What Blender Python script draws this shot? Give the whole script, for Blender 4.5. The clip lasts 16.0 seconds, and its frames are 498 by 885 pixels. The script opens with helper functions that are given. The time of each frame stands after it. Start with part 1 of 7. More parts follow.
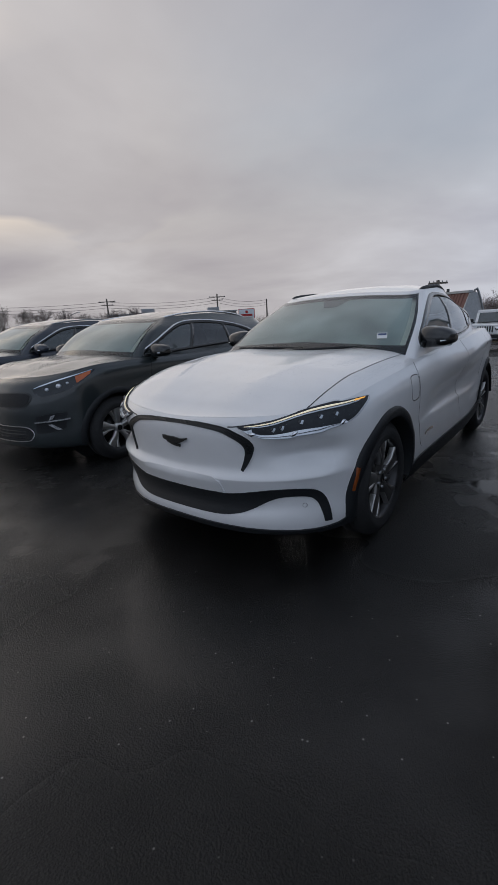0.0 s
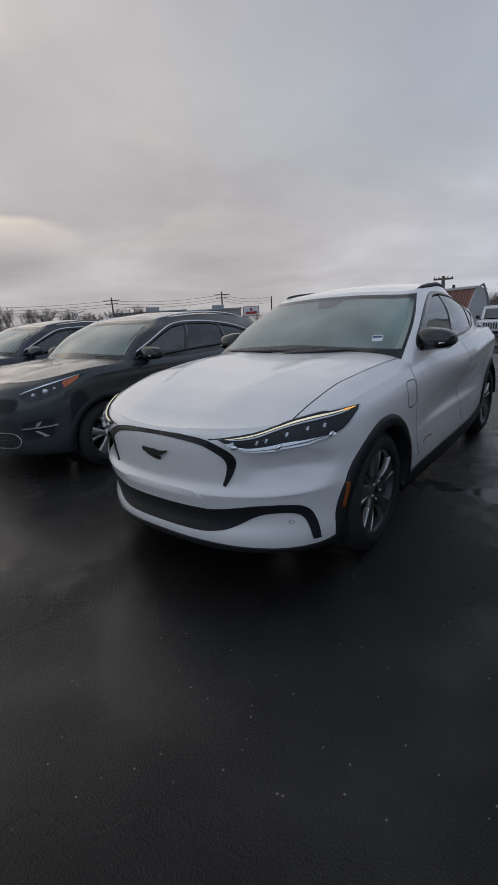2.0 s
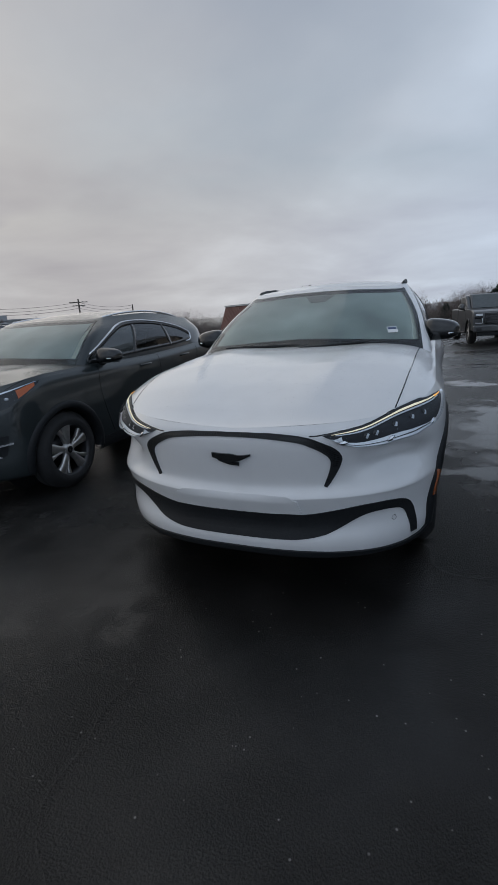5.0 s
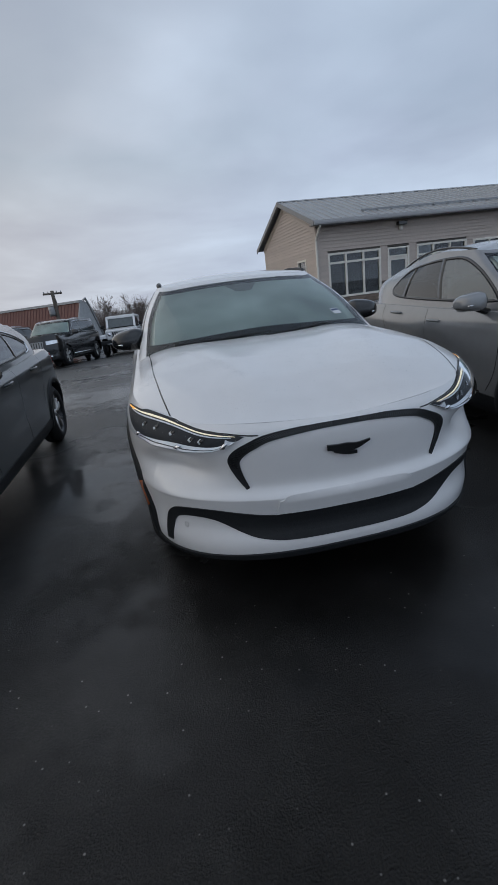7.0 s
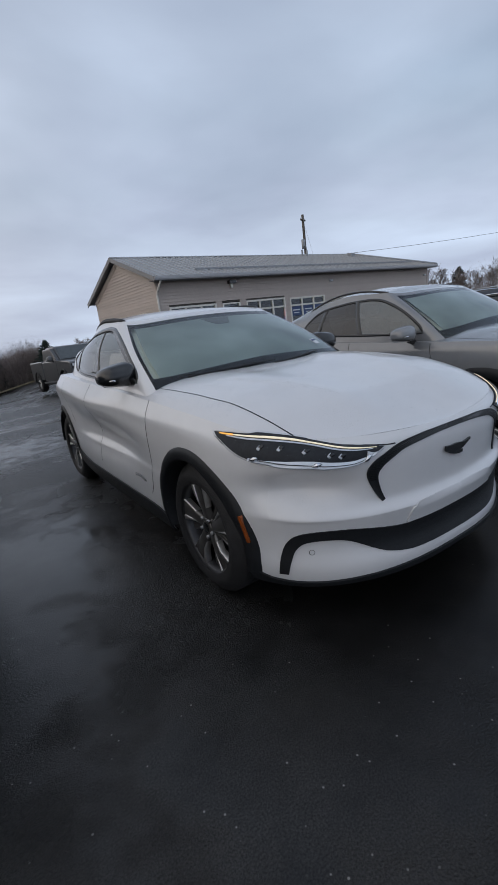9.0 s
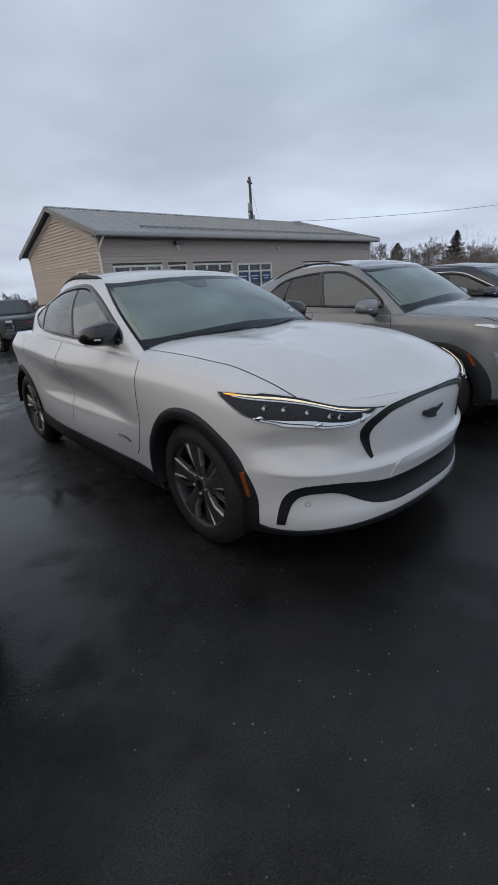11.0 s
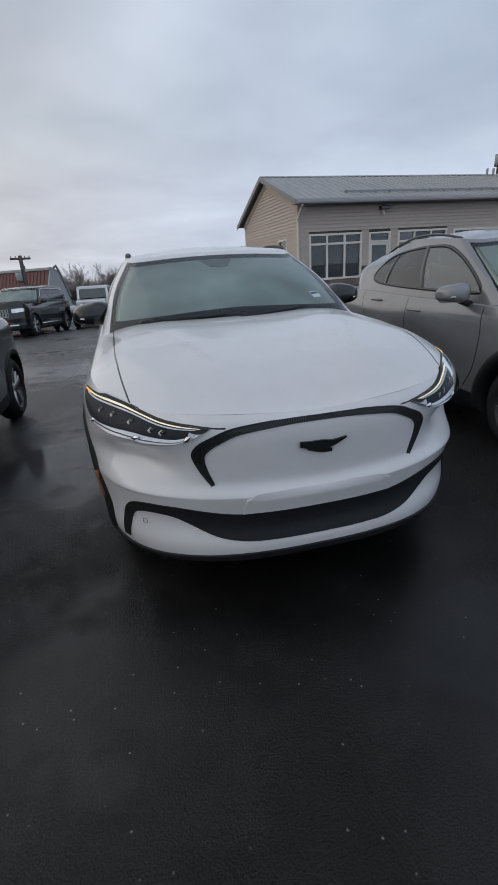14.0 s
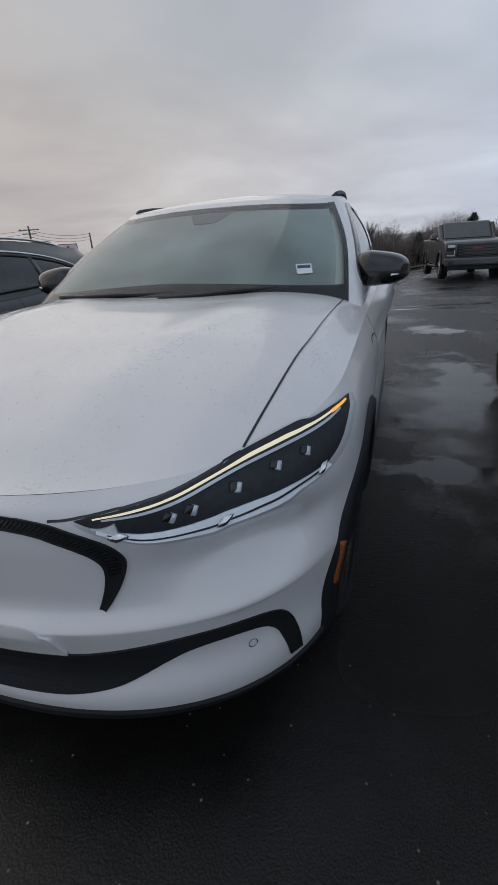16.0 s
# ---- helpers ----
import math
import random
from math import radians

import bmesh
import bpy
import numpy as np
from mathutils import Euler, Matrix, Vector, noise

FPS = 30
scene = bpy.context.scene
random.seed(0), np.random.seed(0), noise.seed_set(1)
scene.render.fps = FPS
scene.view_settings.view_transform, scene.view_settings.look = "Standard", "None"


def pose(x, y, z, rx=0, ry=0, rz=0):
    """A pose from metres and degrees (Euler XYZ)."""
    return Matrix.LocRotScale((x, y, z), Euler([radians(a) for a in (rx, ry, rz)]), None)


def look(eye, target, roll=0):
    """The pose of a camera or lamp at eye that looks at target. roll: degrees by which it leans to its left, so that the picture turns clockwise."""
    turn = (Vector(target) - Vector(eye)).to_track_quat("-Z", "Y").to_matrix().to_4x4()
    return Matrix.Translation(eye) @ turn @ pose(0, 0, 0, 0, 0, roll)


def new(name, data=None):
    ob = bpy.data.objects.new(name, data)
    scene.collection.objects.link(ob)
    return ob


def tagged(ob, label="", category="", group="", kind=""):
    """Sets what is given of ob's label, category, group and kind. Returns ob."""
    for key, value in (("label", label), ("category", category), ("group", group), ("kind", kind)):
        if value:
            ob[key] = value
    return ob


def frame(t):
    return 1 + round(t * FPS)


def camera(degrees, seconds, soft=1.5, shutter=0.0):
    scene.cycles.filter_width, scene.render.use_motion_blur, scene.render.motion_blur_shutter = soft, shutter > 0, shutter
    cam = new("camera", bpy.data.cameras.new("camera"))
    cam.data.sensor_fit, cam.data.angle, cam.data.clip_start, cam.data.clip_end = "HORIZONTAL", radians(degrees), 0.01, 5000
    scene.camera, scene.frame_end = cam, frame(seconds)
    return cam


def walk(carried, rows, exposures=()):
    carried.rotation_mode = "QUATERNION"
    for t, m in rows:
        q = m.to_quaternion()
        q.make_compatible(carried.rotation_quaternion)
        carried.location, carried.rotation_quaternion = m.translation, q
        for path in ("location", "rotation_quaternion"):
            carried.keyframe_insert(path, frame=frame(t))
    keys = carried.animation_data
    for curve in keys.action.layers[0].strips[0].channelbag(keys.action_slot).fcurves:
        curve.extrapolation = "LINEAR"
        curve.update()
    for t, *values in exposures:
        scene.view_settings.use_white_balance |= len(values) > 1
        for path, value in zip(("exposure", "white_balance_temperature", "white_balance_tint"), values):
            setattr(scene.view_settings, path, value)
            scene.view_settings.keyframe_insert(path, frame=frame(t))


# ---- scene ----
cam = camera(58.2, 16.0, 1.2)
PATH = [
    (0, (1.874, -2.541, 1.369), (0.671, -1.038, 0.828), -3.1),
    (0.5, (1.863, -2.416, 1.401), (0.636, -0.939, 0.84), -2.5),
    (1, (1.871, -2.36, 1.404), (0.636, -0.895, 0.829), -2.5),
    (1.5, (1.879, -2.353, 1.405), (0.66, -0.875, 0.832), -3.0),
    (2, (1.867, -2.341, 1.397), (0.645, -0.856, 0.847), -3.6),
    (2.5, (1.852, -2.338, 1.39), (0.611, -0.866, 0.85), -4.7),
    (3, (1.837, -2.355, 1.385), (0.603, -0.877, 0.846), -5.4),
    (3.5, (1.753, -2.363, 1.357), (0.551, -0.853, 0.834), -4.5),
    (3.7, (1.66, -2.41, 1.353), (0.466, -0.893, 0.833), -4.2),
    (5.8, (0.22, -2.722, 1.359), (-0.105, -0.839, 0.772), -4.7),
    (6, (0.052, -2.685, 1.367), (-0.195, -0.792, 0.77), -5.0),
    (6.5, (-0.353, -2.612, 1.367), (-0.358, -0.709, 0.752), -5.4),
    (7, (-0.702, -2.578, 1.383), (-0.389, -0.705, 0.754), -7.1),
    (7.5, (-1.043, -2.474, 1.382), (-0.466, -0.645, 0.814), -9.4),
    (8, (-1.364, -2.372, 1.366), (-0.616, -0.595, 0.832), -9.8),
    (8.5, (-1.641, -2.228, 1.369), (-0.772, -0.502, 0.854), -9.3),
    (9, (-1.843, -2.001, 1.364), (-0.79, -0.376, 0.863), -7.4),
    (9.2, (-1.916, -1.944, 1.374), (-0.792, -0.365, 0.879), -6.6),
    (11.3, (-2.155, -1.927, 1.39), (-0.891, -0.531, 0.716), -2.8),
    (11.5, (-2.127, -1.957, 1.378), (-0.841, -0.58, 0.706), -1.5),
    (12, (-2.015, -2.117, 1.391), (-0.847, -0.641, 0.715), -0.7),
    (12.5, (-1.83, -2.263, 1.395), (-0.872, -0.648, 0.706), -2.3),
    (13, (-1.521, -2.319, 1.396), (-0.646, -0.64, 0.75), -4.1),
    (13.5, (-1.098, -2.422, 1.396), (-0.381, -0.675, 0.737), -4.0),
    (14, (-0.643, -2.413, 1.377), (-0.227, -0.595, 0.656), -3.8),
    (14.5, (-0.174, -2.279, 1.372), (0.029, -0.435, 0.624), -4.4),
    (15, (0.271, -2.058, 1.344), (0.179, -0.226, 0.545), -3.8),
    (15.5, (0.656, -1.747, 1.334), (0.335, 0.056, 0.531), -3.0),
    (16, (1.014, -1.422, 1.308), (0.411, 0.302, 0.492), -3.7),
]
EXPOSURE = (
    (0.0, 0.05, 6520, 9.5), (1.5, 0.06, 6520, 9.5), (3.0, 0.08, 6540, 4.5), (3.7, 0.09, 6500, 5), (6.0, 0.13, 6380, 6), (7.5, 0.16, 6360, 7), (9.0, 0.19, 6420, 9),
    (11.5, 0.28, 6680, 7), (12.5, 0.31, 6680, 6.5), (13.5, 0.29, 6640, 7.5), (14.5, 0.23, 6600, 7.5), (16.0, 0.13, 6750, 8.5),
)
walk(cam, [(t, look(eye, target, roll)) for t, eye, target, roll in PATH], EXPOSURE)

# ---- world and light ----
world = bpy.data.worlds.new("overcast_sky")
scene.world = world
world.use_nodes = True
SUN_EL, SUN_AZ = radians(20), radians(-75)


def sky_nodes():
    nt = world.node_tree
    nt.nodes.clear()
    n = nt.nodes.new
    L = nt.links.new
    out, bg = n("ShaderNodeOutputWorld"), n("ShaderNodeBackground")
    sky = n("ShaderNodeTexSky")
    sky.sky_type, sky.sun_disc = "NISHITA", False
    sky.sun_elevation, sky.sun_rotation = SUN_EL, SUN_AZ
    sky.air_density, sky.dust_density = 1.2, 2.0
    skymul = n("ShaderNodeVectorMath")
    skymul.operation = "SCALE"
    skymul.inputs["Scale"].default_value = 0.095
    L(sky.outputs[0], skymul.inputs[0])
    tc = n("ShaderNodeTexCoord")
    sep = n("ShaderNodeSeparateXYZ")
    L(tc.outputs["Generated"], sep.inputs[0])
    # cloud layer: directions projected on a flat deck overhead
    zc = n("ShaderNodeMath")
    zc.operation = "MAXIMUM"
    zc.inputs[1].default_value = 0.0
    L(sep.outputs["Z"], zc.inputs[0])
    za = n("ShaderNodeMath")
    za.operation = "ADD"
    za.inputs[1].default_value = 0.16
    L(zc.outputs[0], za.inputs[0])
    comb = n("ShaderNodeCombineXYZ")
    for k, ax in enumerate("XY"):
        d = n("ShaderNodeMath")
        d.operation = "DIVIDE"
        L(sep.outputs[ax], d.inputs[0])
        L(za.outputs[0], d.inputs[1])
        L(d.outputs[0], comb.inputs[k])
    big = n("ShaderNodeTexNoise")
    big.inputs["Scale"].default_value = 0.75
    big.inputs["Detail"].default_value = 7.0
    big.inputs["Roughness"].default_value = 0.5
    big.inputs["Distortion"].default_value = 0.25
    L(comb.outputs[0], big.inputs["Vector"])
    ramp = n("ShaderNodeValToRGB")
    ramp.color_ramp.elements[0].position, ramp.color_ramp.elements[0].color = 0.28, (0.385, 0.375, 0.40, 1)
    ramp.color_ramp.elements[1].position, ramp.color_ramp.elements[1].color = 0.74, (0.60, 0.605, 0.615, 1)
    mid = ramp.color_ramp.elements.new(0.52)
    mid.color = (0.485, 0.482, 0.492, 1)
    L(big.outputs[0], ramp.inputs[0])
    # thin warm light towards the sun's side
    dot = n("ShaderNodeVectorMath")
    dot.operation = "DOT_PRODUCT"
    dot.inputs[1].default_value = (math.sin(SUN_AZ), math.cos(SUN_AZ), 0.0)
    L(tc.outputs["Generated"], dot.inputs[0])
    mr = n("ShaderNodeMapRange")
    mr.inputs["From Min"].default_value, mr.inputs["From Max"].default_value = -0.22, 0.92
    mr.interpolation_type = "SMOOTHSTEP"
    L(dot.outputs["Value"], mr.inputs["Value"])
    # the side away from the sun is bluer, with thin places that let the blue through
    tint = n("ShaderNodeMix")
    tint.data_type = "RGBA"
    L(mr.outputs[0], tint.inputs["Factor"])
    tint.inputs[6].default_value = (1.0, 1.15, 1.40, 1)
    tint.inputs[7].default_value = (1.035, 0.985, 0.985, 1)
    warm = n("ShaderNodeMix")
    warm.data_type, warm.blend_type = "RGBA", "MULTIPLY"
    warm.inputs["Factor"].default_value = 1.0
    # the veil is brighter round the hidden sun
    near = n("ShaderNodeVectorMath")
    near.operation = "DOT_PRODUCT"
    near.inputs[1].default_value = (math.sin(SUN_AZ) * math.cos(SUN_EL), math.cos(SUN_AZ) * math.cos(SUN_EL), math.sin(SUN_EL))
    L(tc.outputs["Generated"], near.inputs[0])
    halo = n("ShaderNodeMapRange")
    halo.interpolation_type = "SMOOTHSTEP"
    for key, v in (("From Min", 0.3), ("From Max", 1.0), ("To Min", 1.02), ("To Max", 0.92)):
        halo.inputs[key].default_value = v
    L(near.outputs["Value"], halo.inputs["Value"])
    lit = n("ShaderNodeVectorMath")
    lit.operation = "SCALE"
    L(ramp.outputs[0], lit.inputs[0])
    L(halo.outputs[0], lit.inputs["Scale"])
    L(lit.outputs[0], warm.inputs[6])
    L(tint.outputs[2], warm.inputs[7])
    # veil of cloud over the clear sky
    thin = n("ShaderNodeTexNoise")
    thin.inputs["Scale"].default_value = 0.45
    thin.inputs["Detail"].default_value = 4.0
    L(comb.outputs[0], thin.inputs["Vector"])
    cover = n("ShaderNodeMapRange")
    cover.inputs["From Min"].default_value, cover.inputs["From Max"].default_value = 0.34, 0.60
    cover.inputs["To Min"].default_value, cover.inputs["To Max"].default_value = 0.42, 1.0
    L(thin.outputs[0], cover.inputs["Value"])
    mix = n("ShaderNodeMix")
    mix.data_type = "RGBA"
    # the deck closes towards the horizon
    low = n("ShaderNodeMapRange")
    low.interpolation_type = "SMOOTHSTEP"
    low.inputs["From Min"].default_value, low.inputs["From Max"].default_value = 0.12, 0.50
    low.inputs["To Min"].default_value, low.inputs["To Max"].default_value = 1.0, 0.0
    L(sep.outputs["Z"], low.inputs["Value"])
    shut = n("ShaderNodeMath")
    shut.operation = "MAXIMUM"
    L(cover.outputs[0], shut.inputs[0])
    L(low.outputs[0], shut.inputs[1])
    L(shut.outputs[0], mix.inputs["Factor"])
    L(skymul.outputs[0], mix.inputs[6])
    L(warm.outputs[2], mix.inputs[7])
    L(mix.outputs[2], bg.inputs["Color"])
    bg.inputs["Strength"].default_value = 1.0
    L(bg.outputs[0], out.inputs["Surface"])


sky_nodes()
sun = new("sun", bpy.data.lights.new("sun", "SUN"))
sun.data.energy, sun.data.angle, sun.data.color = 0.66, radians(115), (1.0, 0.93, 0.86)
sun.matrix_world = look((0, 0, 30), (-30 * math.sin(SUN_AZ) * math.cos(SUN_EL), -30 * math.cos(SUN_AZ) * math.cos(SUN_EL), 30 - 30 * math.sin(SUN_EL)))

# ---- materials ----
def mat(name, color, rough=0.5, metal=0.0, grain=0.0, scale=20.0, bump=0.0, bscale=80.0, coat=0.0, spec=0.5, rvar=0.0, island=0.0, obvar=0.0):
    """A surface with grain at two scales, fine relief and uneven gloss."""
    m = bpy.data.materials.new(name)
    m.use_nodes = True
    nt = m.node_tree
    b = nt.nodes["Principled BSDF"]
    b.inputs["Roughness"].default_value, b.inputs["Metallic"].default_value = rough, metal
    b.inputs["Specular IOR Level"].default_value = spec
    b.inputs["Coat Weight"].default_value, b.inputs["Coat Roughness"].default_value = coat, 0.04
    tc = nt.nodes.new("ShaderNodeTexCoord")
    base = nt.nodes.new("ShaderNodeRGB")
    base.outputs[0].default_value = (*color, 1)
    last = base.outputs[0]

    def noisy(sc, detail=6.0):
        t = nt.nodes.new("ShaderNodeTexNoise")
        t.inputs["Scale"].default_value, t.inputs["Detail"].default_value = sc, detail
        nt.links.new(tc.outputs["Object"], t.inputs["Vector"])
        return t.outputs[0]

    def spread(src, lo, hi):
        r = nt.nodes.new("ShaderNodeMapRange")
        r.inputs["From Min"].default_value, r.inputs["From Max"].default_value = 0.25, 0.75
        r.inputs["To Min"].default_value, r.inputs["To Max"].default_value = lo, hi
        nt.links.new(src, r.inputs["Value"])
        return r.outputs[0]

    def times(col, val):
        x = nt.nodes.new("ShaderNodeVectorMath")
        x.operation = "SCALE"
        nt.links.new(col, x.inputs[0])
        nt.links.new(val, x.inputs["Scale"])
        return x.outputs[0]

    if grain:
        last = times(last, spread(noisy(scale), 1 - grain, 1 + grain))
        last = times(last, spread(noisy(scale * 0.11, 3.0), 1 - 0.6 * grain, 1 + 0.6 * grain))
    if island or obvar:
        if island:
            g = nt.nodes.new("ShaderNodeNewGeometry").outputs["Random Per Island"]
        else:
            g = nt.nodes.new("ShaderNodeObjectInfo").outputs["Random"]
        v = island or obvar
        r = nt.nodes.new("ShaderNodeMapRange")
        r.inputs["To Min"].default_value, r.inputs["To Max"].default_value = 1 - v, 1 + v
        nt.links.new(g, r.inputs["Value"])
        last = times(last, r.outputs[0])
    nt.links.new(last, b.inputs["Base Color"])
    if rvar:
        nt.links.new(spread(noisy(scale * 0.4), max(rough - rvar, 0.02), rough + rvar), b.inputs["Roughness"])
    if bump:
        bp = nt.nodes.new("ShaderNodeBump")
        bp.inputs["Strength"].default_value, bp.inputs["Distance"].default_value = bump, 0.01
        nt.links.new(noisy(bscale, 4.0), bp.inputs["Height"])
        nt.links.new(bp.outputs[0], b.inputs["Normal"])
    return m


def drops(m, scale=160.0, size=0.16, depth=0.25):
    """Rain drops standing on a painted surface: small round relief, denser in patches, on what faces up."""
    nt = m.node_tree
    b = nt.nodes["Principled BSDF"]
    n, L = nt.nodes.new, nt.links.new
    tc = n("ShaderNodeTexCoord")
    v = n("ShaderNodeTexVoronoi")
    v.inputs["Scale"].default_value = scale
    L(tc.outputs["Object"], v.inputs["Vector"])
    r = n("ShaderNodeMapRange")
    r.inputs["From Min"].default_value, r.inputs["From Max"].default_value = 0.0, size * 2.2
    r.inputs["To Min"].default_value, r.inputs["To Max"].default_value = 1.0, 0.0
    L(v.outputs["Distance"], r.inputs["Value"])
    patch = n("ShaderNodeTexNoise")
    patch.inputs["Scale"].default_value = 3.0
    L(tc.outputs["Object"], patch.inputs["Vector"])
    pr = n("ShaderNodeMapRange")
    pr.inputs["From Min"].default_value, pr.inputs["From Max"].default_value = 0.44, 0.60
    L(patch.outputs[0], pr.inputs["Value"])
    mul = n("ShaderNodeMath")
    mul.operation = "MULTIPLY"
    L(r.outputs[0], mul.inputs[0])
    L(pr.outputs[0], mul.inputs[1])
    geo, up, sz = n("ShaderNodeNewGeometry"), n("ShaderNodeMapRange"), n("ShaderNodeSeparateXYZ")
    L(geo.outputs["Normal"], sz.inputs[0])
    up.inputs["From Min"].default_value, up.inputs["From Max"].default_value = 0.45, 0.85
    L(sz.outputs["Z"], up.inputs["Value"])
    flat = n("ShaderNodeMath")
    flat.operation = "MULTIPLY"
    L(mul.outputs[0], flat.inputs[0])
    L(up.outputs[0], flat.inputs[1])
    mul = flat
    bp = n("ShaderNodeBump")
    bp.inputs["Strength"].default_value, bp.inputs["Distance"].default_value = depth, 0.004
    L(mul.outputs[0], bp.inputs["Height"])
    L(bp.outputs[0], b.inputs["Normal"])
    L(bp.outputs[0], b.inputs["Coat Normal"])
    return m


def glass(name, tint, gloss=0.02, wet=0.0, ior=1.7, milk=0.0):
    """Car and window glass: tinted clear glass with a Fresnel gloss."""
    m = bpy.data.materials.new(name)
    m.use_nodes = True
    nt = m.node_tree
    nt.nodes.clear()
    n, L = nt.nodes.new, nt.links.new
    out, mix, tr, gl, fr = n("ShaderNodeOutputMaterial"), n("ShaderNodeMixShader"), n("ShaderNodeBsdfTransparent"), n("ShaderNodeBsdfGlossy"), n("ShaderNodeFresnel")
    tr.inputs["Color"].default_value = (*tint, 1)
    gl.inputs["Roughness"].default_value = gloss
    gl.inputs["Color"].default_value = (0.95, 0.97, 1.0, 1)
    fr.inputs["IOR"].default_value = ior
    L(fr.outputs[0], mix.inputs[0])
    L(tr.outputs[0], mix.inputs[1])
    L(gl.outputs[0], mix.inputs[2])
    L(mix.outputs[0], out.inputs["Surface"])
    if milk:
        veil, df = n("ShaderNodeMixShader"), n("ShaderNodeBsdfDiffuse")
        df.inputs["Color"].default_value = (0.46, 0.51, 0.51, 1)
        veil.inputs[0].default_value = milk
        L(tr.outputs[0], veil.inputs[1])
        L(df.outputs[0], veil.inputs[2])
        L(veil.outputs[0], mix.inputs[1])
    if wet:
        tc, v, bp = n("ShaderNodeTexCoord"), n("ShaderNodeTexNoise"), n("ShaderNodeBump")
        v.inputs["Scale"].default_value = 90.0
        L(tc.outputs["Object"], v.inputs["Vector"])
        bp.inputs["Strength"].default_value, bp.inputs["Distance"].default_value = wet, 0.002
        L(v.outputs[0], bp.inputs["Height"])
        L(bp.outputs[0], gl.inputs["Normal"])
    return m


def milky_layer(name, color, amount):
    """Breath of condensation inside a pane, plus sky sheen painted as milky diffuse colour."""
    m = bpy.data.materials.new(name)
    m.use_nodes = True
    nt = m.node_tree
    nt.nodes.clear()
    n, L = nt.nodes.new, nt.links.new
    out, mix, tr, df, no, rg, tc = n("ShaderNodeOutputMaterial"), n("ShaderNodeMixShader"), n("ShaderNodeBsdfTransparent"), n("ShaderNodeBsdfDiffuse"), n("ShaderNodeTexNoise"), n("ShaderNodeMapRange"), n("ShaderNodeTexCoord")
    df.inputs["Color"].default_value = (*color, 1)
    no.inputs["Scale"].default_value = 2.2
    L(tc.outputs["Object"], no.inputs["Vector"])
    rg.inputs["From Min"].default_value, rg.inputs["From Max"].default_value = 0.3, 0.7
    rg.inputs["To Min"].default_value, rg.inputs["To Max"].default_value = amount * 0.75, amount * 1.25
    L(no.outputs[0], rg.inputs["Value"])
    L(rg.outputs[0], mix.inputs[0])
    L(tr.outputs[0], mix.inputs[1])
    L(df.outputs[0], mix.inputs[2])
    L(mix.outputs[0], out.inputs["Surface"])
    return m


def glow(name, color, strength):
    m = bpy.data.materials.new(name)
    m.use_nodes = True
    b = m.node_tree.nodes["Principled BSDF"]
    b.inputs["Base Color"].default_value = (*color, 1)
    b.inputs["Emission Color"].default_value = (*color, 1)
    b.inputs["Emission Strength"].default_value = strength
    return m


M_WHITE = drops(mat("white_paint", (0.67, 0.672, 0.68), 0.28, grain=0.025, scale=9, coat=0.8), 95.0, 0.13, 0.5)
M_PLAST = mat("black_plastic", (0.012, 0.0135, 0.0155), 0.5, spec=0.3, grain=0.2, scale=60, bump=0.15, bscale=400)
M_GLOSSB = mat("gloss_black", (0.008, 0.009, 0.01), 0.18, grain=0.1, scale=20, coat=0.4)
M_DARKIN = mat("cabin_trim", (0.20, 0.205, 0.20), 0.7, grain=0.1, scale=30)
M_SEAT = mat("seat_fabric", (0.05, 0.052, 0.052), 0.8, grain=0.1, scale=50)
M_TYRE = mat("tyre_rubber", (0.016, 0.016, 0.017), 0.75, grain=0.3, scale=25, bump=0.3, bscale=150)
M_ALLOY = mat("machined_alloy", (0.58, 0.575, 0.565), 0.42, metal=1.0, grain=0.12, scale=30, rvar=0.08)
M_DKALLOY = mat("dark_alloy", (0.05, 0.05, 0.053), 0.35, metal=0.7, grain=0.15, scale=30)
M_SPOKE = mat("dark_spoke_lacquer", (0.10, 0.097, 0.093), 0.3, metal=0.6, grain=0.1, scale=30, coat=0.3)
M_LINING = mat("pale_lining", (0.82, 0.82, 0.73), 0.8, grain=0.06, scale=40)
M_WETGLASS = mat("wet_dark_glass", (0.07, 0.085, 0.09), 0.15, grain=0.15, scale=8, coat=0.5)
M_SILVER = mat("silver_lamp_trim", (0.66, 0.68, 0.72), 0.3, metal=0.35, grain=0.08, scale=60)
M_BLADE = mat("clear_lamp_blade", (0.78, 0.80, 0.83), 0.22, metal=0.2, grain=0.06, scale=80, coat=0.6)
M_LAMPIN = mat("lamp_interior", (0.028, 0.030, 0.034), 0.5, metal=0.0, grain=0.25, scale=60, spec=0.3)
M_CHROME = mat("chrome", (0.72, 0.73, 0.75), 0.08, metal=1.0, grain=0.05, scale=20)
M_GLASS = glass("windscreen_glass", (0.86, 0.92, 0.90), 0.02, 0.0, 1.5)
M_TINT = glass("tinted_glass", (0.14, 0.18, 0.20), 0.02, 0.0, 1.75)
M_MILKY_SHEEN = milky_layer("milky_sheen_glass", (0.55, 0.60, 0.58), 0.80)
M_SIDEGL = glass("front_side_glass", (0.32, 0.40, 0.42), 0.02, 0.0, 1.7, 0.12)
M_CLEARSIDE = glass("clear_side_glass", (0.60, 0.68, 0.70), 0.02, 0.0, 1.8, 0.30)
M_KONAGL = glass("light_side_glass", (0.42, 0.47, 0.48), 0.02, 0.0, 1.8, 0.22)
M_BEAD = mat("rain_water", (0.68, 0.69, 0.71), 0.04, grain=0.05, scale=200, coat=1.0)
M_LENS = glass("lamp_lens", (0.90, 0.92, 0.94), 0.02, 0.0, 1.05)
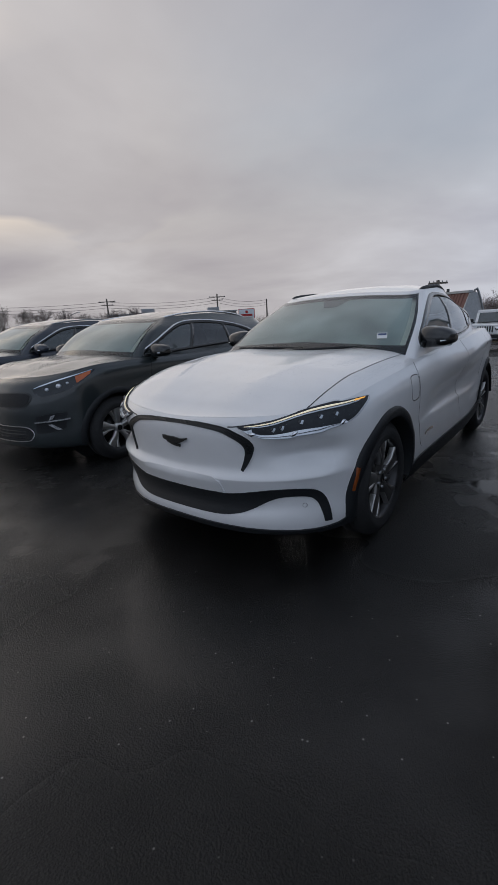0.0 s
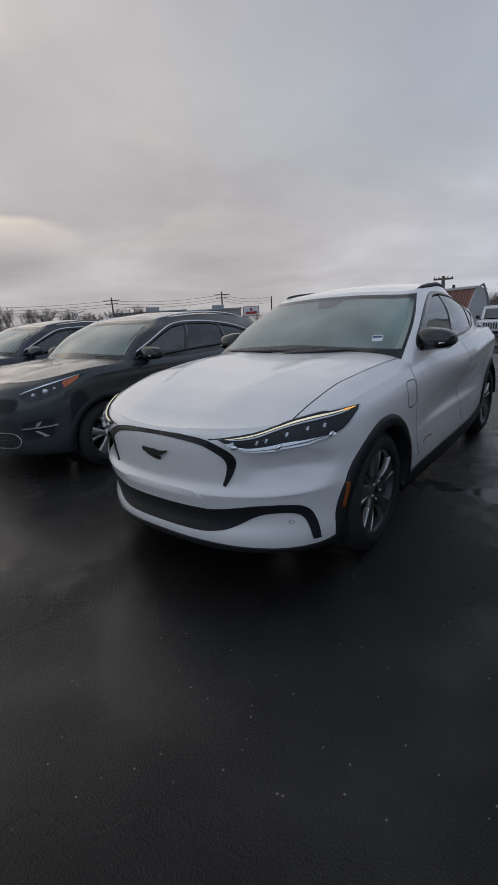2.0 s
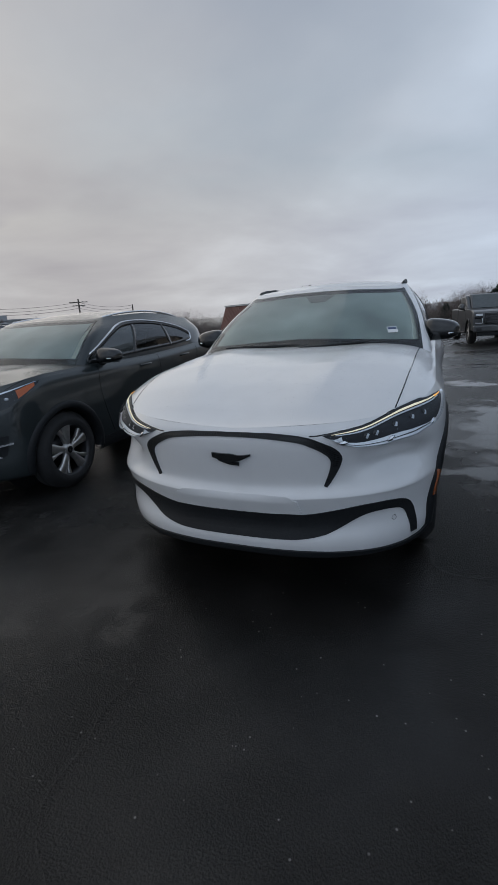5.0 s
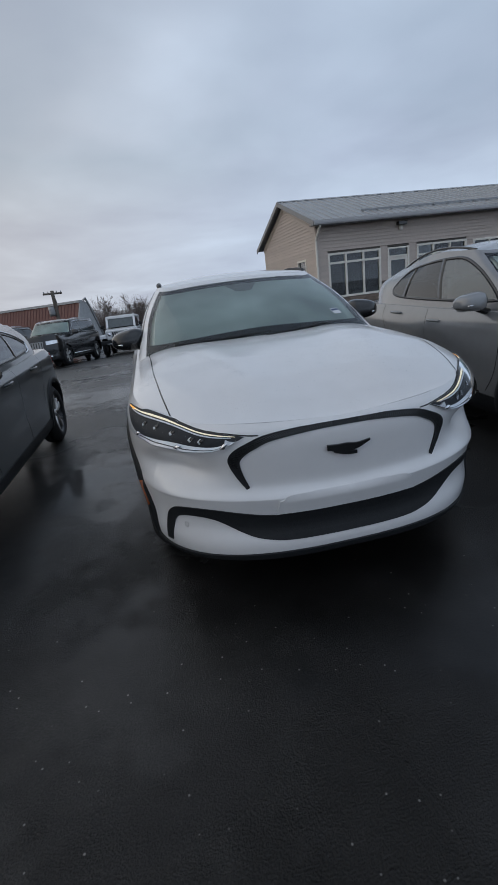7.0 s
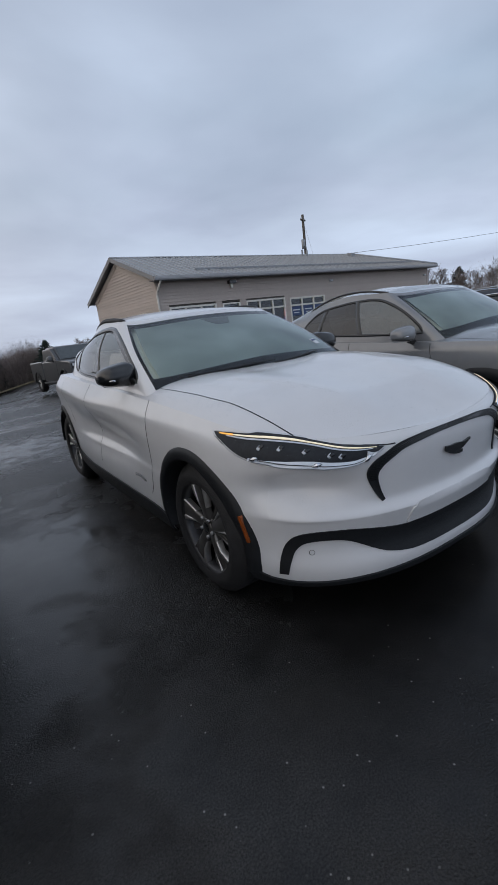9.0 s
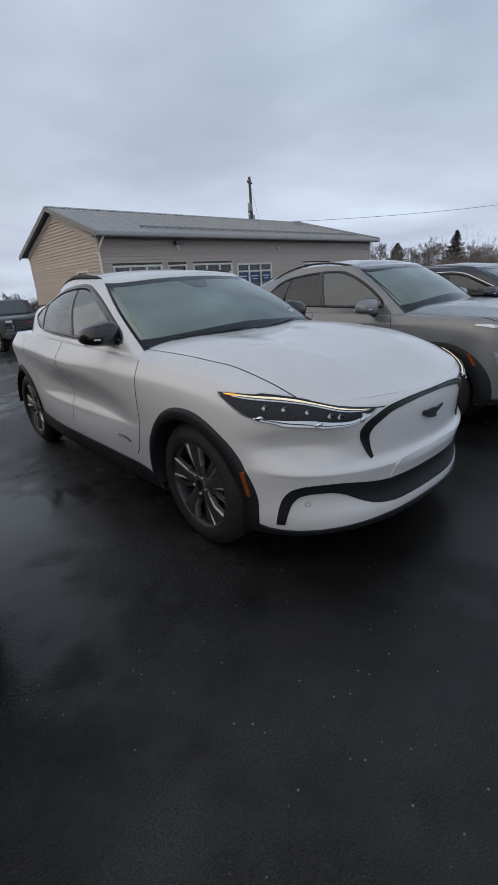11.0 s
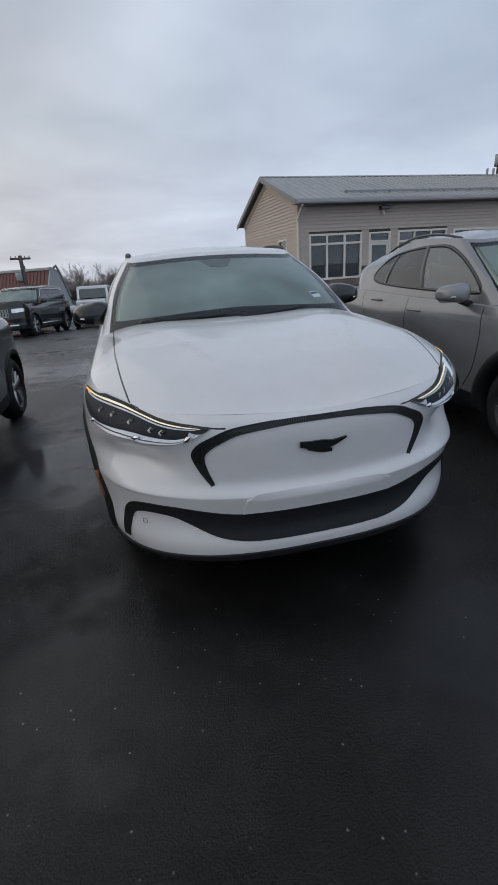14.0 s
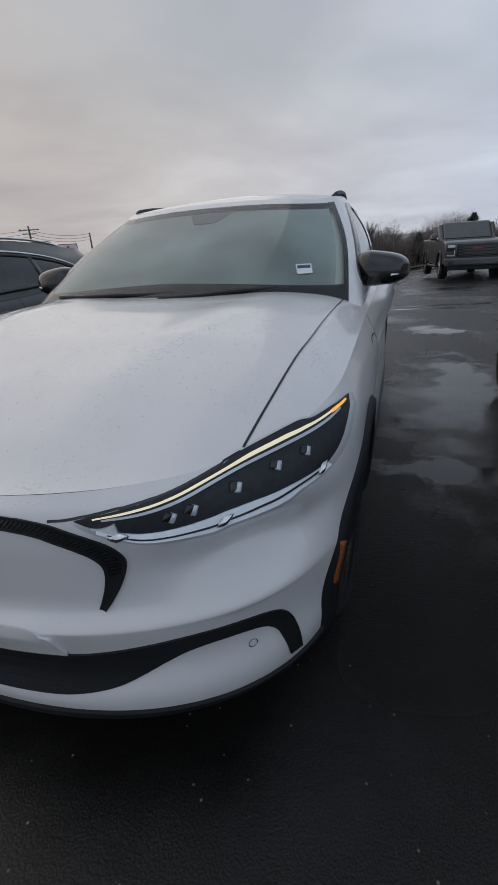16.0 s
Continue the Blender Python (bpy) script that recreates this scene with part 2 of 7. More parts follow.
M_DRL = glow("running_light", (1.0, 0.86, 0.62), 0.40)
M_AMBER = mat("amber_lens", (0.26, 0.065, 0.015), 0.25, grain=0.1, scale=60, coat=0.3)
M_ORANGE = mat("orange_lens", (0.62, 0.13, 0.03), 0.25, grain=0.1, scale=60, coat=0.3)
M_AMBGL = glow("amber_light", (1.0, 0.45, 0.08), 0.7)
M_REDL = mat("red_lens", (0.35, 0.012, 0.012), 0.2, grain=0.1, scale=60, coat=0.3)
M_NIRO = drops(mat("grey_green_paint", (0.020, 0.026, 0.028), 0.3, grain=0.06, scale=12, coat=0.9, spec=0.3), 75, 0.24, 1.2)
M_KONA = drops(mat("warm_grey_paint", (0.215, 0.222, 0.230), 0.26, metal=0.3, grain=0.05, scale=12, coat=0.9), 80, 0.2, 0.7)
M_NAVY = drops(mat("navy_paint", (0.018, 0.024, 0.036), 0.25, grain=0.05, scale=12, coat=0.7), 130, 0.18, 0.4)
M_BLACKP = mat("black_paint", (0.012, 0.013, 0.014), 0.22, grain=0.1, scale=10, coat=0.6)
M_TRUCK = mat("dark_grey_paint", (0.075, 0.078, 0.082), 0.3, metal=0.3, grain=0.08, scale=10, coat=0.5)
M_JEEPW = mat("plain_white_paint", (0.70, 0.71, 0.72), 0.3, grain=0.04, scale=10, coat=0.4)
M_SIDING = mat("tan_vinyl_siding", (0.50, 0.43, 0.38), 0.6, grain=0.06, scale=14, bump=0.1, bscale=120, obvar=0.05)
M_TRIMW = mat("cream_window_trim", (0.76, 0.73, 0.66), 0.5, grain=0.05, scale=20)
M_ROOF = mat("grey_metal_roofing", (0.32, 0.33, 0.34), 0.42, metal=0.2, grain=0.08, scale=6, rvar=0.08)
M_FASCIA = mat("grey_fascia", (0.22, 0.22, 0.225), 0.5, grain=0.06, scale=12)
M_GUTTER = mat("pale_grey_gutter", (0.42, 0.42, 0.43), 0.45, grain=0.06, scale=12)
M_STONE = mat("veneer_stone", (0.20, 0.155, 0.125), 0.8, grain=0.3, scale=18, bump=0.7, bscale=40, obvar=0.35)
M_MORTAR = mat("mortar", (0.12, 0.11, 0.10), 0.9, grain=0.15, scale=30, bump=0.4, bscale=90)
M_CONC = mat("concrete", (0.32, 0.31, 0.29), 0.85, grain=0.15, scale=12, bump=0.3, bscale=60)
M_REDMETAL = mat("red_metal_cladding", (0.14, 0.055, 0.045), 0.55, grain=0.1, scale=4, obvar=0.06)
M_WHITEW = mat("weathered_white_boards", (0.42, 0.43, 0.44), 0.7, grain=0.12, scale=8)
M_WOODP = mat("weathered_pole_wood", (0.11, 0.095, 0.08), 0.85, grain=0.3, scale=14, bump=0.4, bscale=60)
M_WIRE = mat("cable", (0.03, 0.03, 0.032), 0.6, grain=0.1, scale=10)
M_STEEL = mat("galvanised_steel", (0.30, 0.31, 0.32), 0.5, metal=0.6, grain=0.1, scale=20)
M_BARK = mat("bark", (0.085, 0.07, 0.058), 0.9, grain=0.3, scale=16, bump=0.5, bscale=50)
M_TWIG = mat("bare_twigs", (0.20, 0.168, 0.155), 0.9, grain=0.2, scale=5, island=0.35)
M_NEEDLE = mat("conifer_needles", (0.035, 0.052, 0.042), 0.8, grain=0.2, scale=4, island=0.4)
M_DRYGRASS = mat("dry_verge_grass", (0.14, 0.115, 0.07), 0.9, grain=0.3, scale=1.5, bump=0.5, bscale=20)
M_ROOMDK = mat("painted_dim_room", (0.05, 0.048, 0.045), 0.9, grain=0.2, scale=3)
M_BLIND = mat("blind_fabric", (0.30, 0.26, 0.2), 0.8, grain=0.1, scale=6)
M_BLUEP = mat("blue_poster", (0.03, 0.06, 0.16), 0.5, grain=0.05, scale=10)
M_PAPER = mat("paper", (0.66, 0.68, 0.70), 0.7, grain=0.04, scale=30)
M_WGLASS = glass("building_glass", (0.45, 0.47, 0.47), 0.01)


# hollows in the lot where rain stands: middle and half sizes
PUDDLES = ((1.66, 2.9, 0.30, 1.05), (1.34, 1.16, 0.46, 0.20), (-1.50, 1.22, 0.42, 0.46), (-0.2, 8.3, 3.0, 0.16), (-1.6, 8.9, 2.2, 0.14), (2.6, 8.9, 1.8, 0.16), (-4.2, 9.4, 1.6, 0.22), (1.5, 5.6, 0.5, 0.35))


def asphalt():
    """Damp, dark asphalt: aggregate grain and relief, worn lighter patches, wet films with a smooth skin."""
    m = bpy.data.materials.new("damp_asphalt")
    m.use_nodes = True
    nt = m.node_tree
    n, L = nt.nodes.new, nt.links.new
    b = nt.nodes["Principled BSDF"]
    tc = n("ShaderNodeTexCoord")

    def tex(scale, detail=5.0, rough=0.6):
        t = n("ShaderNodeTexNoise")
        t.inputs["Scale"].default_value, t.inputs["Detail"].default_value, t.inputs["Roughness"].default_value = scale, detail, rough
        L(tc.outputs["Object"], t.inputs["Vector"])
        return t.outputs[0]

    def rng(src, a, c, lo, hi):
        r = n("ShaderNodeMapRange")
        for k, v in zip(("From Min", "From Max", "To Min", "To Max"), (a, c, lo, hi)):
            r.inputs[k].default_value = v
        L(src, r.inputs["Value"])
        return r.outputs[0]

    def op(kind, a, c):
        x = n("ShaderNodeMath")
        x.operation = kind
        for k, v in enumerate((a, c)):
            if isinstance(v, (int, float)):
                x.inputs[k].default_value = v
            else:
                L(v, x.inputs[k])
        return x.outputs[0]

    def blend(src, to):
        """A value that turns to another one under standing water."""
        k = n("ShaderNodeMix")
        L(pools, k.inputs["Factor"])
        L(src, k.inputs[2])
        k.inputs[3].default_value = to
        return k.outputs[0]

    patches = tex(0.35, 4.0)
    grit = n("ShaderNodeTexVoronoi")
    grit.inputs["Scale"].default_value = 150.0
    L(tc.outputs["Object"], grit.inputs["Vector"])
    stones = n("ShaderNodeTexVoronoi")
    stones.inputs["Scale"].default_value = 24.0
    L(tc.outputs["Object"], stones.inputs["Vector"])
    pale = rng(stones.outputs["Distance"], 0.06, 0.11, 1.0, 0.0)
    pick = rng(stones.outputs["Color"], 0.58, 0.64, 0.0, 1.0)
    pale = op("MULTIPLY", pale, pick)
    val = op("MULTIPLY", rng(patches, 0.3, 0.7, 0.0045, 0.009), rng(tex(2.2, 5.0, 0.7), 0.34, 0.66, 0.55, 1.5))
    # sky sheen on the low-x side painted as paler colour, with an uneven border
    across = n("ShaderNodeSeparateXYZ")
    L(tc.outputs["Object"], across.inputs[0])
    side_x = op("ADD", across.outputs["X"], rng(tex(0.9, 4.0, 0.6), 0.3, 0.7, -0.5, 0.5))
    val = op("MULTIPLY", val, rng(side_x, -1.8, -0.5, 2.2, 0.85))
    val = op("MULTIPLY", val, rng(tex(150.0, 4.0, 0.8), 0.36, 0.64, 0.2, 2.2))
    val = op("ADD", val, op("MULTIPLY", pale, 0.16))
    col = n("ShaderNodeCombineColor")
    L(op("MULTIPLY", val, 1.03), col.inputs[0])
    L(op("MULTIPLY", val, 1.0), col.inputs[1])
    L(op("MULTIPLY", val, 0.95), col.inputs[2])
    L(col.outputs[0], b.inputs["Base Color"])
    wet = rng(tex(0.42, 3.0, 0.5), 0.50, 0.62, 0.0, 1.0)
    # standing water in the hollows: soft, ragged outlines
    ragged = rng(tex(3.2, 5.0, 0.62), 0.25, 0.75, -0.75, 0.75)
    pools = None
    for cx, cy, rx, ry in PUDDLES:
        mp = n("ShaderNodeMapping")
        mp.vector_type = "TEXTURE"
        mp.inputs["Location"].default_value = (cx, cy, 0)
        mp.inputs["Scale"].default_value = (rx, ry, 1000.0)
        L(tc.outputs["Object"], mp.inputs["Vector"])
        ln = n("ShaderNodeVectorMath")
        ln.operation = "LENGTH"
        L(mp.outputs[0], ln.inputs[0])
        one = rng(op("ADD", ln.outputs["Value"], ragged), 0.62, 1.05, 1.0, 0.0)
        pools = one if pools is None else op("MAXIMUM", pools, one)
    L(rng(wet, 0.0, 1.0, 0.55, 0.42), b.inputs["Roughness"])
    # thin films of water between the cars
    for cx, cy, rx, ry in ((-1.5, 1.1, 0.8, 1.3), (-2.0, 0.3, 0.8, 0.9), (-1.05, -1.0, 1.15, 0.6), (1.55, 2.4, 0.6, 1.6), (-1.5, 5.5, 1.4, 1.2)):
        mp = n("ShaderNodeMapping")
        mp.vector_type = "TEXTURE"
        mp.inputs["Location"].default_value = (cx, cy, 0)
        mp.inputs["Scale"].default_value = (rx, ry, 1000.0)
        L(tc.outputs["Object"], mp.inputs["Vector"])
        ln = n("ShaderNodeVectorMath")
        ln.operation = "LENGTH"
        L(mp.outputs[0], ln.inputs[0])
        wet = op("MAXIMUM", wet, rng(op("ADD", ln.outputs["Value"], ragged), 0.4, 1.2, 1.0, 0.0))
    L(blend(rng(wet, 0.0, 1.0, 0.75, 1.0), 1.0), b.inputs["Coat Weight"])
    L(blend(rng(wet, 0.0, 1.0, 0.30, 0.12), 0.05), b.inputs["Coat Roughness"])
    b.inputs["Coat IOR"].default_value = 1.33
    b.inputs["Specular IOR Level"].default_value = 0.12
    bp = n("ShaderNodeBump")
    bp.inputs["Distance"].default_value = 0.005
    L(blend(rng(wet, 0.0, 1.0, 0.9, 0.22), 0.03), bp.inputs["Strength"])
    L(op("ADD", op("MULTIPLY", grit.outputs["Distance"], 0.7), op("MULTIPLY", tex(48.0, 7.0, 0.78), 2.0)), bp.inputs["Height"])
    L(bp.outputs[0], b.inputs["Normal"])
    L(bp.outputs[0], b.inputs["Coat Normal"])
    return m


M_ASPHALT = asphalt()

# ---- building helpers ----
def mesh_of(name, verts, faces, material, smooth=True):
    me = bpy.data.meshes.new(name)
    me.from_pydata([tuple(float(c) for c in v) for v in verts], [], faces)
    me.update()
    if material:
        me.materials.append(material)
    if smooth:
        me.polygons.foreach_set("use_smooth", [True] * len(me.polygons))
    return me


def part(name, made, material=None, parent=None, label=""):
    """Links a bmesh, or (verts, faces), as one mesh object under a thing or a part."""
    if isinstance(made, bpy.types.Mesh):
        me = made
    elif isinstance(made, tuple):
        me = mesh_of(name, made[0], made[1], material, made[2] if len(made) > 2 else True)
    else:
        me = bpy.data.meshes.new(name)
        made.to_mesh(me)
        made.free()
        me.materials.append(material)
    ob = new(name, me)
    if parent:
        ob.parent = parent
    if label:
        ob["label"] = label
    return ob


def thing(name, label, category, m=None, group="", kind=""):
    ob = new(name)
    ob.empty_display_size = 0.2
    if m is not None:
        ob.matrix_world = m
    return tagged(ob, label, category, group, kind)


def boxes(items, bevel=0.0):
    """A bmesh of boxes: (x0, y0, z0, x1, y1, z1) each, edges bevelled."""
    bm = bmesh.new()
    for x0, y0, z0, x1, y1, z1 in items:
        v = [bm.verts.new(c) for c in ((x0, y0, z0), (x1, y0, z0), (x1, y1, z0), (x0, y1, z0), (x0, y0, z1), (x1, y0, z1), (x1, y1, z1), (x0, y1, z1))]
        for f in ((3, 2, 1, 0), (4, 5, 6, 7), (0, 1, 5, 4), (1, 2, 6, 5), (2, 3, 7, 6), (3, 0, 4, 7)):
            bm.faces.new([v[k] for k in f])
    if bevel:
        bmesh.ops.bevel(bm, geom=list(bm.edges), offset=bevel, segments=2, affect="EDGES", profile=0.6)
        for f in bm.faces:
            f.smooth = False
    return bm


def prism(profile, x0, x1, axis="x", bevel=0.0):
    """A closed outline pushed out along an axis. Outline points are (y, z) for x, (x, z) for y, (x, y) for z."""
    bm = bmesh.new()

    def at(p, d):
        return {"x": (d, p[0], p[1]), "y": (p[0], d, p[1]), "z": (p[0], p[1], d)}[axis]

    a = [bm.verts.new(at(p, x0)) for p in profile]
    b = [bm.verts.new(at(p, x1)) for p in profile]
    bm.faces.new(a[::-1])
    bm.faces.new(b)
    for k in range(len(a)):
        n = (k + 1) % len(a)
        bm.faces.new((a[k], a[n], b[n], b[k]))
    bmesh.ops.recalc_face_normals(bm, faces=bm.faces)
    if bevel:
        bmesh.ops.bevel(bm, geom=list(bm.edges), offset=bevel, segments=2, affect="EDGES", profile=0.6)
    return bm


def grid_faces(n, m, keep=None, off=0):
    return [(off + i * m + j, off + i * m + j + 1, off + (i + 1) * m + j + 1, off + (i + 1) * m + j) for i in range(n - 1) for j in range(m - 1) if keep is None or keep(i, j)]


def smooth_line(pts, n, closed=False):
    """n points along a smooth curve through pts, evenly by length."""
    p = np.array(pts, float)
    if len(p) == 2:
        return p[0] + (p[1] - p[0]) * np.linspace(0, 1, n)[:, None]
    q = np.vstack([2 * p[0] - p[1], p, 2 * p[-1] - p[-2]])
    out = []
    for k in range(1, len(q) - 2):
        for t in np.linspace(0, 1, 12, endpoint=False):
            a, b, c, d = q[k - 1 : k + 3]
            out.append(0.5 * (2 * b + (c - a) * t + (2 * a - 5 * b + 4 * c - d) * t * t + (3 * b - a - 3 * c + d) * t**3))
    out.append(p[-1])
    out = np.array(out)
    run = np.r_[0, np.cumsum(np.linalg.norm(np.diff(out, axis=0), axis=1))]
    return np.stack([np.interp(np.linspace(0, run[-1], n), run, out[:, k]) for k in range(p.shape[1])], 1)


def tube(pts, r, n=30, sides=8, taper=1.0):
    """A round bar along a smooth curve: (verts, faces)."""
    c = smooth_line(pts, n)
    verts, faces = [], []
    for k in range(n):
        d = Vector(c[min(k + 1, n - 1)] - c[max(k - 1, 0)]).normalized()
        u = d.cross(Vector((0, 0, 1)) if abs(d.z) < 0.9 else Vector((1, 0, 0))).normalized()
        w = d.cross(u)
        rr = r * (1 + (taper - 1) * k / (n - 1))
        for s in range(sides):
            a = 2 * math.pi * s / sides
            verts.append(Vector(c[k]) + (u * math.cos(a) + w * math.sin(a)) * rr)
    for k in range(n - 1):
        for s in range(sides):
            t = (s + 1) % sides
            faces.append((k * sides + s, k * sides + t, (k + 1) * sides + t, (k + 1) * sides + s))
    faces += [tuple(range(sides))[::-1], tuple((n - 1) * sides + s for s in range(sides))]
    return verts, faces


def lathe(profile, seg=48, axis="x"):
    """A profile of (along, radius) turned round the x (or z) axis: (verts, faces)."""
    verts, faces = [], []
    m = len(profile)
    for k in range(seg):
        a = 2 * math.pi * k / seg
        for d, r in profile:
            verts.append((d, r * math.cos(a), r * math.sin(a)) if axis == "x" else (r * math.cos(a), r * math.sin(a), d))
    for k in range(seg):
        n = (k + 1) % seg
        for j in range(m - 1):
            faces.append((k * m + j, n * m + j, n * m + j + 1, k * m + j + 1))
    return verts, faces


def blob(cx, cy, cz, rx, ry, rz, e=2.0, nu=28, nv=16):
    """A rounded solid (superellipsoid): (verts, faces)."""
    def sp(v, p):
        return math.copysign(abs(v) ** p, v)

    verts, faces = [], []
    p = 2.0 / e
    for i in range(nv + 1):
        a = -math.pi / 2 + math.pi * i / nv
        for j in range(nu):
            b = 2 * math.pi * j / nu
            verts.append((cx + rx * sp(math.cos(a), p) * sp(math.cos(b), p), cy + ry * sp(math.cos(a), p) * sp(math.sin(b), p), cz + rz * sp(math.sin(a), p)))
    for i in range(nv):
        for j in range(nu):
            n = (j + 1) % nu
            faces.append((i * nu + j, i * nu + n, (i + 1) * nu + n, (i + 1) * nu + j))
    return verts, faces


def joined(*made):
    verts, faces = [], []
    for v, f in made:
        o = len(verts)
        verts += list(v)
        faces += [tuple(o + k for k in q) for q in f]
    return verts, faces


def flipped(made):
    """Mirrored across x = 0."""
    v, f = made
    return [(-p[0], p[1], p[2]) for p in v], [q[::-1] for q in f]


# ---- car bodies ----
S_FRONT, S_SIDE, S_REAR = 44, 84, 26
NS = S_FRONT + S_SIDE + S_REAR + 1
KNOT = np.array([0, 0.19, 0.34, 0.57, 0.80, 1.0])
S_AT = np.r_[np.linspace(0, 0.34, S_FRONT + 1), np.linspace(0.34, 0.80, S_SIDE + 1)[1:], np.linspace(0.80, 1.0, S_REAR + 1)[1:]]


def cubic(knots, vals, at):
    """A smooth curve through a few values."""
    k, v = np.array(knots, float), np.array(vals, float)
    d = np.diff(v) / np.diff(k)
    t = np.r_[d[0], (d[:-1] + d[1:]) / 2, d[-1]]
    i = np.clip(np.searchsorted(k, at) - 1, 0, len(k) - 2)
    h = k[i + 1] - k[i]
    u = (at - k[i]) / h
    return v[i] * (2 * u**3 - 3 * u**2 + 1) + t[i] * h * (u**3 - 2 * u**2 + u) + v[i + 1] * (3 * u**2 - 2 * u**3) + t[i + 1] * h * (u**3 - u**2)


def ring(yf, yc, a, yb, yr, n, nr, z, corner=0.0, mid=0.0):
    """Half of one level line round a car: front centre, corner, flank, rear corner, rear centre.
    yf, yr: front and rear; yc, yb: where the flank begins and ends; a: half width; n, nr: squareness of the corners; z: six heights."""
    th = np.radians(np.linspace(0, 90, S_FRONT + 1))
    fx, fy = a * np.sin(th) ** (2 / n), yc - (yc - yf) * np.cos(th) ** (2 / n)
    fx += corner * np.exp(-(((S_AT[: S_FRONT + 1] - 0.188) / 0.055) ** 2)) * np.sin(th)
    fy -= corner * np.exp(-(((S_AT[: S_FRONT + 1] - 0.188) / 0.055) ** 2)) * np.cos(th)
    sy = np.linspace(yc, yb, S_SIDE + 1)[1:]
    ss = S_AT[S_FRONT + 1 : S_FRONT + S_SIDE + 1]
    sx = a - mid * np.exp(-(((ss - 0.57) / 0.11) ** 2))
    tr = np.radians(np.linspace(90, 0, S_REAR + 1))[1:]
    rx, ry = a * np.sin(tr) ** (2 / nr), yb + (yr - yb) * np.cos(tr) ** (2 / nr)
    return np.stack([np.r_[fx, sx, rx], np.r_[fy, sy, ry], cubic(KNOT, z, S_AT)], 1)


def loft(rings, sub):
    """Smooth surface through level lines: rows of points, sub rows to each step."""
    q = np.concatenate([[2 * rings[0] - rings[1]], rings, [2 * rings[-1] - rings[-2]]])
    rows = []
    for k in range(1, len(q) - 2):
        for t in np.linspace(0, 1, sub, endpoint=False):
            a, b, c, d = q[k - 1 : k + 3]
            rows.append(0.5 * (2 * b + (c - a) * t + (2 * a - 5 * b + 4 * c - d) * t * t + (3 * b - a - 3 * c + d) * t**3))
    rows.append(rings[-1])
    return np.array(rows)


def both(g):
    """The half grid and its mirror as one grid, from the far rear round the front to the other rear."""
    h = g[:, ::-1].copy()
    h[..., 0] *= -1
    return np.concatenate([h[:, :-1], g], 1)


def capped(edge, crown_y, crown_z, rows=14, brow=2.4):
    """Rows from an edge line inwards to the car's middle, rising to a crown line z(y)."""
    out = []
    y0, y1 = edge[S_FRONT, 1], edge[S_FRONT + S_SIDE, 1]
    aim = np.clip(edge[:, 1], y0, y1)
    for t in np.linspace(0, 1, rows + 1) ** 1.5:
        p = edge.copy()
        p[:, 0] = edge[:, 0] * (1 - t)
        p[:, 1] = edge[:, 1] + (aim - edge[:, 1]) * t
        crown = np.interp(p[:, 1], crown_y, crown_z)
        p[:, 2] = edge[:, 2] + (crown - edge[:, 2]) * (1 - (1 - t) ** brow)
        out.append(p)
    return np.array(out)


def piece(g, r0, r1, c0, c1, drop=None):
    """Rows r0..r1 and columns c0..c1 of a grid, without the cells that drop(middle) names."""
    sub = g[r0 : r1 + 1, c0 : c1 + 1]
    n, m = sub.shape[:2]

    def keep(i, j):
        return drop is None or not drop((sub[i, j] + sub[i + 1, j + 1]) / 2)

    faces = grid_faces(n, m, keep)
    used = sorted({k for f in faces for k in f})
    at = {k: i for i, k in enumerate(used)}
    flat = sub.reshape(-1, 3)
    return [tuple(flat[k]) for k in used], [tuple(at[k] for k in f) for f in faces]


def bvh_of(*grids):
    from mathutils.bvhtree import BVHTree

    verts, faces = [], []
    for g in grids:
        o = len(verts)
        n, m = g.shape[:2]
        verts += [tuple(p) for p in g.reshape(-1, 3)]
        faces += grid_faces(n, m, None, o)
    return BVHTree.FromPolygons(verts, faces)


def skin(tree, A, B, n=40, m=4, off=0.004, thick=0.012, bulge=0.0):
    """A raised strip that lies on a body between two lines: (verts, faces)."""
    a, b = smooth_line(A, n), smooth_line(B, n)
    at_q, at_n = np.zeros((m + 1, n, 3)), np.zeros((m + 1, n, 3))
    for i in range(m + 1):
        for j, p in enumerate(a + (b - a) * i / m):
            q, nrm, _, _ = tree.find_nearest(Vector(p))
            at_q[i, j], at_n[i, j] = q, nrm
    # even out the facets of the body below
    for _ in range(4):
        at_n[:, 1:-1] = (at_n[:, :-2] + 2 * at_n[:, 1:-1] + at_n[:, 2:]) / 4
        at_n[1:-1] = (at_n[:-2] + 2 * at_n[1:-1] + at_n[2:]) / 4
    at_n /= np.linalg.norm(at_n, axis=-1, keepdims=True)
    t = np.linspace(0, 1, m + 1)[:, None, None]
    end = (1 - np.abs(np.linspace(-1, 1, n)) ** 6)[None, :, None] if bulge > 0 else 1.0
    top = [Vector(p) for p in (at_q + at_n * (off + bulge * end * np.sin(np.pi * t))).reshape(-1, 3)]
    low = [Vector(p) for p in (at_q + at_n * (off - thick)).reshape(-1, 3)]
    faces = grid_faces(m + 1, n)
    k = len(top)
    border = [i for i in range(n)] + [r * n + n - 1 for r in range(1, m + 1)] + [m * n + i for i in range(n - 2, -1, -1)] + [r * n for r in range(m - 1, 0, -1)]
    nb = len(border)
    rim = [top[p] for p in border] + [low[p] for p in border]
    for i in range(nb):
        j = (i + 1) % nb
        faces.append((k + j, k + i, k + nb + i, k + nb + j))
    return top + rim, faces


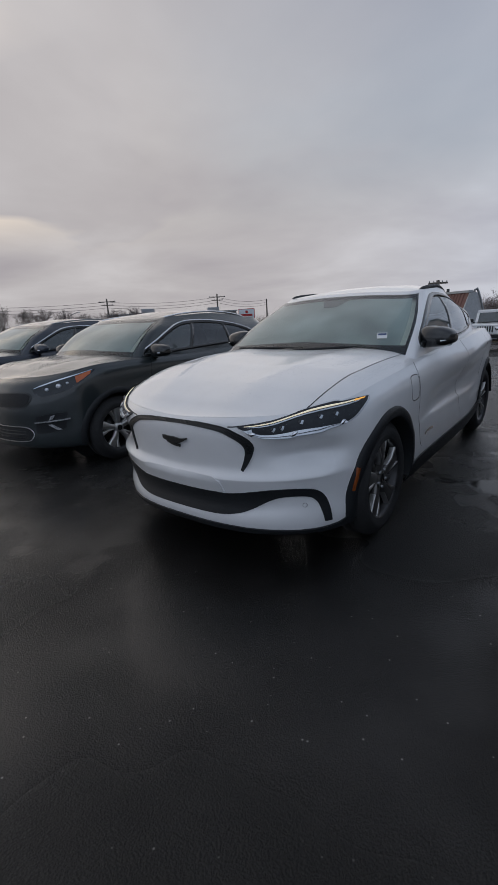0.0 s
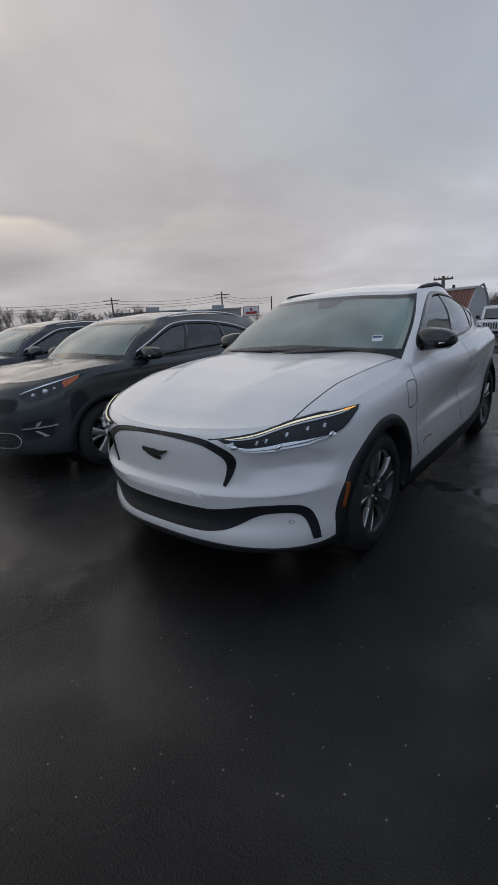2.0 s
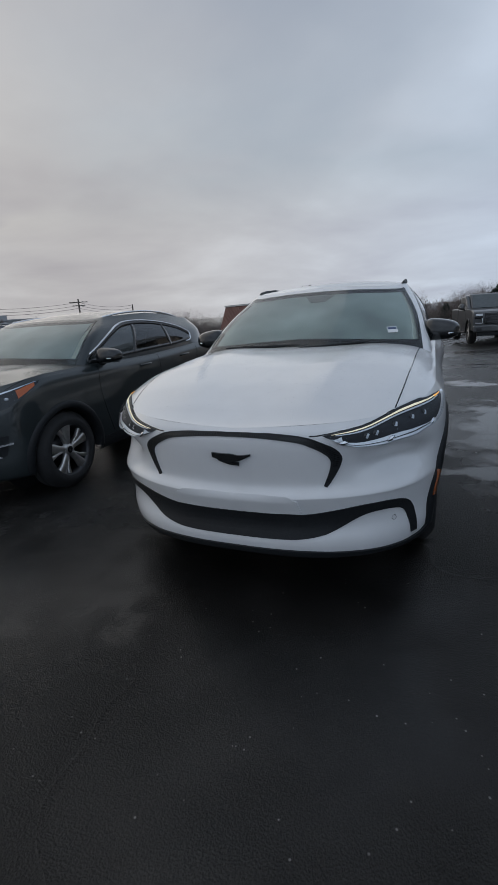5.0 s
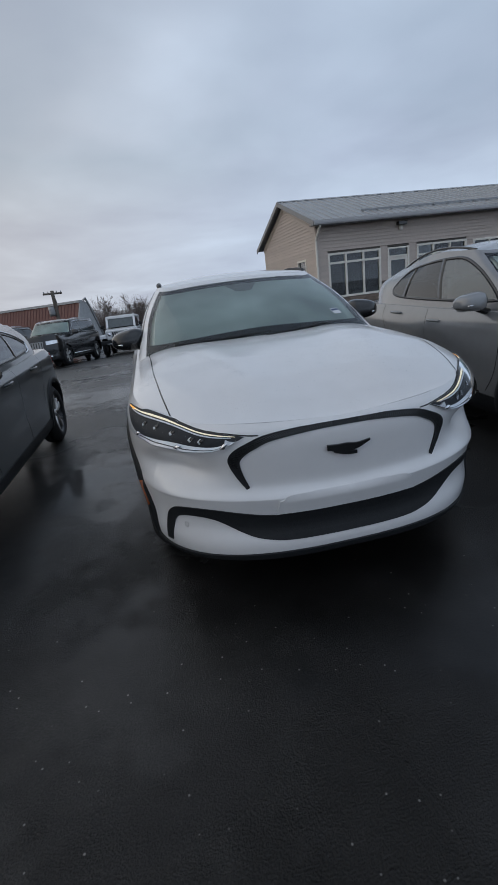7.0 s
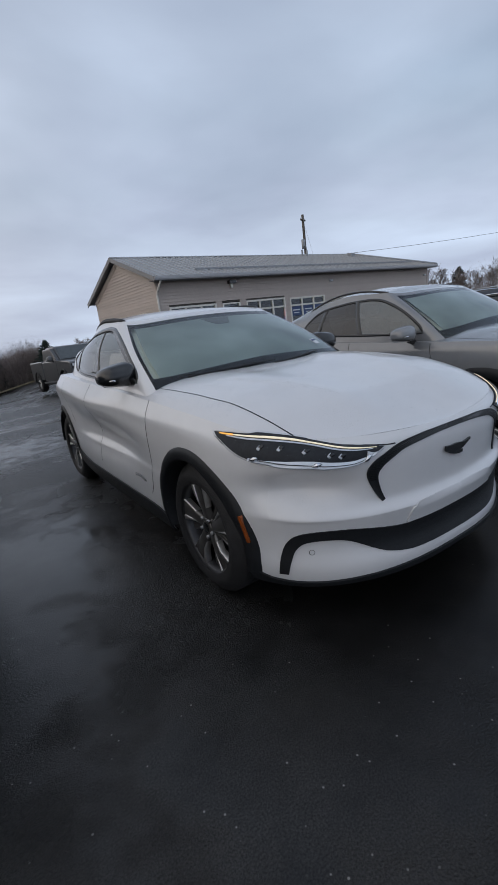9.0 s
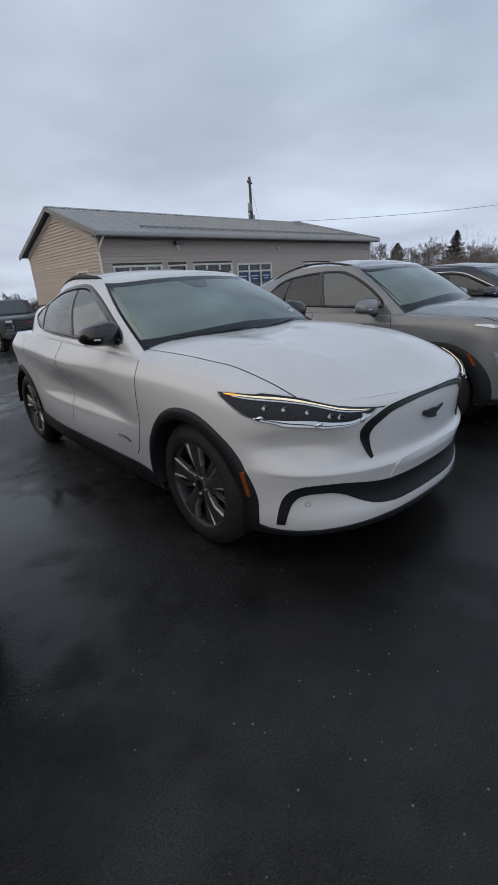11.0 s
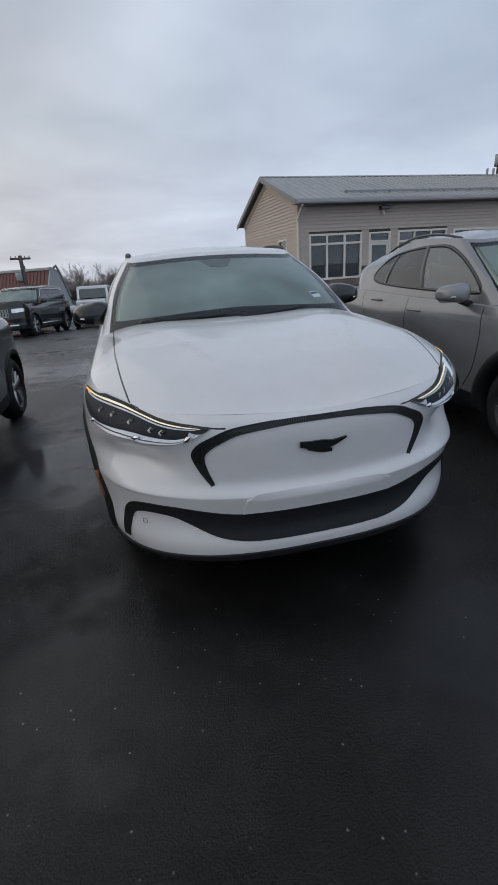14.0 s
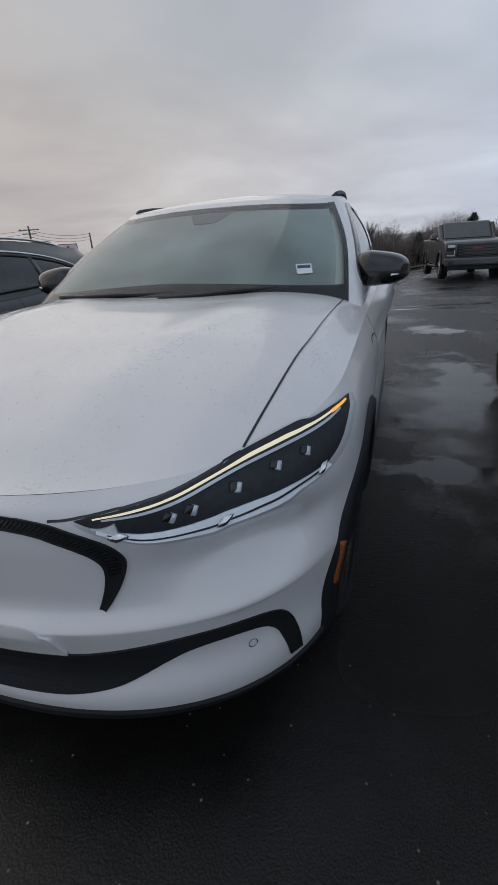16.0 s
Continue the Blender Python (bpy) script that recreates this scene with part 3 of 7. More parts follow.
def sheet(tree, A, B, n=80, m=16):
    """An evened-out copy of the body between two lines: places and normals in a grid."""
    a, b = smooth_line(A, n), smooth_line(B, n)
    P, Q = np.zeros((m + 1, n, 3)), np.zeros((m + 1, n, 3))
    for i in range(m + 1):
        for j, p in enumerate(a + (b - a) * i / m):
            q, nrm, _, _ = tree.find_nearest(Vector(p))
            P[i, j], Q[i, j] = q, nrm
    for g, times in ((P, 3), (Q, 10)):
        for _ in range(times):
            g[:, 1:-1] = (g[:, :-2] + 2 * g[:, 1:-1] + g[:, 2:]) / 4
            g[1:-1] = (g[:-2] + 2 * g[1:-1] + g[2:]) / 4
    return P, Q / np.linalg.norm(Q, axis=-1, keepdims=True)


def on_sheet(sh, s, t, off):
    """The place at s along and t across a sheet, lifted off it; and the normal there."""
    P, Q = sh
    m, n = P.shape[0] - 1, P.shape[1] - 1
    u, v = min(max(t, 0), 1) * m, min(max(s, 0), 1) * n
    i, j = min(int(u), m - 1), min(int(v), n - 1)
    u, v = u - i, v - j
    mixed = [(g[i, j] * (1 - v) + g[i, j + 1] * v) * (1 - u) + (g[i + 1, j] * (1 - v) + g[i + 1, j + 1] * v) * u for g in (P, Q)]
    return Vector(mixed[0] + mixed[1] * off), Vector(mixed[1])


def strip(sh, s0, s1, t0, t1, off, thick, n=60, m=3, flare=0.0):
    """A raised band on a sheet, with its own edge faces. t0, t1: numbers or functions of s."""
    f = lambda v, s: v(s) if callable(v) else v
    top, low = [], []
    for i in range(m + 1):
        for j in range(n):
            s = s0 + (s1 - s0) * j / (n - 1)
            t = f(t0, s) + (f(t1, s) - f(t0, s)) * i / m
            top.append(on_sheet(sh, s, t, off + flare * i / m)[0])
            low.append(on_sheet(sh, s, t, off - thick)[0])
    faces = grid_faces(m + 1, n)
    border = [i for i in range(n)] + [r * n + n - 1 for r in range(1, m + 1)] + [m * n + i for i in range(n - 2, -1, -1)] + [r * n for r in range(m - 1, 0, -1)]
    k, nb = len(top), len(border)
    for i in range(nb):
        j = (i + 1) % nb
        faces.append((k + j, k + i, k + nb + i, k + nb + j))
    return top + [top[p] for p in border] + [low[p] for p in border], faces


def glint(sh, s, t, ru, rv, rn, off, e=1.3):
    """A small cut glint set on a sheet."""
    p, nrm = on_sheet(sh, s, t, off)
    u = (on_sheet(sh, s + 0.02, t, off)[0] - on_sheet(sh, s - 0.02, t, off)[0]).normalized()
    w = nrm.cross(u).normalized()
    v, f = blob(0, 0, 0, ru, rv, rn, e, 10, 6)
    return [p + nrm * c[2] + u * c[0] + w * (c[1] + 0.35 * c[0]) for c in v], f


def seam(tree, line, width=0.007, off=0.0012, n=60):
    """A thin dark shut line along a curve on a body."""
    c = smooth_line(line, n)
    verts = []
    for k in range(n):
        q, nrm, _, _ = tree.find_nearest(Vector(c[k]))
        d = Vector(c[min(k + 1, n - 1)] - c[max(k - 1, 0)])
        s = d.cross(nrm).normalized() * width / 2
        verts += [q + nrm * off - s, q + nrm * off + s]
    return verts, [(2 * k, 2 * k + 1, 2 * k + 3, 2 * k + 2) for k in range(n - 1)]


def arch_trim(tree, cy, cz, r_in, r_out, a0, a1, x_guess, front_extra=0.0, n=56, rise=0.0):
    """Wheel-arch cladding: a ring on the flank with an inner lip."""
    rows = []
    for k in range(n):
        t = math.radians(a0 + (a1 - a0) * k / (n - 1))
        ext = front_extra * max(0.0, -math.cos(t)) ** 1.2 + rise * max(0.0, math.sin(t))
        row = []
        for j, r in enumerate((r_out + ext, r_out + ext - 0.012, (r_in + r_out + ext) / 2, r_in + 0.01, r_in)):
            y, z = cy + r * math.cos(t), cz + r * math.sin(t)
            hit = tree.ray_cast(Vector((3.0, y, z)), Vector((-1, 0, 0)))[0]
            x = hit.x if hit and hit.x > 0.6 else x_guess
            row.append((x + (0.0 if j == 0 else 0.014 if j < 4 else 0.004), y, z))
        row.append((row[-1][0] - 0.16, row[-1][1], row[-1][2]))
        rows.append(row)
    g = np.array(rows)
    return [tuple(p) for p in g.reshape(-1, 3)], grid_faces(n, 6)


def wheel_parts(parent, x, y, R, rim, width, side, spokes=5, style="fork", face=None, dark=None):
    """A wheel with tyre, barrel and spokes; side +1 faces +x."""
    face, dark = face or M_ALLOY, dark or M_DKALLOY
    w = width / 2
    disc = joined(lathe([(-0.03, 0.0), (-0.03, 0.15), (-0.01, 0.155), (0.0, 0.0)], 32), lathe([(-w + 0.02, rim - 0.012), (w - 0.03, rim - 0.02), (w - 0.012, rim - 0.006), (w - 0.004, rim + 0.006)], 48))
    hub = part("wheel", disc, dark, parent)
    hub.location = (x, y, R)
    hub.rotation_euler = (0, 0, 0 if side > 0 else math.pi)
    tyre = lathe([(-w, rim - 0.005), (-w - 0.004, rim + 0.03), (-w + 0.004, R - 0.05), (-w + 0.03, R - 0.012), (-w + 0.05, R), (-0.012, R), (-0.010, R - 0.008), (0.010, R - 0.008), (0.012, R), (w - 0.05, R), (w - 0.03, R - 0.012), (w - 0.004, R - 0.05), (w + 0.006, rim + 0.045), (w + 0.004, rim + 0.03), (w, rim + 0.006), (w - 0.006, rim - 0.003)], 64)
    part("tyre", tyre, M_TYRE, hub)
    made = [lathe([(w - 0.05, 0.0), (w - 0.022, 0.0), (w - 0.022, 0.028), (w - 0.03, 0.05), (w - 0.06, 0.06)], 24)]
    paint = []
    edges, nuts = [], []

    def lathe_at(d, y, z, r, h):
        v, f = lathe([(0.0, r), (h, r), (h, 0.0)], 8)
        return [(p[0] + d, p[1] + y, p[2] + z) for p in v], f

    def bar(pts, faces_out):
        """A spoke through (radius, angle, half width, depth) stations."""
        verts = []
        for r, ang, h, d in pts:
            c, s = math.cos(ang), math.sin(ang)
            for dh, dd in ((-h, -0.035), (-h, -0.006), (-h * 0.6, 0.0), (h * 0.6, 0.0), (h, -0.006), (h, -0.035)):
                verts.append((d + dd, r * c - dh * s, r * s + dh * c))
        m = len(pts) - 1
        faces_out.append((verts, [(6 * q + i, 6 * q + i + 6, 6 * q + i + 7, 6 * q + i + 1) for q in range(m) for i in range(5)]))

    r1 = rim - 0.004
    for k in range(spokes):
        a = 2 * math.pi * k / spokes + math.pi / 2
        if style == "fork":
            bar([(0.035, a, 0.030, w - 0.034), (0.10, a + 0.03, 0.030, w - 0.022), (0.17, a + 0.07, 0.040, w - 0.018), (r1, a + 0.10, 0.060, w - 0.020)], made)
            bar([(0.10, a + 0.30, 0.004, w - 0.028), (0.16, a + 0.285, 0.008, w - 0.015), (r1 - 0.004, a + 0.345, 0.017, w - 0.015)], edges)
            bar([(0.12, a - 0.22, 0.003, w - 0.026), (r1 - 0.004, a - 0.145, 0.007, w - 0.016)], edges)
            ca, sa = math.cos(a + 0.63), math.sin(a + 0.63)
            nuts.append(lathe_at(w - 0.030, 0.056 * ca, 0.056 * sa, 0.010, 0.012))
            bar([(0.05, a + 0.63, 0.014, w - 0.050), (r1, a + 0.63, 0.020, w - 0.055)], made)
        elif style == "twin":
            for sg in (1, -1):
                bar([(0.04, a + sg * 0.2, 0.016, w - 0.030), (0.12, a + sg * 0.12, 0.014, w - 0.020), (r1, a + sg * 0.13, 0.020, w - 0.020)], made)
        else:
            bar([(0.04, a, 0.022, w - 0.030), (0.12, a, 0.026, w - 0.020), (r1, a, 0.046, w - 0.018)], made)
            bar([(0.06, a + 0.33, 0.008, w - 0.034), (0.14, a + 0.36, 0.012, w - 0.026), (r1, a + 0.44, 0.022, w - 0.022)], made)
    if edges:
        part("rim_edges", joined(*edges), M_ALLOY, hub)
    part("rim", joined(*made), M_SPOKE if style == "fork" else face, hub)
    for nut in nuts:
        part("wheel_nut", nut, M_STEEL, hub)
    cap = part("hub_cap", lathe([(w - 0.021, 0.0), (w - 0.016, 0.012), (w - 0.021, 0.03)], 20), M_GLOSSB, hub)
    return hub


def mirror_pair(parent, x, y, z, w=0.13, h=0.085, d=0.10, material=None, base_y=0.0, lamp=True, lower=None):
    """Two door mirrors on stalks: housing, glass and trim strip."""
    for s in (1, -1):
        v, f = blob(0, 0, 0, w, d, h, 3.0)
        shaped = []
        for p in v:
            px, py, pz = p
            py = py * (1.0 if py < 0 else 0.45)
            pz *= (1 - 0.22 * (px / w)) * (1.0 if pz > 0 else 0.72)
            py += 0.25 * max(px, 0) ** 2 / w
            shaped.append((s * px, py, pz))
        if s < 0:
            f = [q[::-1] for q in f]
        hs = part("side_mirror", (shaped, f), material or M_GLOSSB, parent)
        hs.location = (s * x, y, z)
        g, gf = blob(0, 0.05 * 0.9, 0.0, w * 0.82, 0.004, h * 0.78, 3.0, 24, 8)
        part("mirror_glass", (g, gf), M_CHROME, hs, "silvered mirror glass")
        stalk = tube([(-s * w * 0.6, 0.0, -h * 0.55), (-s * (w + 0.05), base_y, -h * 1.0), (-s * (w + 0.16), base_y + 0.02, -h * 1.1)], 0.028, 10, 8)
        part("stalk", stalk, M_GLOSSB, hs)
        if lamp:
            strip = [(s * (w * 0.35 + 0.1 * w * k), -d * 0.98 + 0.014 * k * k * 0.3, -0.012 - 0.0 * k) for k in range(7)]
            part("turn_lamp", tube(strip, 0.006, 12, 6), M_CHROME, hs, "thin clear turn lamp strip")


def cabin(parent, y_seat, x_seat, z0, y_dash, z_dash, half, y_back):
    """Seats, dashboard, steering wheel and tub, seen dimly through the glass."""
    part("cabin_floor", boxes([(-half, y_dash, z0 - 0.3, half, y_back, z0 - 0.25)]), M_DARKIN, parent)
    dash = blob(0, y_dash, z_dash - 0.12, half * 0.96, 0.30, 0.13, 3.2)
    part("dashboard", dash, M_DARKIN, parent)
    for s in (1, -1):
        for yy in (y_seat, y_seat + 0.92):
            seat = joined(blob(s * x_seat, yy - 0.05, z0 + 0.02, 0.25, 0.27, 0.10, 3.0), blob(s * x_seat, yy + 0.27, z0 + 0.33, 0.24, 0.09, 0.33, 3.0), blob(s * x_seat, yy + 0.32, z0 + 0.76, 0.13, 0.06, 0.085, 3.0))
            part("seat", seat, M_SEAT, parent, "dark cloth seat with headrest")
    n = 32
    wv, wf = [], []
    for k in range(n):
        a = 2 * math.pi * k / n
        for j in range(6):
            b = 2 * math.pi * j / 6
            r = 0.175 + 0.016 * math.cos(b)
            wv.append((r * math.cos(a), 0.016 * math.sin(b) + 0.4 * r * math.sin(a), r * math.sin(a) * 0.92))
    wf = [(k * 6 + j, k * 6 + (j + 1) % 6, ((k + 1) % n) * 6 + (j + 1) % 6, ((k + 1) % n) * 6 + j) for k in range(n) for j in range(6)]
    sw = part("steering_wheel", joined((wv, wf), blob(0, 0, 0, 0.15, 0.03, 0.05, 2.5, 16, 8)), M_DARKIN, parent)
    sw.location = (x_seat, y_seat - 0.48, z0 + 0.46)


def body_car(root, paint, B, H, arches, trim_chrome=False):
    """A car body from level lines. B: rings of the lower body; H: greenhouse spec. Returns the grids' search tree."""
    body = loft([ring(*r) for r in B], 5)
    body[..., 0] *= 1 - H.get("tail", 0.0) * np.clip((body[..., 1] - 1.9) / 1.4, 0, 1) ** 1.4
    if "flank" in H:
        on = np.clip((S_AT - 0.30) / 0.06, 0, 1) * np.clip((0.97 - S_AT) / 0.1, 0, 1)
        body[..., 0] += H["flank"](body[..., 1], body[..., 2]) * on
    edge = body[-1]
    deck = capped(edge, H["hood_y"], H["hood_z"], 26, H.get("brow", 3.0))
    # soft power lines along the bonnet
    x, y = deck[..., 0], deck[..., 1]
    side_x = H["crease_x"] + 0.20 * np.clip((y - H["hood_y"][0]) / (H["cowl"] - H["hood_y"][0]), 0, 1)
    w = np.clip((H["cowl"] + 0.3 - y) / 0.5, 0, 1) * np.clip((y - H["hood_y"][0]) / 0.25, 0, 1)
    deck[..., 2] += H["crease"] * np.exp(-(((np.abs(x) - side_x) / 0.13) ** 2)) * w
    rows = [ring(*r) for r in H["rings"]]

    def shaped_house(sub):
        g = loft(rows, sub)
        y = g[..., 1]
        g[..., 0] *= 1 - H.get("tail", 0.0) * np.clip((y - 1.9) / 1.4, 0, 1) ** 1.4
        lift = np.linspace(0, 1, len(g))[:, None]
        g[..., 0] *= 1 - H.get("tail_top", 0.0) * lift * np.clip((y - 1.6) / 1.6, 0, 1) ** 1.2
        g[..., 0] *= 1 - H.get("tuck", 0.0) * np.clip((y - 1.3) / 1.3, 0, 1.5) ** 1.3
        return g

    house, fine = shaped_house(8), shaped_house(24)
    roof = capped(house[-1], H["roof_y"], H["roof_z"], 12)
    fb, fd, fh, fr = both(body), both(deck), both(house), both(roof)
    tree = bvh_of(fb, fd, fh, fr)
    body_tree = bvh_of(fb, fd)
    mid = NS - 1

    def in_arch(p):
        return any((p[1] - cy) ** 2 + (p[2] - cz) ** 2 < r * r for cy, cz, r in arches) and abs(p[0]) > 0.55

    def col(yv):
        """The column on the flank at a place along the car."""
        k = int(np.argmin(np.abs(body[len(body) // 2, S_FRONT : S_FRONT + S_SIDE, 1] - yv))) + S_FRONT
        return k

    nr = len(fb) - 1
    cf, c1, c2, c3 = S_FRONT - 14, col(H["door"][0]), col(H["door"][1]), col(H["door"][2])
    part("front_bumper", piece(fb, 0, nr, mid - cf, mid + cf, in_arch), paint, root)
    for s in (1, -1):
        for nm, a, b in (("front_wing", cf, c1), ("front_door", c1, c2), ("rear_door", c2, c3), ("rear_wing", c3, NS - 1 - S_REAR // 2)):
            lo, hi = (mid + a, mid + b) if s > 0 else (mid - b, mid - a)
            part(nm, piece(fb, 0, nr, lo, hi, in_arch), paint, root)
    k = NS - 1 - S_REAR // 2
    rear = piece(fb, 0, nr, mid + k, 2 * mid)
    rear2 = piece(fb, 0, nr, 0, mid - k)
    part("tailgate", joined(rear, rear2), paint, root)
    cut = H["cowl"]
    part("bonnet", piece(fd, 0, len(fd) - 1, 0, 2 * mid, lambda p: p[1] > cut + 0.35 and abs(p[0]) < 0.45), paint, root)
    # greenhouse: glass cut out of it along its own lines
    gl = M_GLASS
    hr = len(house) - 1
    ia = H["a_col"]
    r0, r1 = H["ws_rows"]
    part("windscreen", piece(fh, r0, r1, mid - ia, mid + ia), gl, root, H.get("ws_label", ""))
    frit = fh.copy()
    inward = np.stack([-0.35 * fh[..., 0], np.full(fh.shape[:2], 0.62), np.full(fh.shape[:2], -0.70)], -1)
    inward /= np.linalg.norm(inward, axis=-1, keepdims=True)
    inner = frit + inward * 0.006
    fm = H["frit"]
    border = joined(piece(inner, r0, r0 + fm[0], mid - ia, mid + ia), piece(inner, r1 - fm[1], r1, mid - ia, mid + ia), piece(inner, r0 + fm[0], r1 - fm[1], mid - ia, mid - ia + fm[2]), piece(inner, r0 + fm[0], r1 - fm[1], mid + ia - fm[2], mid + ia))
    part("windscreen_border", border, M_GLOSSB, root, "black printed windscreen border")
    bare = H.get("bare_lining", 0)
    # mist sheet that also carries the windscreen's bright sheen in its colour
    part("misted_inner_face", piece(inner, r0 + fm[0], r1 - fm[1], mid - ia + fm[2] + bare, mid + ia - fm[2] - bare), M_MILKY_SHEEN, root, "mist and painted pale sheen on the inside of the windscreen")
    deep = frit + inward * 0.035
    for c0 in (mid - ia + fm[2] - 1, mid + ia - fm[2] - 2 - bare):
        part("pillar_lining", piece(deep, r0 + 2, r1 - 1, c0, c0 + 3 + bare), M_LINING, root, "pale fabric pillar lining")
    part("headlining", piece(deep, r1 - 1, hr, mid - ia, mid + ia), M_LINING, root)
    # side glass: cut out of the cabin's side along one smooth outline, under a black surround
    outline = smooth_line(list(H["dlo"]) + [H["dlo"][0]], 150)[:-1]
    ff = both(fine)
    side_tree = bvh_of(ff)

    def inside(y, z):
        """How far a place on the side lies inside the window outline; negative outside."""
        d = float(np.min(np.hypot(outline[:, 0] - y, outline[:, 1] - z)))
        p, q = outline, np.roll(outline, -1, 0)
        cross = (p[:, 1] > z) != (q[:, 1] > z)
        at_y = p[:, 0] + (z - p[:, 1]) / np.where(cross, q[:, 1] - p[:, 1], 1.0) * (q[:, 0] - p[:, 0])
        return d if np.count_nonzero(cross & (at_y > y)) % 2 else -d

    def out_x(y, z):
        hit = side_tree.ray_cast(Vector((3.0, y, z)), Vector((-1, 0, 0)))[0]
        return hit.x if hit and hit.x > 0.3 else side_tree.find_nearest(Vector((0.9, y, z)))[0].x

    kr = NS - 1 - S_REAR + 10
    hf = len(fine) - 1
    tang = np.roll(outline, -1, 0) - np.roll(outline, 1, 0)
    tang /= np.linalg.norm(tang, axis=1, keepdims=True)
    for _ in range(3):
        tang = (np.roll(tang, 1, 0) + 2 * tang + np.roll(tang, -1, 0)) / 4
    away = np.stack([tang[:, 1], -tang[:, 0]], 1)
    loop = []
    wide = H.get("surround", 0.012)
    for off, dx in ((wide, -0.006), (wide, 0.004), (-2 * wide, 0.004), (-2 * wide, -0.008)):
        edge_x = np.array([out_x(*(o + w * off)) for o, w in zip(outline, away)])
        for _ in range(12):
            edge_x = (np.roll(edge_x, 1) + 2 * edge_x + np.roll(edge_x, -1)) / 4
        loop.append([(q + dx, *(o + w * off)) for q, o, w in zip(edge_x, outline, away)])
    n = len(outline)
    surround = [p for lp in loop for p in lp], [(i * n + j, i * n + (j + 1) % n, (i + 1) * n + (j + 1) % n, (i + 1) * n + j) for i in range(3) for j in range(n)]
    step = 0.02
    ys = np.arange(outline[:, 0].min(), outline[:, 0].max() + step, step)
    zs = np.arange(outline[:, 1].min(), outline[:, 1].max() + step, step)
    cells = {}
    for i, y in enumerate(ys):
        for j, z in enumerate(zs):
            if inside(y + step / 2, z + step / 2) > 0.002:
                t = (z - zs[0]) / (zs[-1] - zs[0])
                k = sum(y + step / 2 > a + (b - a) * t for a, b in H["pillars"])
                cells.setdefault(k, []).append((i, j))
    skin_x = {}
    for k in cells:
        for i, j in cells[k]:
            for c in ((i, j), (i + 1, j), (i + 1, j + 1), (i, j + 1)):
                if c not in skin_x:
                    skin_x[c] = out_x(ys[0] + c[0] * step, zs[0] + c[1] * step) + 0.001

    def sided(made, s):
        return made if s > 0 else flipped(made)

    for s in (1, -1):
        lo, hi = (mid + ia, mid + kr) if s > 0 else (mid - kr, mid - ia)
        part("cabin_side", piece(ff, 0, hf, lo, hi, lambda p: abs(p[0]) > 0.3 and inside(p[1], p[2]) > 0.006), paint, root)
        for k in sorted(cells):
            ids = sorted({c for i, j in cells[k] for c in ((i, j), (i + 1, j), (i + 1, j + 1), (i, j + 1))})
            num = {c: q for q, c in enumerate(ids)}
            v = [(skin_x[c], ys[0] + c[0] * step, zs[0] + c[1] * step) for c in ids]
            f = [(num[i, j], num[i + 1, j], num[i + 1, j + 1], num[i, j + 1]) for i, j in cells[k]]
            part(("front_door_window", "rear_door_window", "quarter_window")[min(k, 2)], sided((v, f), s), H.get("side_glass", M_SIDEGL) if k == 0 else H.get("rear_glass", M_TINT), root)
        part("window_surround", sided(surround, s), M_GLOSSB, root, "black surround of the side windows")
        for a, b in H["pillars"]:
            v = []
            for t in np.linspace(0, 1, 14):
                z = zs[0] + (zs[-1] - zs[0]) * t
                for dy, dx in ((-0.026, -0.004), (-0.026, 0.005), (0.026, 0.005), (0.026, -0.004)):
                    y = a + (b - a) * t + dy
                    v.append((out_x(y, z) + dx, y, z) if inside(y - dy, z) > -0.01 else None)
            keep = [k for k in range(14) if None not in v[4 * k : 4 * k + 4]]
            pv = [p for k in keep for p in v[4 * k : 4 * k + 4]]
            part("door_pillar", sided((pv, [(4 * q + i, 4 * q + i + 1, 4 * q + i + 5, 4 * q + i + 4) for q in range(len(keep) - 1) for i in range(3)]), s), M_GLOSSB, root, "gloss black pillar between the windows")
        if trim_chrome:
            k0, k1 = H.get("chrome", (60, 149))
            ln = [(s * (out_x(*(o + w * 0.014)) + 0.004), *(o + w * 0.014)) for o, w in zip(outline[k0:k1:4], away[k0:k1:4])]
            part("window_trim", tube(ln, 0.011, 70, 6), M_CHROME, root, "chrome strip round the side windows")
        lo, hi = (mid + kr, 2 * mid) if s > 0 else (0, mid - kr)
        part("rear_window", piece(fh, 1, hr - 2, lo, hi), M_SIDEGL, root)
        part("rear_header", joined(piece(fh, hr - 2, hr, lo, hi), piece(fh, 0, 1, lo, hi)), paint, root)
    part("windscreen_header", joined(piece(fh, r1, hr, mid - ia, mid + ia)), paint, root)
    if r0 > 0:
        part("cowl_panel", piece(fh, 0, r0, mid - ia, mid + ia), M_PLAST, root, "black plastic panel below the windscreen")
    part("roof", piece(fr, 0, len(fr) - 1, 0, 2 * mid), paint if not H.get("roof_mat") else H["roof_mat"], root)
    # dark wheel housings
    for cy, cz, r in arches:
        for s in (1, -1):
            v, f = [], []
            n = 24
            for k in range(n + 1):
                a = math.radians(2 + 176 * k / n)
                for xx in (0.45, B[-2][2] - 0.055):
                    v.append((s * xx, cy + (r + 0.004) * math.cos(a), cz + (r + 0.004) * math.sin(a)))
            f = [(2 * k, 2 * k + 1, 2 * k + 3, 2 * k + 2) for k in range(n)]
            v += [(s * 0.45, cy + r * math.cos(math.radians(15 * k)), cz + r * math.sin(math.radians(15 * k))) for k in range(24)]
            f.append(tuple(range(2 * n + 2, 2 * n + 26)))
            part("wheel_housing", (v, f), M_PLAST, root)
    x0 = B[0][2] - 0.02
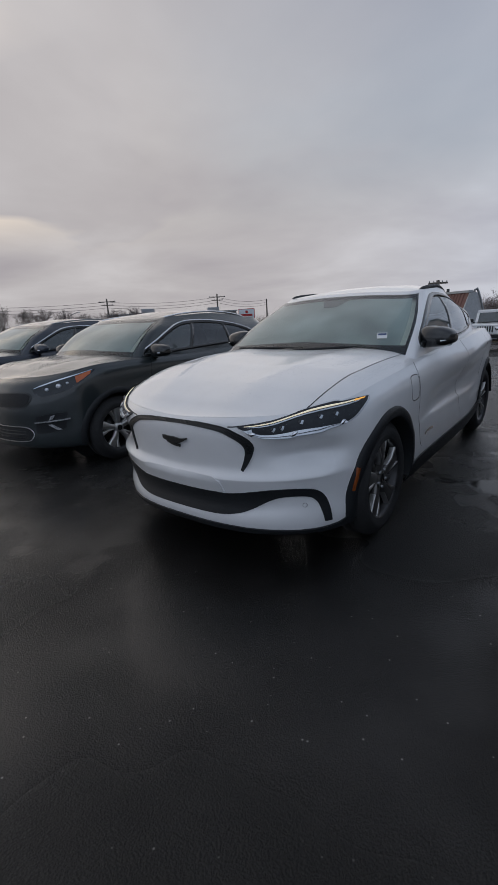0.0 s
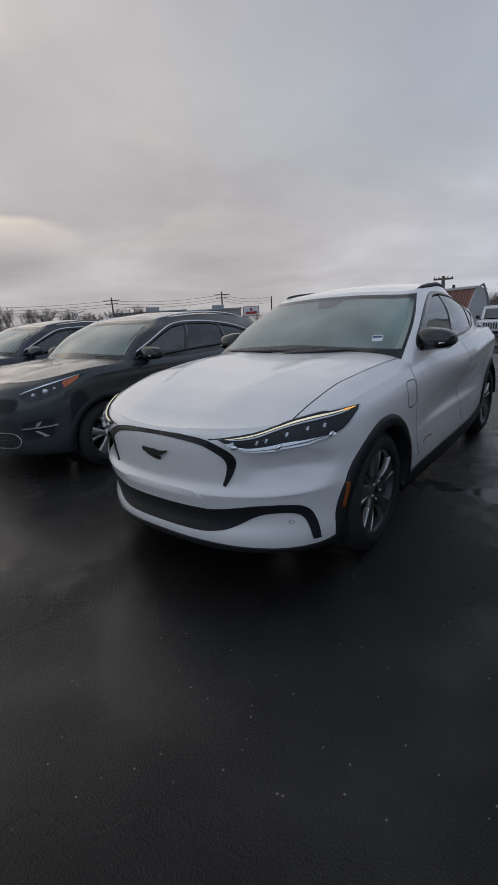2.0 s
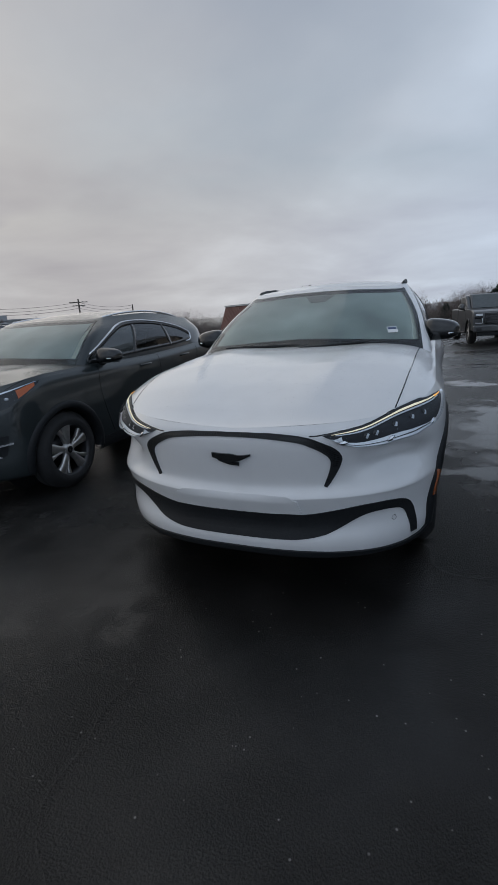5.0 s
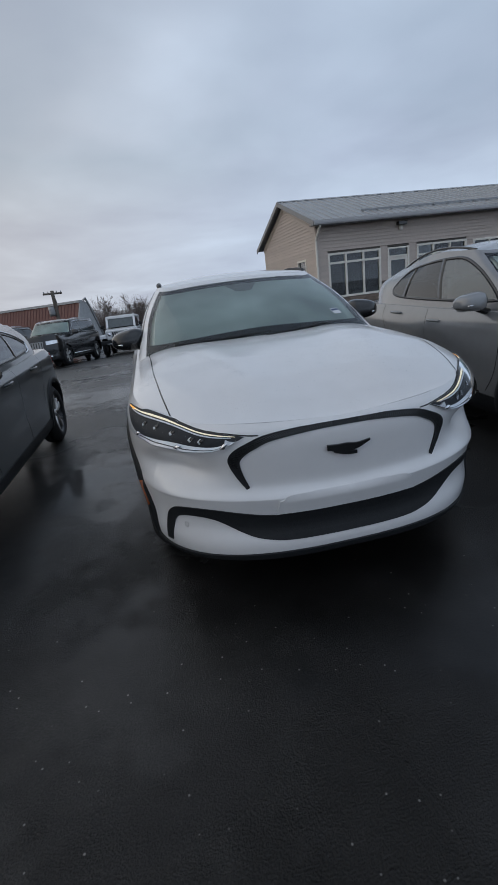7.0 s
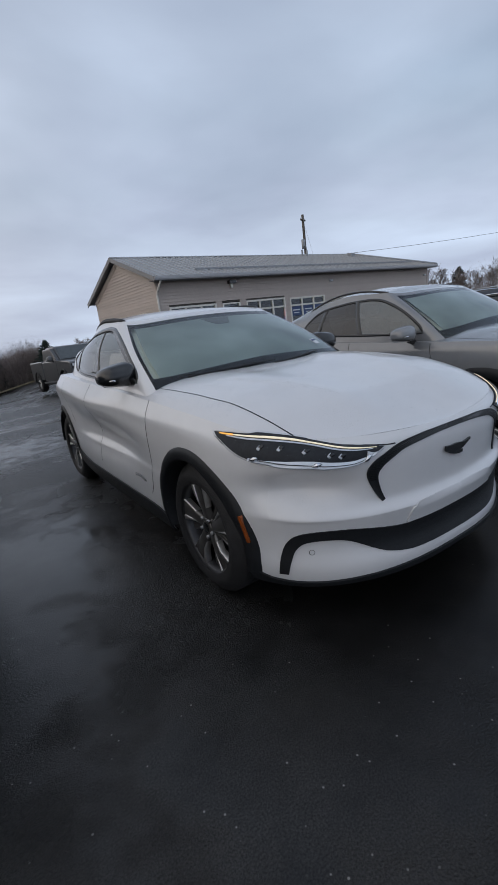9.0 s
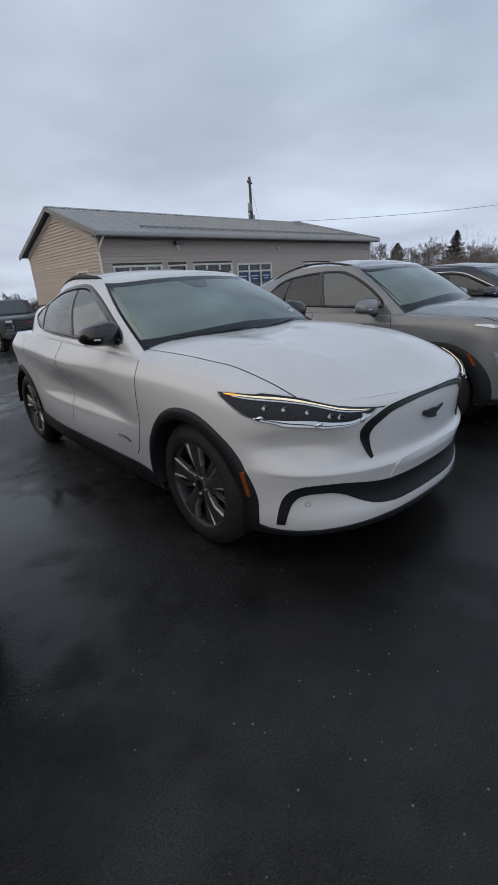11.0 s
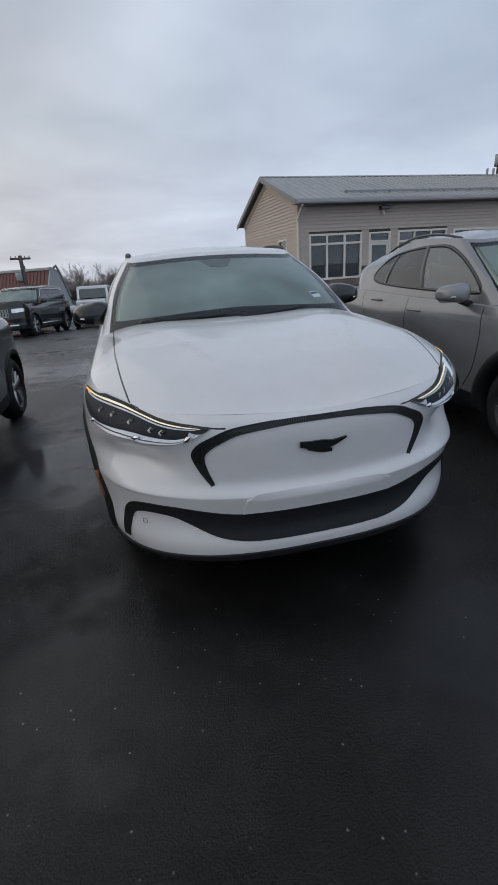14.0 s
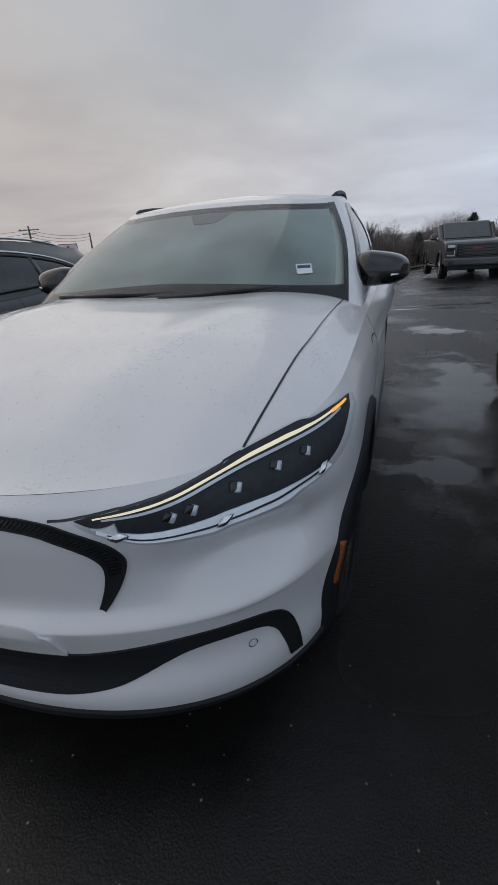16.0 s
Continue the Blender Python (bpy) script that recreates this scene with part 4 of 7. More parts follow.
    part("underbody", boxes([(-x0 + 0.22, B[0][0] + 0.45, B[0][7][3] + 0.01, x0 - 0.22, B[0][4] - 0.5, B[0][7][3] + 0.06), (-0.5, B[0][0] + 0.2, B[0][7][3] + 0.05, 0.5, B[0][4] - 0.2, 0.62)]), M_PLAST, root)
    return tree, body_tree, dict(body=body, deck=deck, house=house, roof=roof, col=col)

# ---- ground ----
def ground_z(x, y):
    """The lot falls gently away towards the back, less so by the office."""
    fall = 0.047 * max(0.0, min(y, 46.0) - 6.0 - 2.0 * math.exp(-((y - 6.0) / 2.0) ** 2) * 0)
    k = 1.0 - 0.78 * min(max((x - 0.5) / 5.0, 0.0), 1.0)
    return -fall * k


def ground_sheet():
    xs = np.r_[-900, -300, np.arange(-120, -30, 15), np.arange(-30, 30.1, 1.0), np.arange(45, 130, 15), 300, 900]
    ys = np.r_[-900, -200, -60, -20, np.arange(-8, 48.1, 1.0), 60, 80, 120, 300, 900]
    verts = [(x, y, ground_z(x, y)) for y in ys for x in xs]
    ob = part("ground", (verts, grid_faces(len(ys), len(xs))), M_ASPHALT, None)
    tagged(ob, "damp dark asphalt of a sloping car lot", "asphalt", kind="structure")
    return ob


ground_sheet()

# ---- the white electric crossover ----
def F(x, z, a=0.93):
    """A place on the nose at a given distance from the middle and height."""
    u = min(abs(x) / a, 1.0)
    return (x, -0.125 - 0.75 * (1 - u**2.4) ** (1 / 2.4), z)


def rise(v, a, b):
    t = np.clip((v - a) / (b - a), 0, 1)
    return t * t * (3 - 2 * t)


def crossover_flank(y, z):
    """The doors are scooped out below a shoulder that swells into the rear haunch."""
    lobe = 0.030 * rise(y, 0.75, 1.7) * np.exp(-(((z - 0.93 - 0.05 * rise(y, 1.4, 2.6)) / 0.085) ** 2))
    scoop = -0.034 * rise(y, 0.45, 1.1) * (1 - rise(y, 2.15, 2.6)) * np.exp(-(((z - 0.68 - 0.05 * (y - 1.2)) / 0.11) ** 2))
    haunch = 0.010 * np.exp(-(((y - 2.95) / 0.5) ** 2)) * np.exp(-(((z - 0.80) / 0.2) ** 2))
    return lobe + scoop + haunch


def rain_beads(tree, patches, seed=11):
    """Standing beads of rain on the upper faces of a body. patches: (centre line, half width, count, size)."""
    rnd = random.Random(seed)
    verts, faces = [], []
    for line, half, count, size in patches:
        ln = smooth_line([(x, y, 0.0) for x, y in line], 40)
        for _ in range(count):
            p = ln[rnd.randrange(40)]
            hit, nrm, _, _ = tree.ray_cast(Vector((p[0] + rnd.gauss(0, half), p[1] + rnd.gauss(0, half), 1.6)), Vector((0, 0, -1)))
            if not hit or nrm.z < 0.5:
                continue
            r = size * rnd.uniform(0.5, 1.25)
            u = nrm.orthogonal().normalized()
            w = nrm.cross(u)
            k, turn, long = len(verts), rnd.random(), rnd.uniform(0.8, 1.25)
            for rr, lift in ((1.0, -0.1), (0.72, 0.36)):
                verts += [hit + (u * math.cos(a) * long + w * math.sin(a)) * r * rr + nrm * r * lift for a in (2 * math.pi * (j + turn) / 6 for j in range(6))]
            verts.append(hit + nrm * r * 0.52)
            for j in range(6):
                i = (j + 1) % 6
                faces += [(k + j, k + i, k + 6 + i, k + 6 + j), (k + 6 + j, k + 6 + i, k + 12)]
    return verts, faces


def white_crossover():
    root = thing("electric_crossover", "white electric crossover with closed grille panel, wet with rain", "car")
    c, b, r = -0.125, 2.92, 3.72
    B = [
        (-0.80, c, 0.80, b, r - 0.12, 2.4, 3.0, (0.215, 0.20, 0.19, 0.19, 0.22, 0.30)),
        (-0.868, c, 0.875, b, r - 0.08, 2.4, 3.0, (0.238, 0.217, 0.21, 0.22, 0.25, 0.34)),
        (-0.880, c, 0.905, b, r - 0.05, 2.4, 3.0, (0.272, 0.25, 0.25, 0.27, 0.30, 0.38)),
        (-0.882, c, 0.920, b, r - 0.03, 2.4, 3.0, (0.312, 0.315, 0.33, 0.34, 0.36, 0.42)),
        (-0.862, c, 0.925, b, r - 0.01, 2.4, 3.0, (0.375, 0.39, 0.40, 0.40, 0.42, 0.46)),
        (-0.868, c, 0.930, b, r, 2.4, 3.0, (0.44, 0.455, 0.47, 0.47, 0.48, 0.52), 0.0, 0.008),
        (-0.890, c, 0.936, b, r, 2.4, 3.0, (0.515, 0.53, 0.55, 0.55, 0.57, 0.60), 0.004, 0.022),
        (-0.889, c, 0.937, b, r, 2.4, 3.0, (0.531, 0.556, 0.587, 0.595, 0.62, 0.65), 0.010, 0.024),
        (-0.862, c, 0.938, b, r, 2.4, 3.0, (0.575, 0.60, 0.62, 0.64, 0.67, 0.70), -0.006, 0.044),
        (-0.868, c, 0.940, b, r - 0.01, 2.4, 3.0, (0.665, 0.675, 0.70, 0.74, 0.78, 0.80), -0.070, 0.036),
        (-0.876, c, 0.938, b, r - 0.03, 2.4, 3.0, (0.765, 0.765, 0.79, 0.85, 0.90, 0.90), 0.000, 0.010),
        (-0.868, c, 0.926, b, r - 0.06, 2.4, 3.0, (0.825, 0.838, 0.892, 0.968, 1.02, 0.98), 0.006, 0.0),
        (-0.842, c, 0.880, b, r - 0.11, 2.4, 3.0, (0.852, 0.893, 0.972, 1.064, 1.115, 1.06), 0.0, 0.0),
    ]
    H = dict(
        hood_y=(-0.842, -0.7, -0.5, -0.2, 0.1, 0.4, 0.6, 1.0), hood_z=(0.852, 0.935, 1.0, 1.06, 1.092, 1.107, 1.11, 1.11),
        crease=0.013, crease_x=0.28, cowl=0.36, tail=0.12, tail_top=0.12, brow=6.5, tuck=0.05,
        dlo=((0.74, 1.10), (0.95, 1.10), (1.35, 1.11), (1.75, 1.125), (2.1, 1.14), (2.38, 1.165), (2.55, 1.205), (2.635, 1.25), (2.58, 1.298), (2.38, 1.372), (2.1, 1.435), (1.8, 1.47), (1.52, 1.472), (1.32, 1.425), (1.08, 1.325), (0.86, 1.205), (0.755, 1.135)),
        pillars=((1.535, 1.66), (2.36, 2.30)), flank=crossover_flank, side_glass=M_CLEARSIDE, rear_glass=M_CLEARSIDE,
        rings=[
            (0.36, 0.60, 0.865, 2.6, 3.58, 2.6, 2.4, (1.07, 1.03, 1.02, 1.05, 1.08, 1.05)),
            (0.77, 1.11, 0.785, 2.6, 3.44, 3.0, 2.6, (1.31, 1.285, 1.295, 1.33, 1.31, 1.24)),
            (1.23, 1.55, 0.640, 2.6, 3.24, 4.0, 3.0, (1.518, 1.500, 1.520, 1.522, 1.37, 1.25)),
        ],
        roof_y=(1.23, 1.45, 1.7, 2.0, 2.4, 2.8, 3.3), roof_z=(1.518, 1.552, 1.578, 1.588, 1.56, 1.465, 1.275),
        a_col=33, ws_rows=(1, 15), frit=(2, 1, 2), bare_lining=3,
        door=(0.50, 1.66, 2.62), ws_label="wide raked windscreen flecked with rain",
    )
    tree, low, g = body_car(root, M_WHITE, B, H, ((0.0, 0.36, 0.405), (2.92, 0.36, 0.405)))
    # black lower skirt all round the nose
    skirt = [F(x, z) for x, z in ((0, 0.232), (0.3, 0.230), (0.55, 0.222), (0.72, 0.212), (0.83, 0.206))] + [(0.90, -0.40, 0.215)]
    upper = [F(x, z) for x, z in ((0, 0.268), (0.3, 0.264), (0.55, 0.254), (0.72, 0.246), (0.845, 0.256))] + [(0.915, -0.40, 0.30)]
    full = [(-x, y, z) for x, y, z in skirt[:0:-1]] + skirt, [(-x, y, z) for x, y, z in upper[:0:-1]] + upper
    part("lower_skirt", skin(low, full[0], full[1], 70, 3, 0.010, 0.04), M_PLAST, root, "black plastic lip under the bumper")
    # grille surround
    ro = [F(x, z) for x, z in ((0, 0.846), (0.15, 0.843), (0.335, 0.823), (0.427, 0.790), (0.482, 0.760), (0.506, 0.725), (0.503, 0.688), (0.485, 0.645), (0.462, 0.606), (0.443, 0.580))]
    ri = [F(x, z) for x, z in ((0, 0.817), (0.15, 0.813), (0.315, 0.794), (0.385, 0.768), (0.432, 0.742), (0.456, 0.714), (0.459, 0.682), (0.451, 0.645), (0.439, 0.610), (0.429, 0.588))]
    mirror = lambda ln: [(-x, y, z) for x, y, z in ln[:0:-1]] + list(ln)
    part("grille_surround", skin(low, mirror(ro), mirror(ri), 120, 5, 0.006, 0.016, -0.002), M_PLAST, root, "black ribbed band framing the closed grille")
    oa, ob = smooth_line(ro, 70), smooth_line(ri, 70)
    for s in (1, -1):
        ribs = []
        for k in range(6, 58):
            p = [(s * q[0], q[1], q[2]) for q in (oa[k] * 0.8 + ob[k] * 0.2, oa[k] * 0.2 + ob[min(k + 1, 69)] * 0.8)]
            ribs.append(seam(low, p, 0.004, 0.0075, 4))
        part("grille_ribs", joined(*ribs), M_GLOSSB, root)
    # shallow pad under the panel
    pt = [F(x, z) for x, z in ((-0.31, 0.522), (-0.26, 0.530), (0, 0.533), (0.26, 0.530), (0.31, 0.522))]
    pb = [F(x, z) for x, z in ((-0.33, 0.449), (-0.26, 0.450), (0, 0.450), (0.26, 0.450), (0.33, 0.449))]
    part("chin_pad", skin(low, pt, pb, 60, 8, 0.0075, 0.014), M_WHITE, root, "raised white pad under the grille panel")
    # lower intake with wings hooked down at the corners
    it = [F(x, z) for x, z in ((0, 0.443), (0.2, 0.447), (0.33, 0.444), (0.42, 0.456), (0.51, 0.474), (0.60, 0.490), (0.70, 0.494), (0.765, 0.480), (0.80, 0.440), (0.818, 0.375), (0.828, 0.285))]
    ib = [F(x, z) for x, z in ((0, 0.318), (0.2, 0.318), (0.32, 0.322), (0.42, 0.342), (0.50, 0.378), (0.60, 0.432), (0.68, 0.446), (0.745, 0.438), (0.775, 0.405), (0.79, 0.355), (0.803, 0.285))]
    part("lower_intake", skin(low, mirror(it), mirror(ib), 150, 6, 0.005, 0.014), M_PLAST, root, "black lower intake with wings down the bumper corners")
    for zz in (0.35, 0.385, 0.415):
        ln = [F(x, zz) for x in (-0.36, -0.2, 0, 0.2, 0.36)]
        part("intake_bar", seam(low, ln, 0.008, 0.0065, 40), M_PLAST, root)
    # rim of the lip under the wings
    for s in (1, -1):
        S = lambda pts: [(s * x, y, z) for x, y, z in pts]
        top = S([F(0.425, 0.822), F(0.52, 0.842), (0.612, -0.725, 0.860), (0.705, -0.600, 0.884), (0.80, -0.46, 0.905), (0.86, -0.34, 0.916), (0.885, -0.265, 0.920)])
        bot = S([F(0.445, 0.812), F(0.505, 0.787), F(0.575, 0.772), (0.70, -0.655, 0.787), (0.80, -0.535, 0.803), (0.865, -0.43, 0.833), (0.893, -0.30, 0.898)])
        sh = sheet(low, top, bot, 100, 18)
        lamp = part("headlight", strip(sh, 0, 1, 0, 1, 0.007, 0.022, 100, 18), M_LAMPIN, root, "slim headlight with lit running light and clear lower blade")
        part("running_light", strip(sh, 0.05, 0.85, 0.115, 0.18, 0.012, 0.006, 80), M_DRL, lamp, "lit warm white strip")
        part("turn_light", strip(sh, 0.852, 0.955, 0.10, 0.21, 0.012, 0.006, 20), M_AMBGL, lamp, "amber end of the light strip")
        part("light_guide", strip(sh, 0.07, 0.90, 0.24, 0.31, 0.011, 0.005, 60), M_SILVER, lamp, "ribbed silver guide under the strip")
        part("lower_blade", strip(sh, 0.04, 0.74, lambda v: 0.82 + 0.11 * min(max((v - 0.40) / 0.3, 0.0), 1.0), 0.985, 0.010, 0.012, 90, 3, 0.012), M_BLADE, lamp, "broad clear silver blade along the lower edge")
        part("blade_groove", strip(sh, 0.07, 0.68, 0.915, 0.93, 0.0205, 0.004, 90), M_DKALLOY, lamp)
        part("blade_hook", strip(sh, 0.02, 0.10, lambda v: 0.95 - 6.5 * (v - 0.02), lambda v: 1.0 - 2.0 * (v - 0.02), 0.0145, 0.008, 14), M_BLADE, lamp)
        for k in (0.25, 0.31, 0.44, 0.57, 0.68):
            part("lens_module", glint(sh, k, 0.57, 0.013, 0.013, 0.003, 0.0075, 1.1), M_SILVER, lamp, "small faceted projector lens")
            part("lens_eye", glint(sh, k - 0.012, 0.52, 0.013, 0.011, 0.002, 0.0098, 1.2), M_GLOSSB, lamp)
        for k in (0.10, 0.38, 0.70):
            part("lens_diamond", glint(sh, k, 0.90, 0.022, 0.012, 0.006, 0.022, 1.2), M_CHROME, lamp, "cut diamond in the blade")
        part("lamp_cover", strip(sh, 0, 1, 0, 1, 0.0165, 0.001, 80, 12, 0.010), M_LENS, lamp)
        # shut lines
        part("shut_line", seam(low, S([F(0.37, 0.822), F(0.42, 0.826), F(0.52, 0.847), (0.612, -0.725, 0.866), (0.705, -0.600, 0.889)]), 0.006), M_GLOSSB, root)
        part("shut_line", seam(low, S([(0.708, -0.590, 0.895), (0.724, -0.51, 0.938), (0.737, -0.41, 0.972), (0.752, -0.24, 1.016), (0.762, -0.08, 1.035), (0.764, 0.12, 1.043), (0.768, 0.32, 1.048), (0.775, 0.52, 1.052), (0.775, 0.66, 1.06)]), 0.006), M_GLOSSB, root)
        part("shut_line", seam(low, S([(0.89, 0.50, 1.04), (0.94, 0.485, 0.9), (0.94, 0.50, 0.7), (0.94, 0.55, 0.5), (0.93, 0.60, 0.42)]), 0.006), M_GLOSSB, root)
        part("shut_line", seam(low, S([(0.89, 1.68, 1.10), (0.94, 1.68, 0.9), (0.94, 1.66, 0.7), (0.93, 1.64, 0.45)]), 0.006), M_GLOSSB, root)
        part("shut_line", seam(low, S([(0.885, 2.64, 1.12), (0.93, 2.62, 1.0), (0.94, 2.50, 0.85), (0.94, 2.42, 0.7)]), 0.006), M_GLOSSB, root)
        # wheel arches and sills
        for cy, ex in ((0.0, 0.03), (2.92, 0.0)):
            tr = arch_trim(low, cy, 0.36, 0.388, 0.434, -14, 194, 0.905, ex, 56, 0.022)
            part("arch_trim", tr if s > 0 else flipped(tr), M_PLAST, root, "matt black wheel-arch cladding")
        sl_t = S([(0.93, 0.40, 0.315), (0.93, 0.56, 0.352), (0.93, 0.95, 0.362), (0.93, 1.6, 0.372), (0.93, 2.2, 0.39), (0.93, 2.55, 0.42)])
        sl_b = S([(0.88, 0.40, 0.215), (0.88, 0.56, 0.215), (0.88, 0.95, 0.22), (0.88, 1.6, 0.22), (0.88, 2.2, 0.235), (0.88, 2.55, 0.25)])
        part("sill_trim", skin(low, sl_t, sl_b, 50, 4, 0.010, 0.02, 0.006), M_PLAST, root, "matt black sill cladding")
        part("side_marker", skin(low, S([(0.90, -0.400, 0.560), (0.90, -0.425, 0.43)]), S([(0.90, -0.418, 0.562), (0.90, -0.445, 0.432)]), 12, 2, 0.02, 0.014), M_AMBER, root, "amber side marker lens")
        part("door_badge", seam(low, S([(0.92, 0.66, 0.492), (0.92, 0.75, 0.507), (0.92, 0.86, 0.502)]), 0.018, 0.004, 12), M_CHROME, root, "small chrome lettering on the front door")
        # parking sensors
        for px, py, pz in ((0.745, -0.68, 0.392), (0.905, -0.33, 0.545)):
            p, nrm, _, _ = low.find_nearest(Vector((s * px, py, pz)))
            u = nrm.cross(Vector((0, 0, 1))).normalized()
            w = u.cross(nrm)
            v = [p + nrm * 0.003 + (u * math.cos(a) + w * math.sin(a)) * rr for rr in (0.0110, 0.0130) for a in (2 * math.pi * k / 16 for k in range(16))]
            f = [(k, (k + 1) % 16, 16 + (k + 1) % 16, 16 + k) for k in range(16)]
            part("parking_sensor", (v, f), M_GLOSSB, root)
        # wheels
        for wy in (0.0, 2.92):
            wheel_parts(root, s * (0.800 if wy == 0 else 0.755), wy, 0.362, 0.250, 0.215, s, 5, "fork")
        # roof rail finisher
        hs = g["house"][-1]
        ks = (33, 36, 40, 46, 54, 64, 76, 90, 104)
        bar = [(s * (hs[k, 0] - 0.012), hs[k, 1] + 0.01, hs[k, 2] - 0.022 + 0.036 * min(1.0, i / 3.0, (8 - i) / 3.0)) for i, k in enumerate(ks)]
        part("roof_rail", tube(bar, 0.018, 60, 10), M_PLAST, root, "low black roof rail along the roof edge")
    # rain standing on the bonnet: scattered beads, and dense runs along its ribs and rear corners
    runs = [([(0.0, -0.65), (0.0, 0.30)], 0.30, 420, 0.0026), ([(0.45, -0.5), (0.5, 0.2)], 0.16, 260, 0.0026), ([(-0.5, 0.27), (0.0, 0.26), (0.5, 0.27)], 0.03, 700, 0.0024)]
    for s in (1, -1):
        runs.append(([(s * 0.34, -0.46), (s * 0.43, -0.22), (s * 0.52, 0.04), (s * 0.58, 0.20)], 0.016, 700 if s < 0 else 250, 0.0026))
        runs.append(([(s * 0.62, -0.10), (s * 0.67, 0.12), (s * 0.72, 0.36)], 0.026, 600, 0.0026))
        runs.append(([(s * 0.80, -0.25), (s * 0.815, 0.15), (s * 0.83, 0.45)], 0.022, 800, 0.0024))
    tagged(part("rainwater", rain_beads(low, runs), M_BEAD, root, "beads of rain on the bonnet"), kind="stuff")
    # charge port on one flank
    v = []
    for rr in (0.084, 0.090):
        for k in range(40):
            a = 2 * math.pi * k / 40
            e = 4.0
            ca, sa = math.cos(a), math.sin(a)
            u = (abs(ca) ** e + abs(sa) ** e) ** (-1 / e)
            p, nrm, _, _ = low.find_nearest(Vector((0.94, 0.40 + rr * 0.85 * u * ca, 0.875 + rr * u * sa)))
            v.append(p + nrm * 0.0015)
    part("charge_flap", (v, [(k, (k + 1) % 40, 40 + (k + 1) % 40, 40 + k) for k in range(40)]), M_GLOSSB, root, "outline of the charging flap")
    # emblem: a plain streaked shape in its place
    def dart(pts, h0, h1):
        """A tapered dash along a line on the panel."""
        c = smooth_line([(x, z) for x, z in pts], 14)
        h = np.linspace(h0, h1, 14)
        return skin(low, [(x, -0.89, z + w) for (x, z), w in zip(c, h)], [(x, -0.89, z - w) for (x, z), w in zip(c, h)], 14, 2, 0.014, 0.008)

    part("emblem", joined(dart([(-0.09, 0.728), (-0.045, 0.720), (0.0, 0.716)], 0.012, 0.021), dart([(0.0, 0.716), (0.05, 0.718), (0.105, 0.735)], 0.021, 0.004), dart([(-0.06, 0.705), (-0.005, 0.690), (0.045, 0.688)], 0.004, 0.008)), M_GLOSSB, root, "dark streaked emblem in the middle of the panel")
    mirror_pair(root, 0.915, 0.90, 1.150, 0.125, 0.085, 0.11, M_GLOSSB, 0.0)
    # wipers, sensor box, sticker and cabin
    for x0, x1 in ((-0.60, 0.05), (0.0, 0.62)):
        pts = []
        for t in np.linspace(0, 1, 6):
            xx = x0 + (x1 - x0) * t
            p, nrm, _, _ = tree.find_nearest(Vector((xx, 0.40 + 0.30 * abs(xx) ** 2 + 0.06 * t, 1.10)))
            pts.append(p + nrm * 0.012)
        part("wiper", tube(pts, 0.008, 24, 6), M_PLAST, root, "black wiper arm and blade")
    part("sensor_box", skin(tree, [(-0.13, 1.10, 1.50), (0, 1.08, 1.50), (0.13, 1.10, 1.50)], [(-0.06, 0.98, 1.44), (0, 0.97, 1.44), (0.06, 0.98, 1.44)], 14, 4, -0.0015, 0.003), M_DARKIN, root, "grey camera housing behind the windscreen")
    part("windscreen_sticker", skin(tree, [(0.553, 0.672, 1.193), (0.616, 0.700, 1.188)], [(0.572, 0.620, 1.152), (0.632, 0.648, 1.147)], 6, 4, 0.002, 0.001), M_PAPER, root, "small white and blue sticker")
    part("sticker_bar", skin(tree, [(0.562, 0.665, 1.187), (0.614, 0.688, 1.183)], [(0.566, 0.650, 1.176), (0.618, 0.674, 1.172)], 6, 2, 0.004, 0.002), M_BLUEP, root)
    cabin(root, 1.35, 0.37, 0.62, 0.72, 1.06, 0.74, 3.0)
    return root


white_crossover()


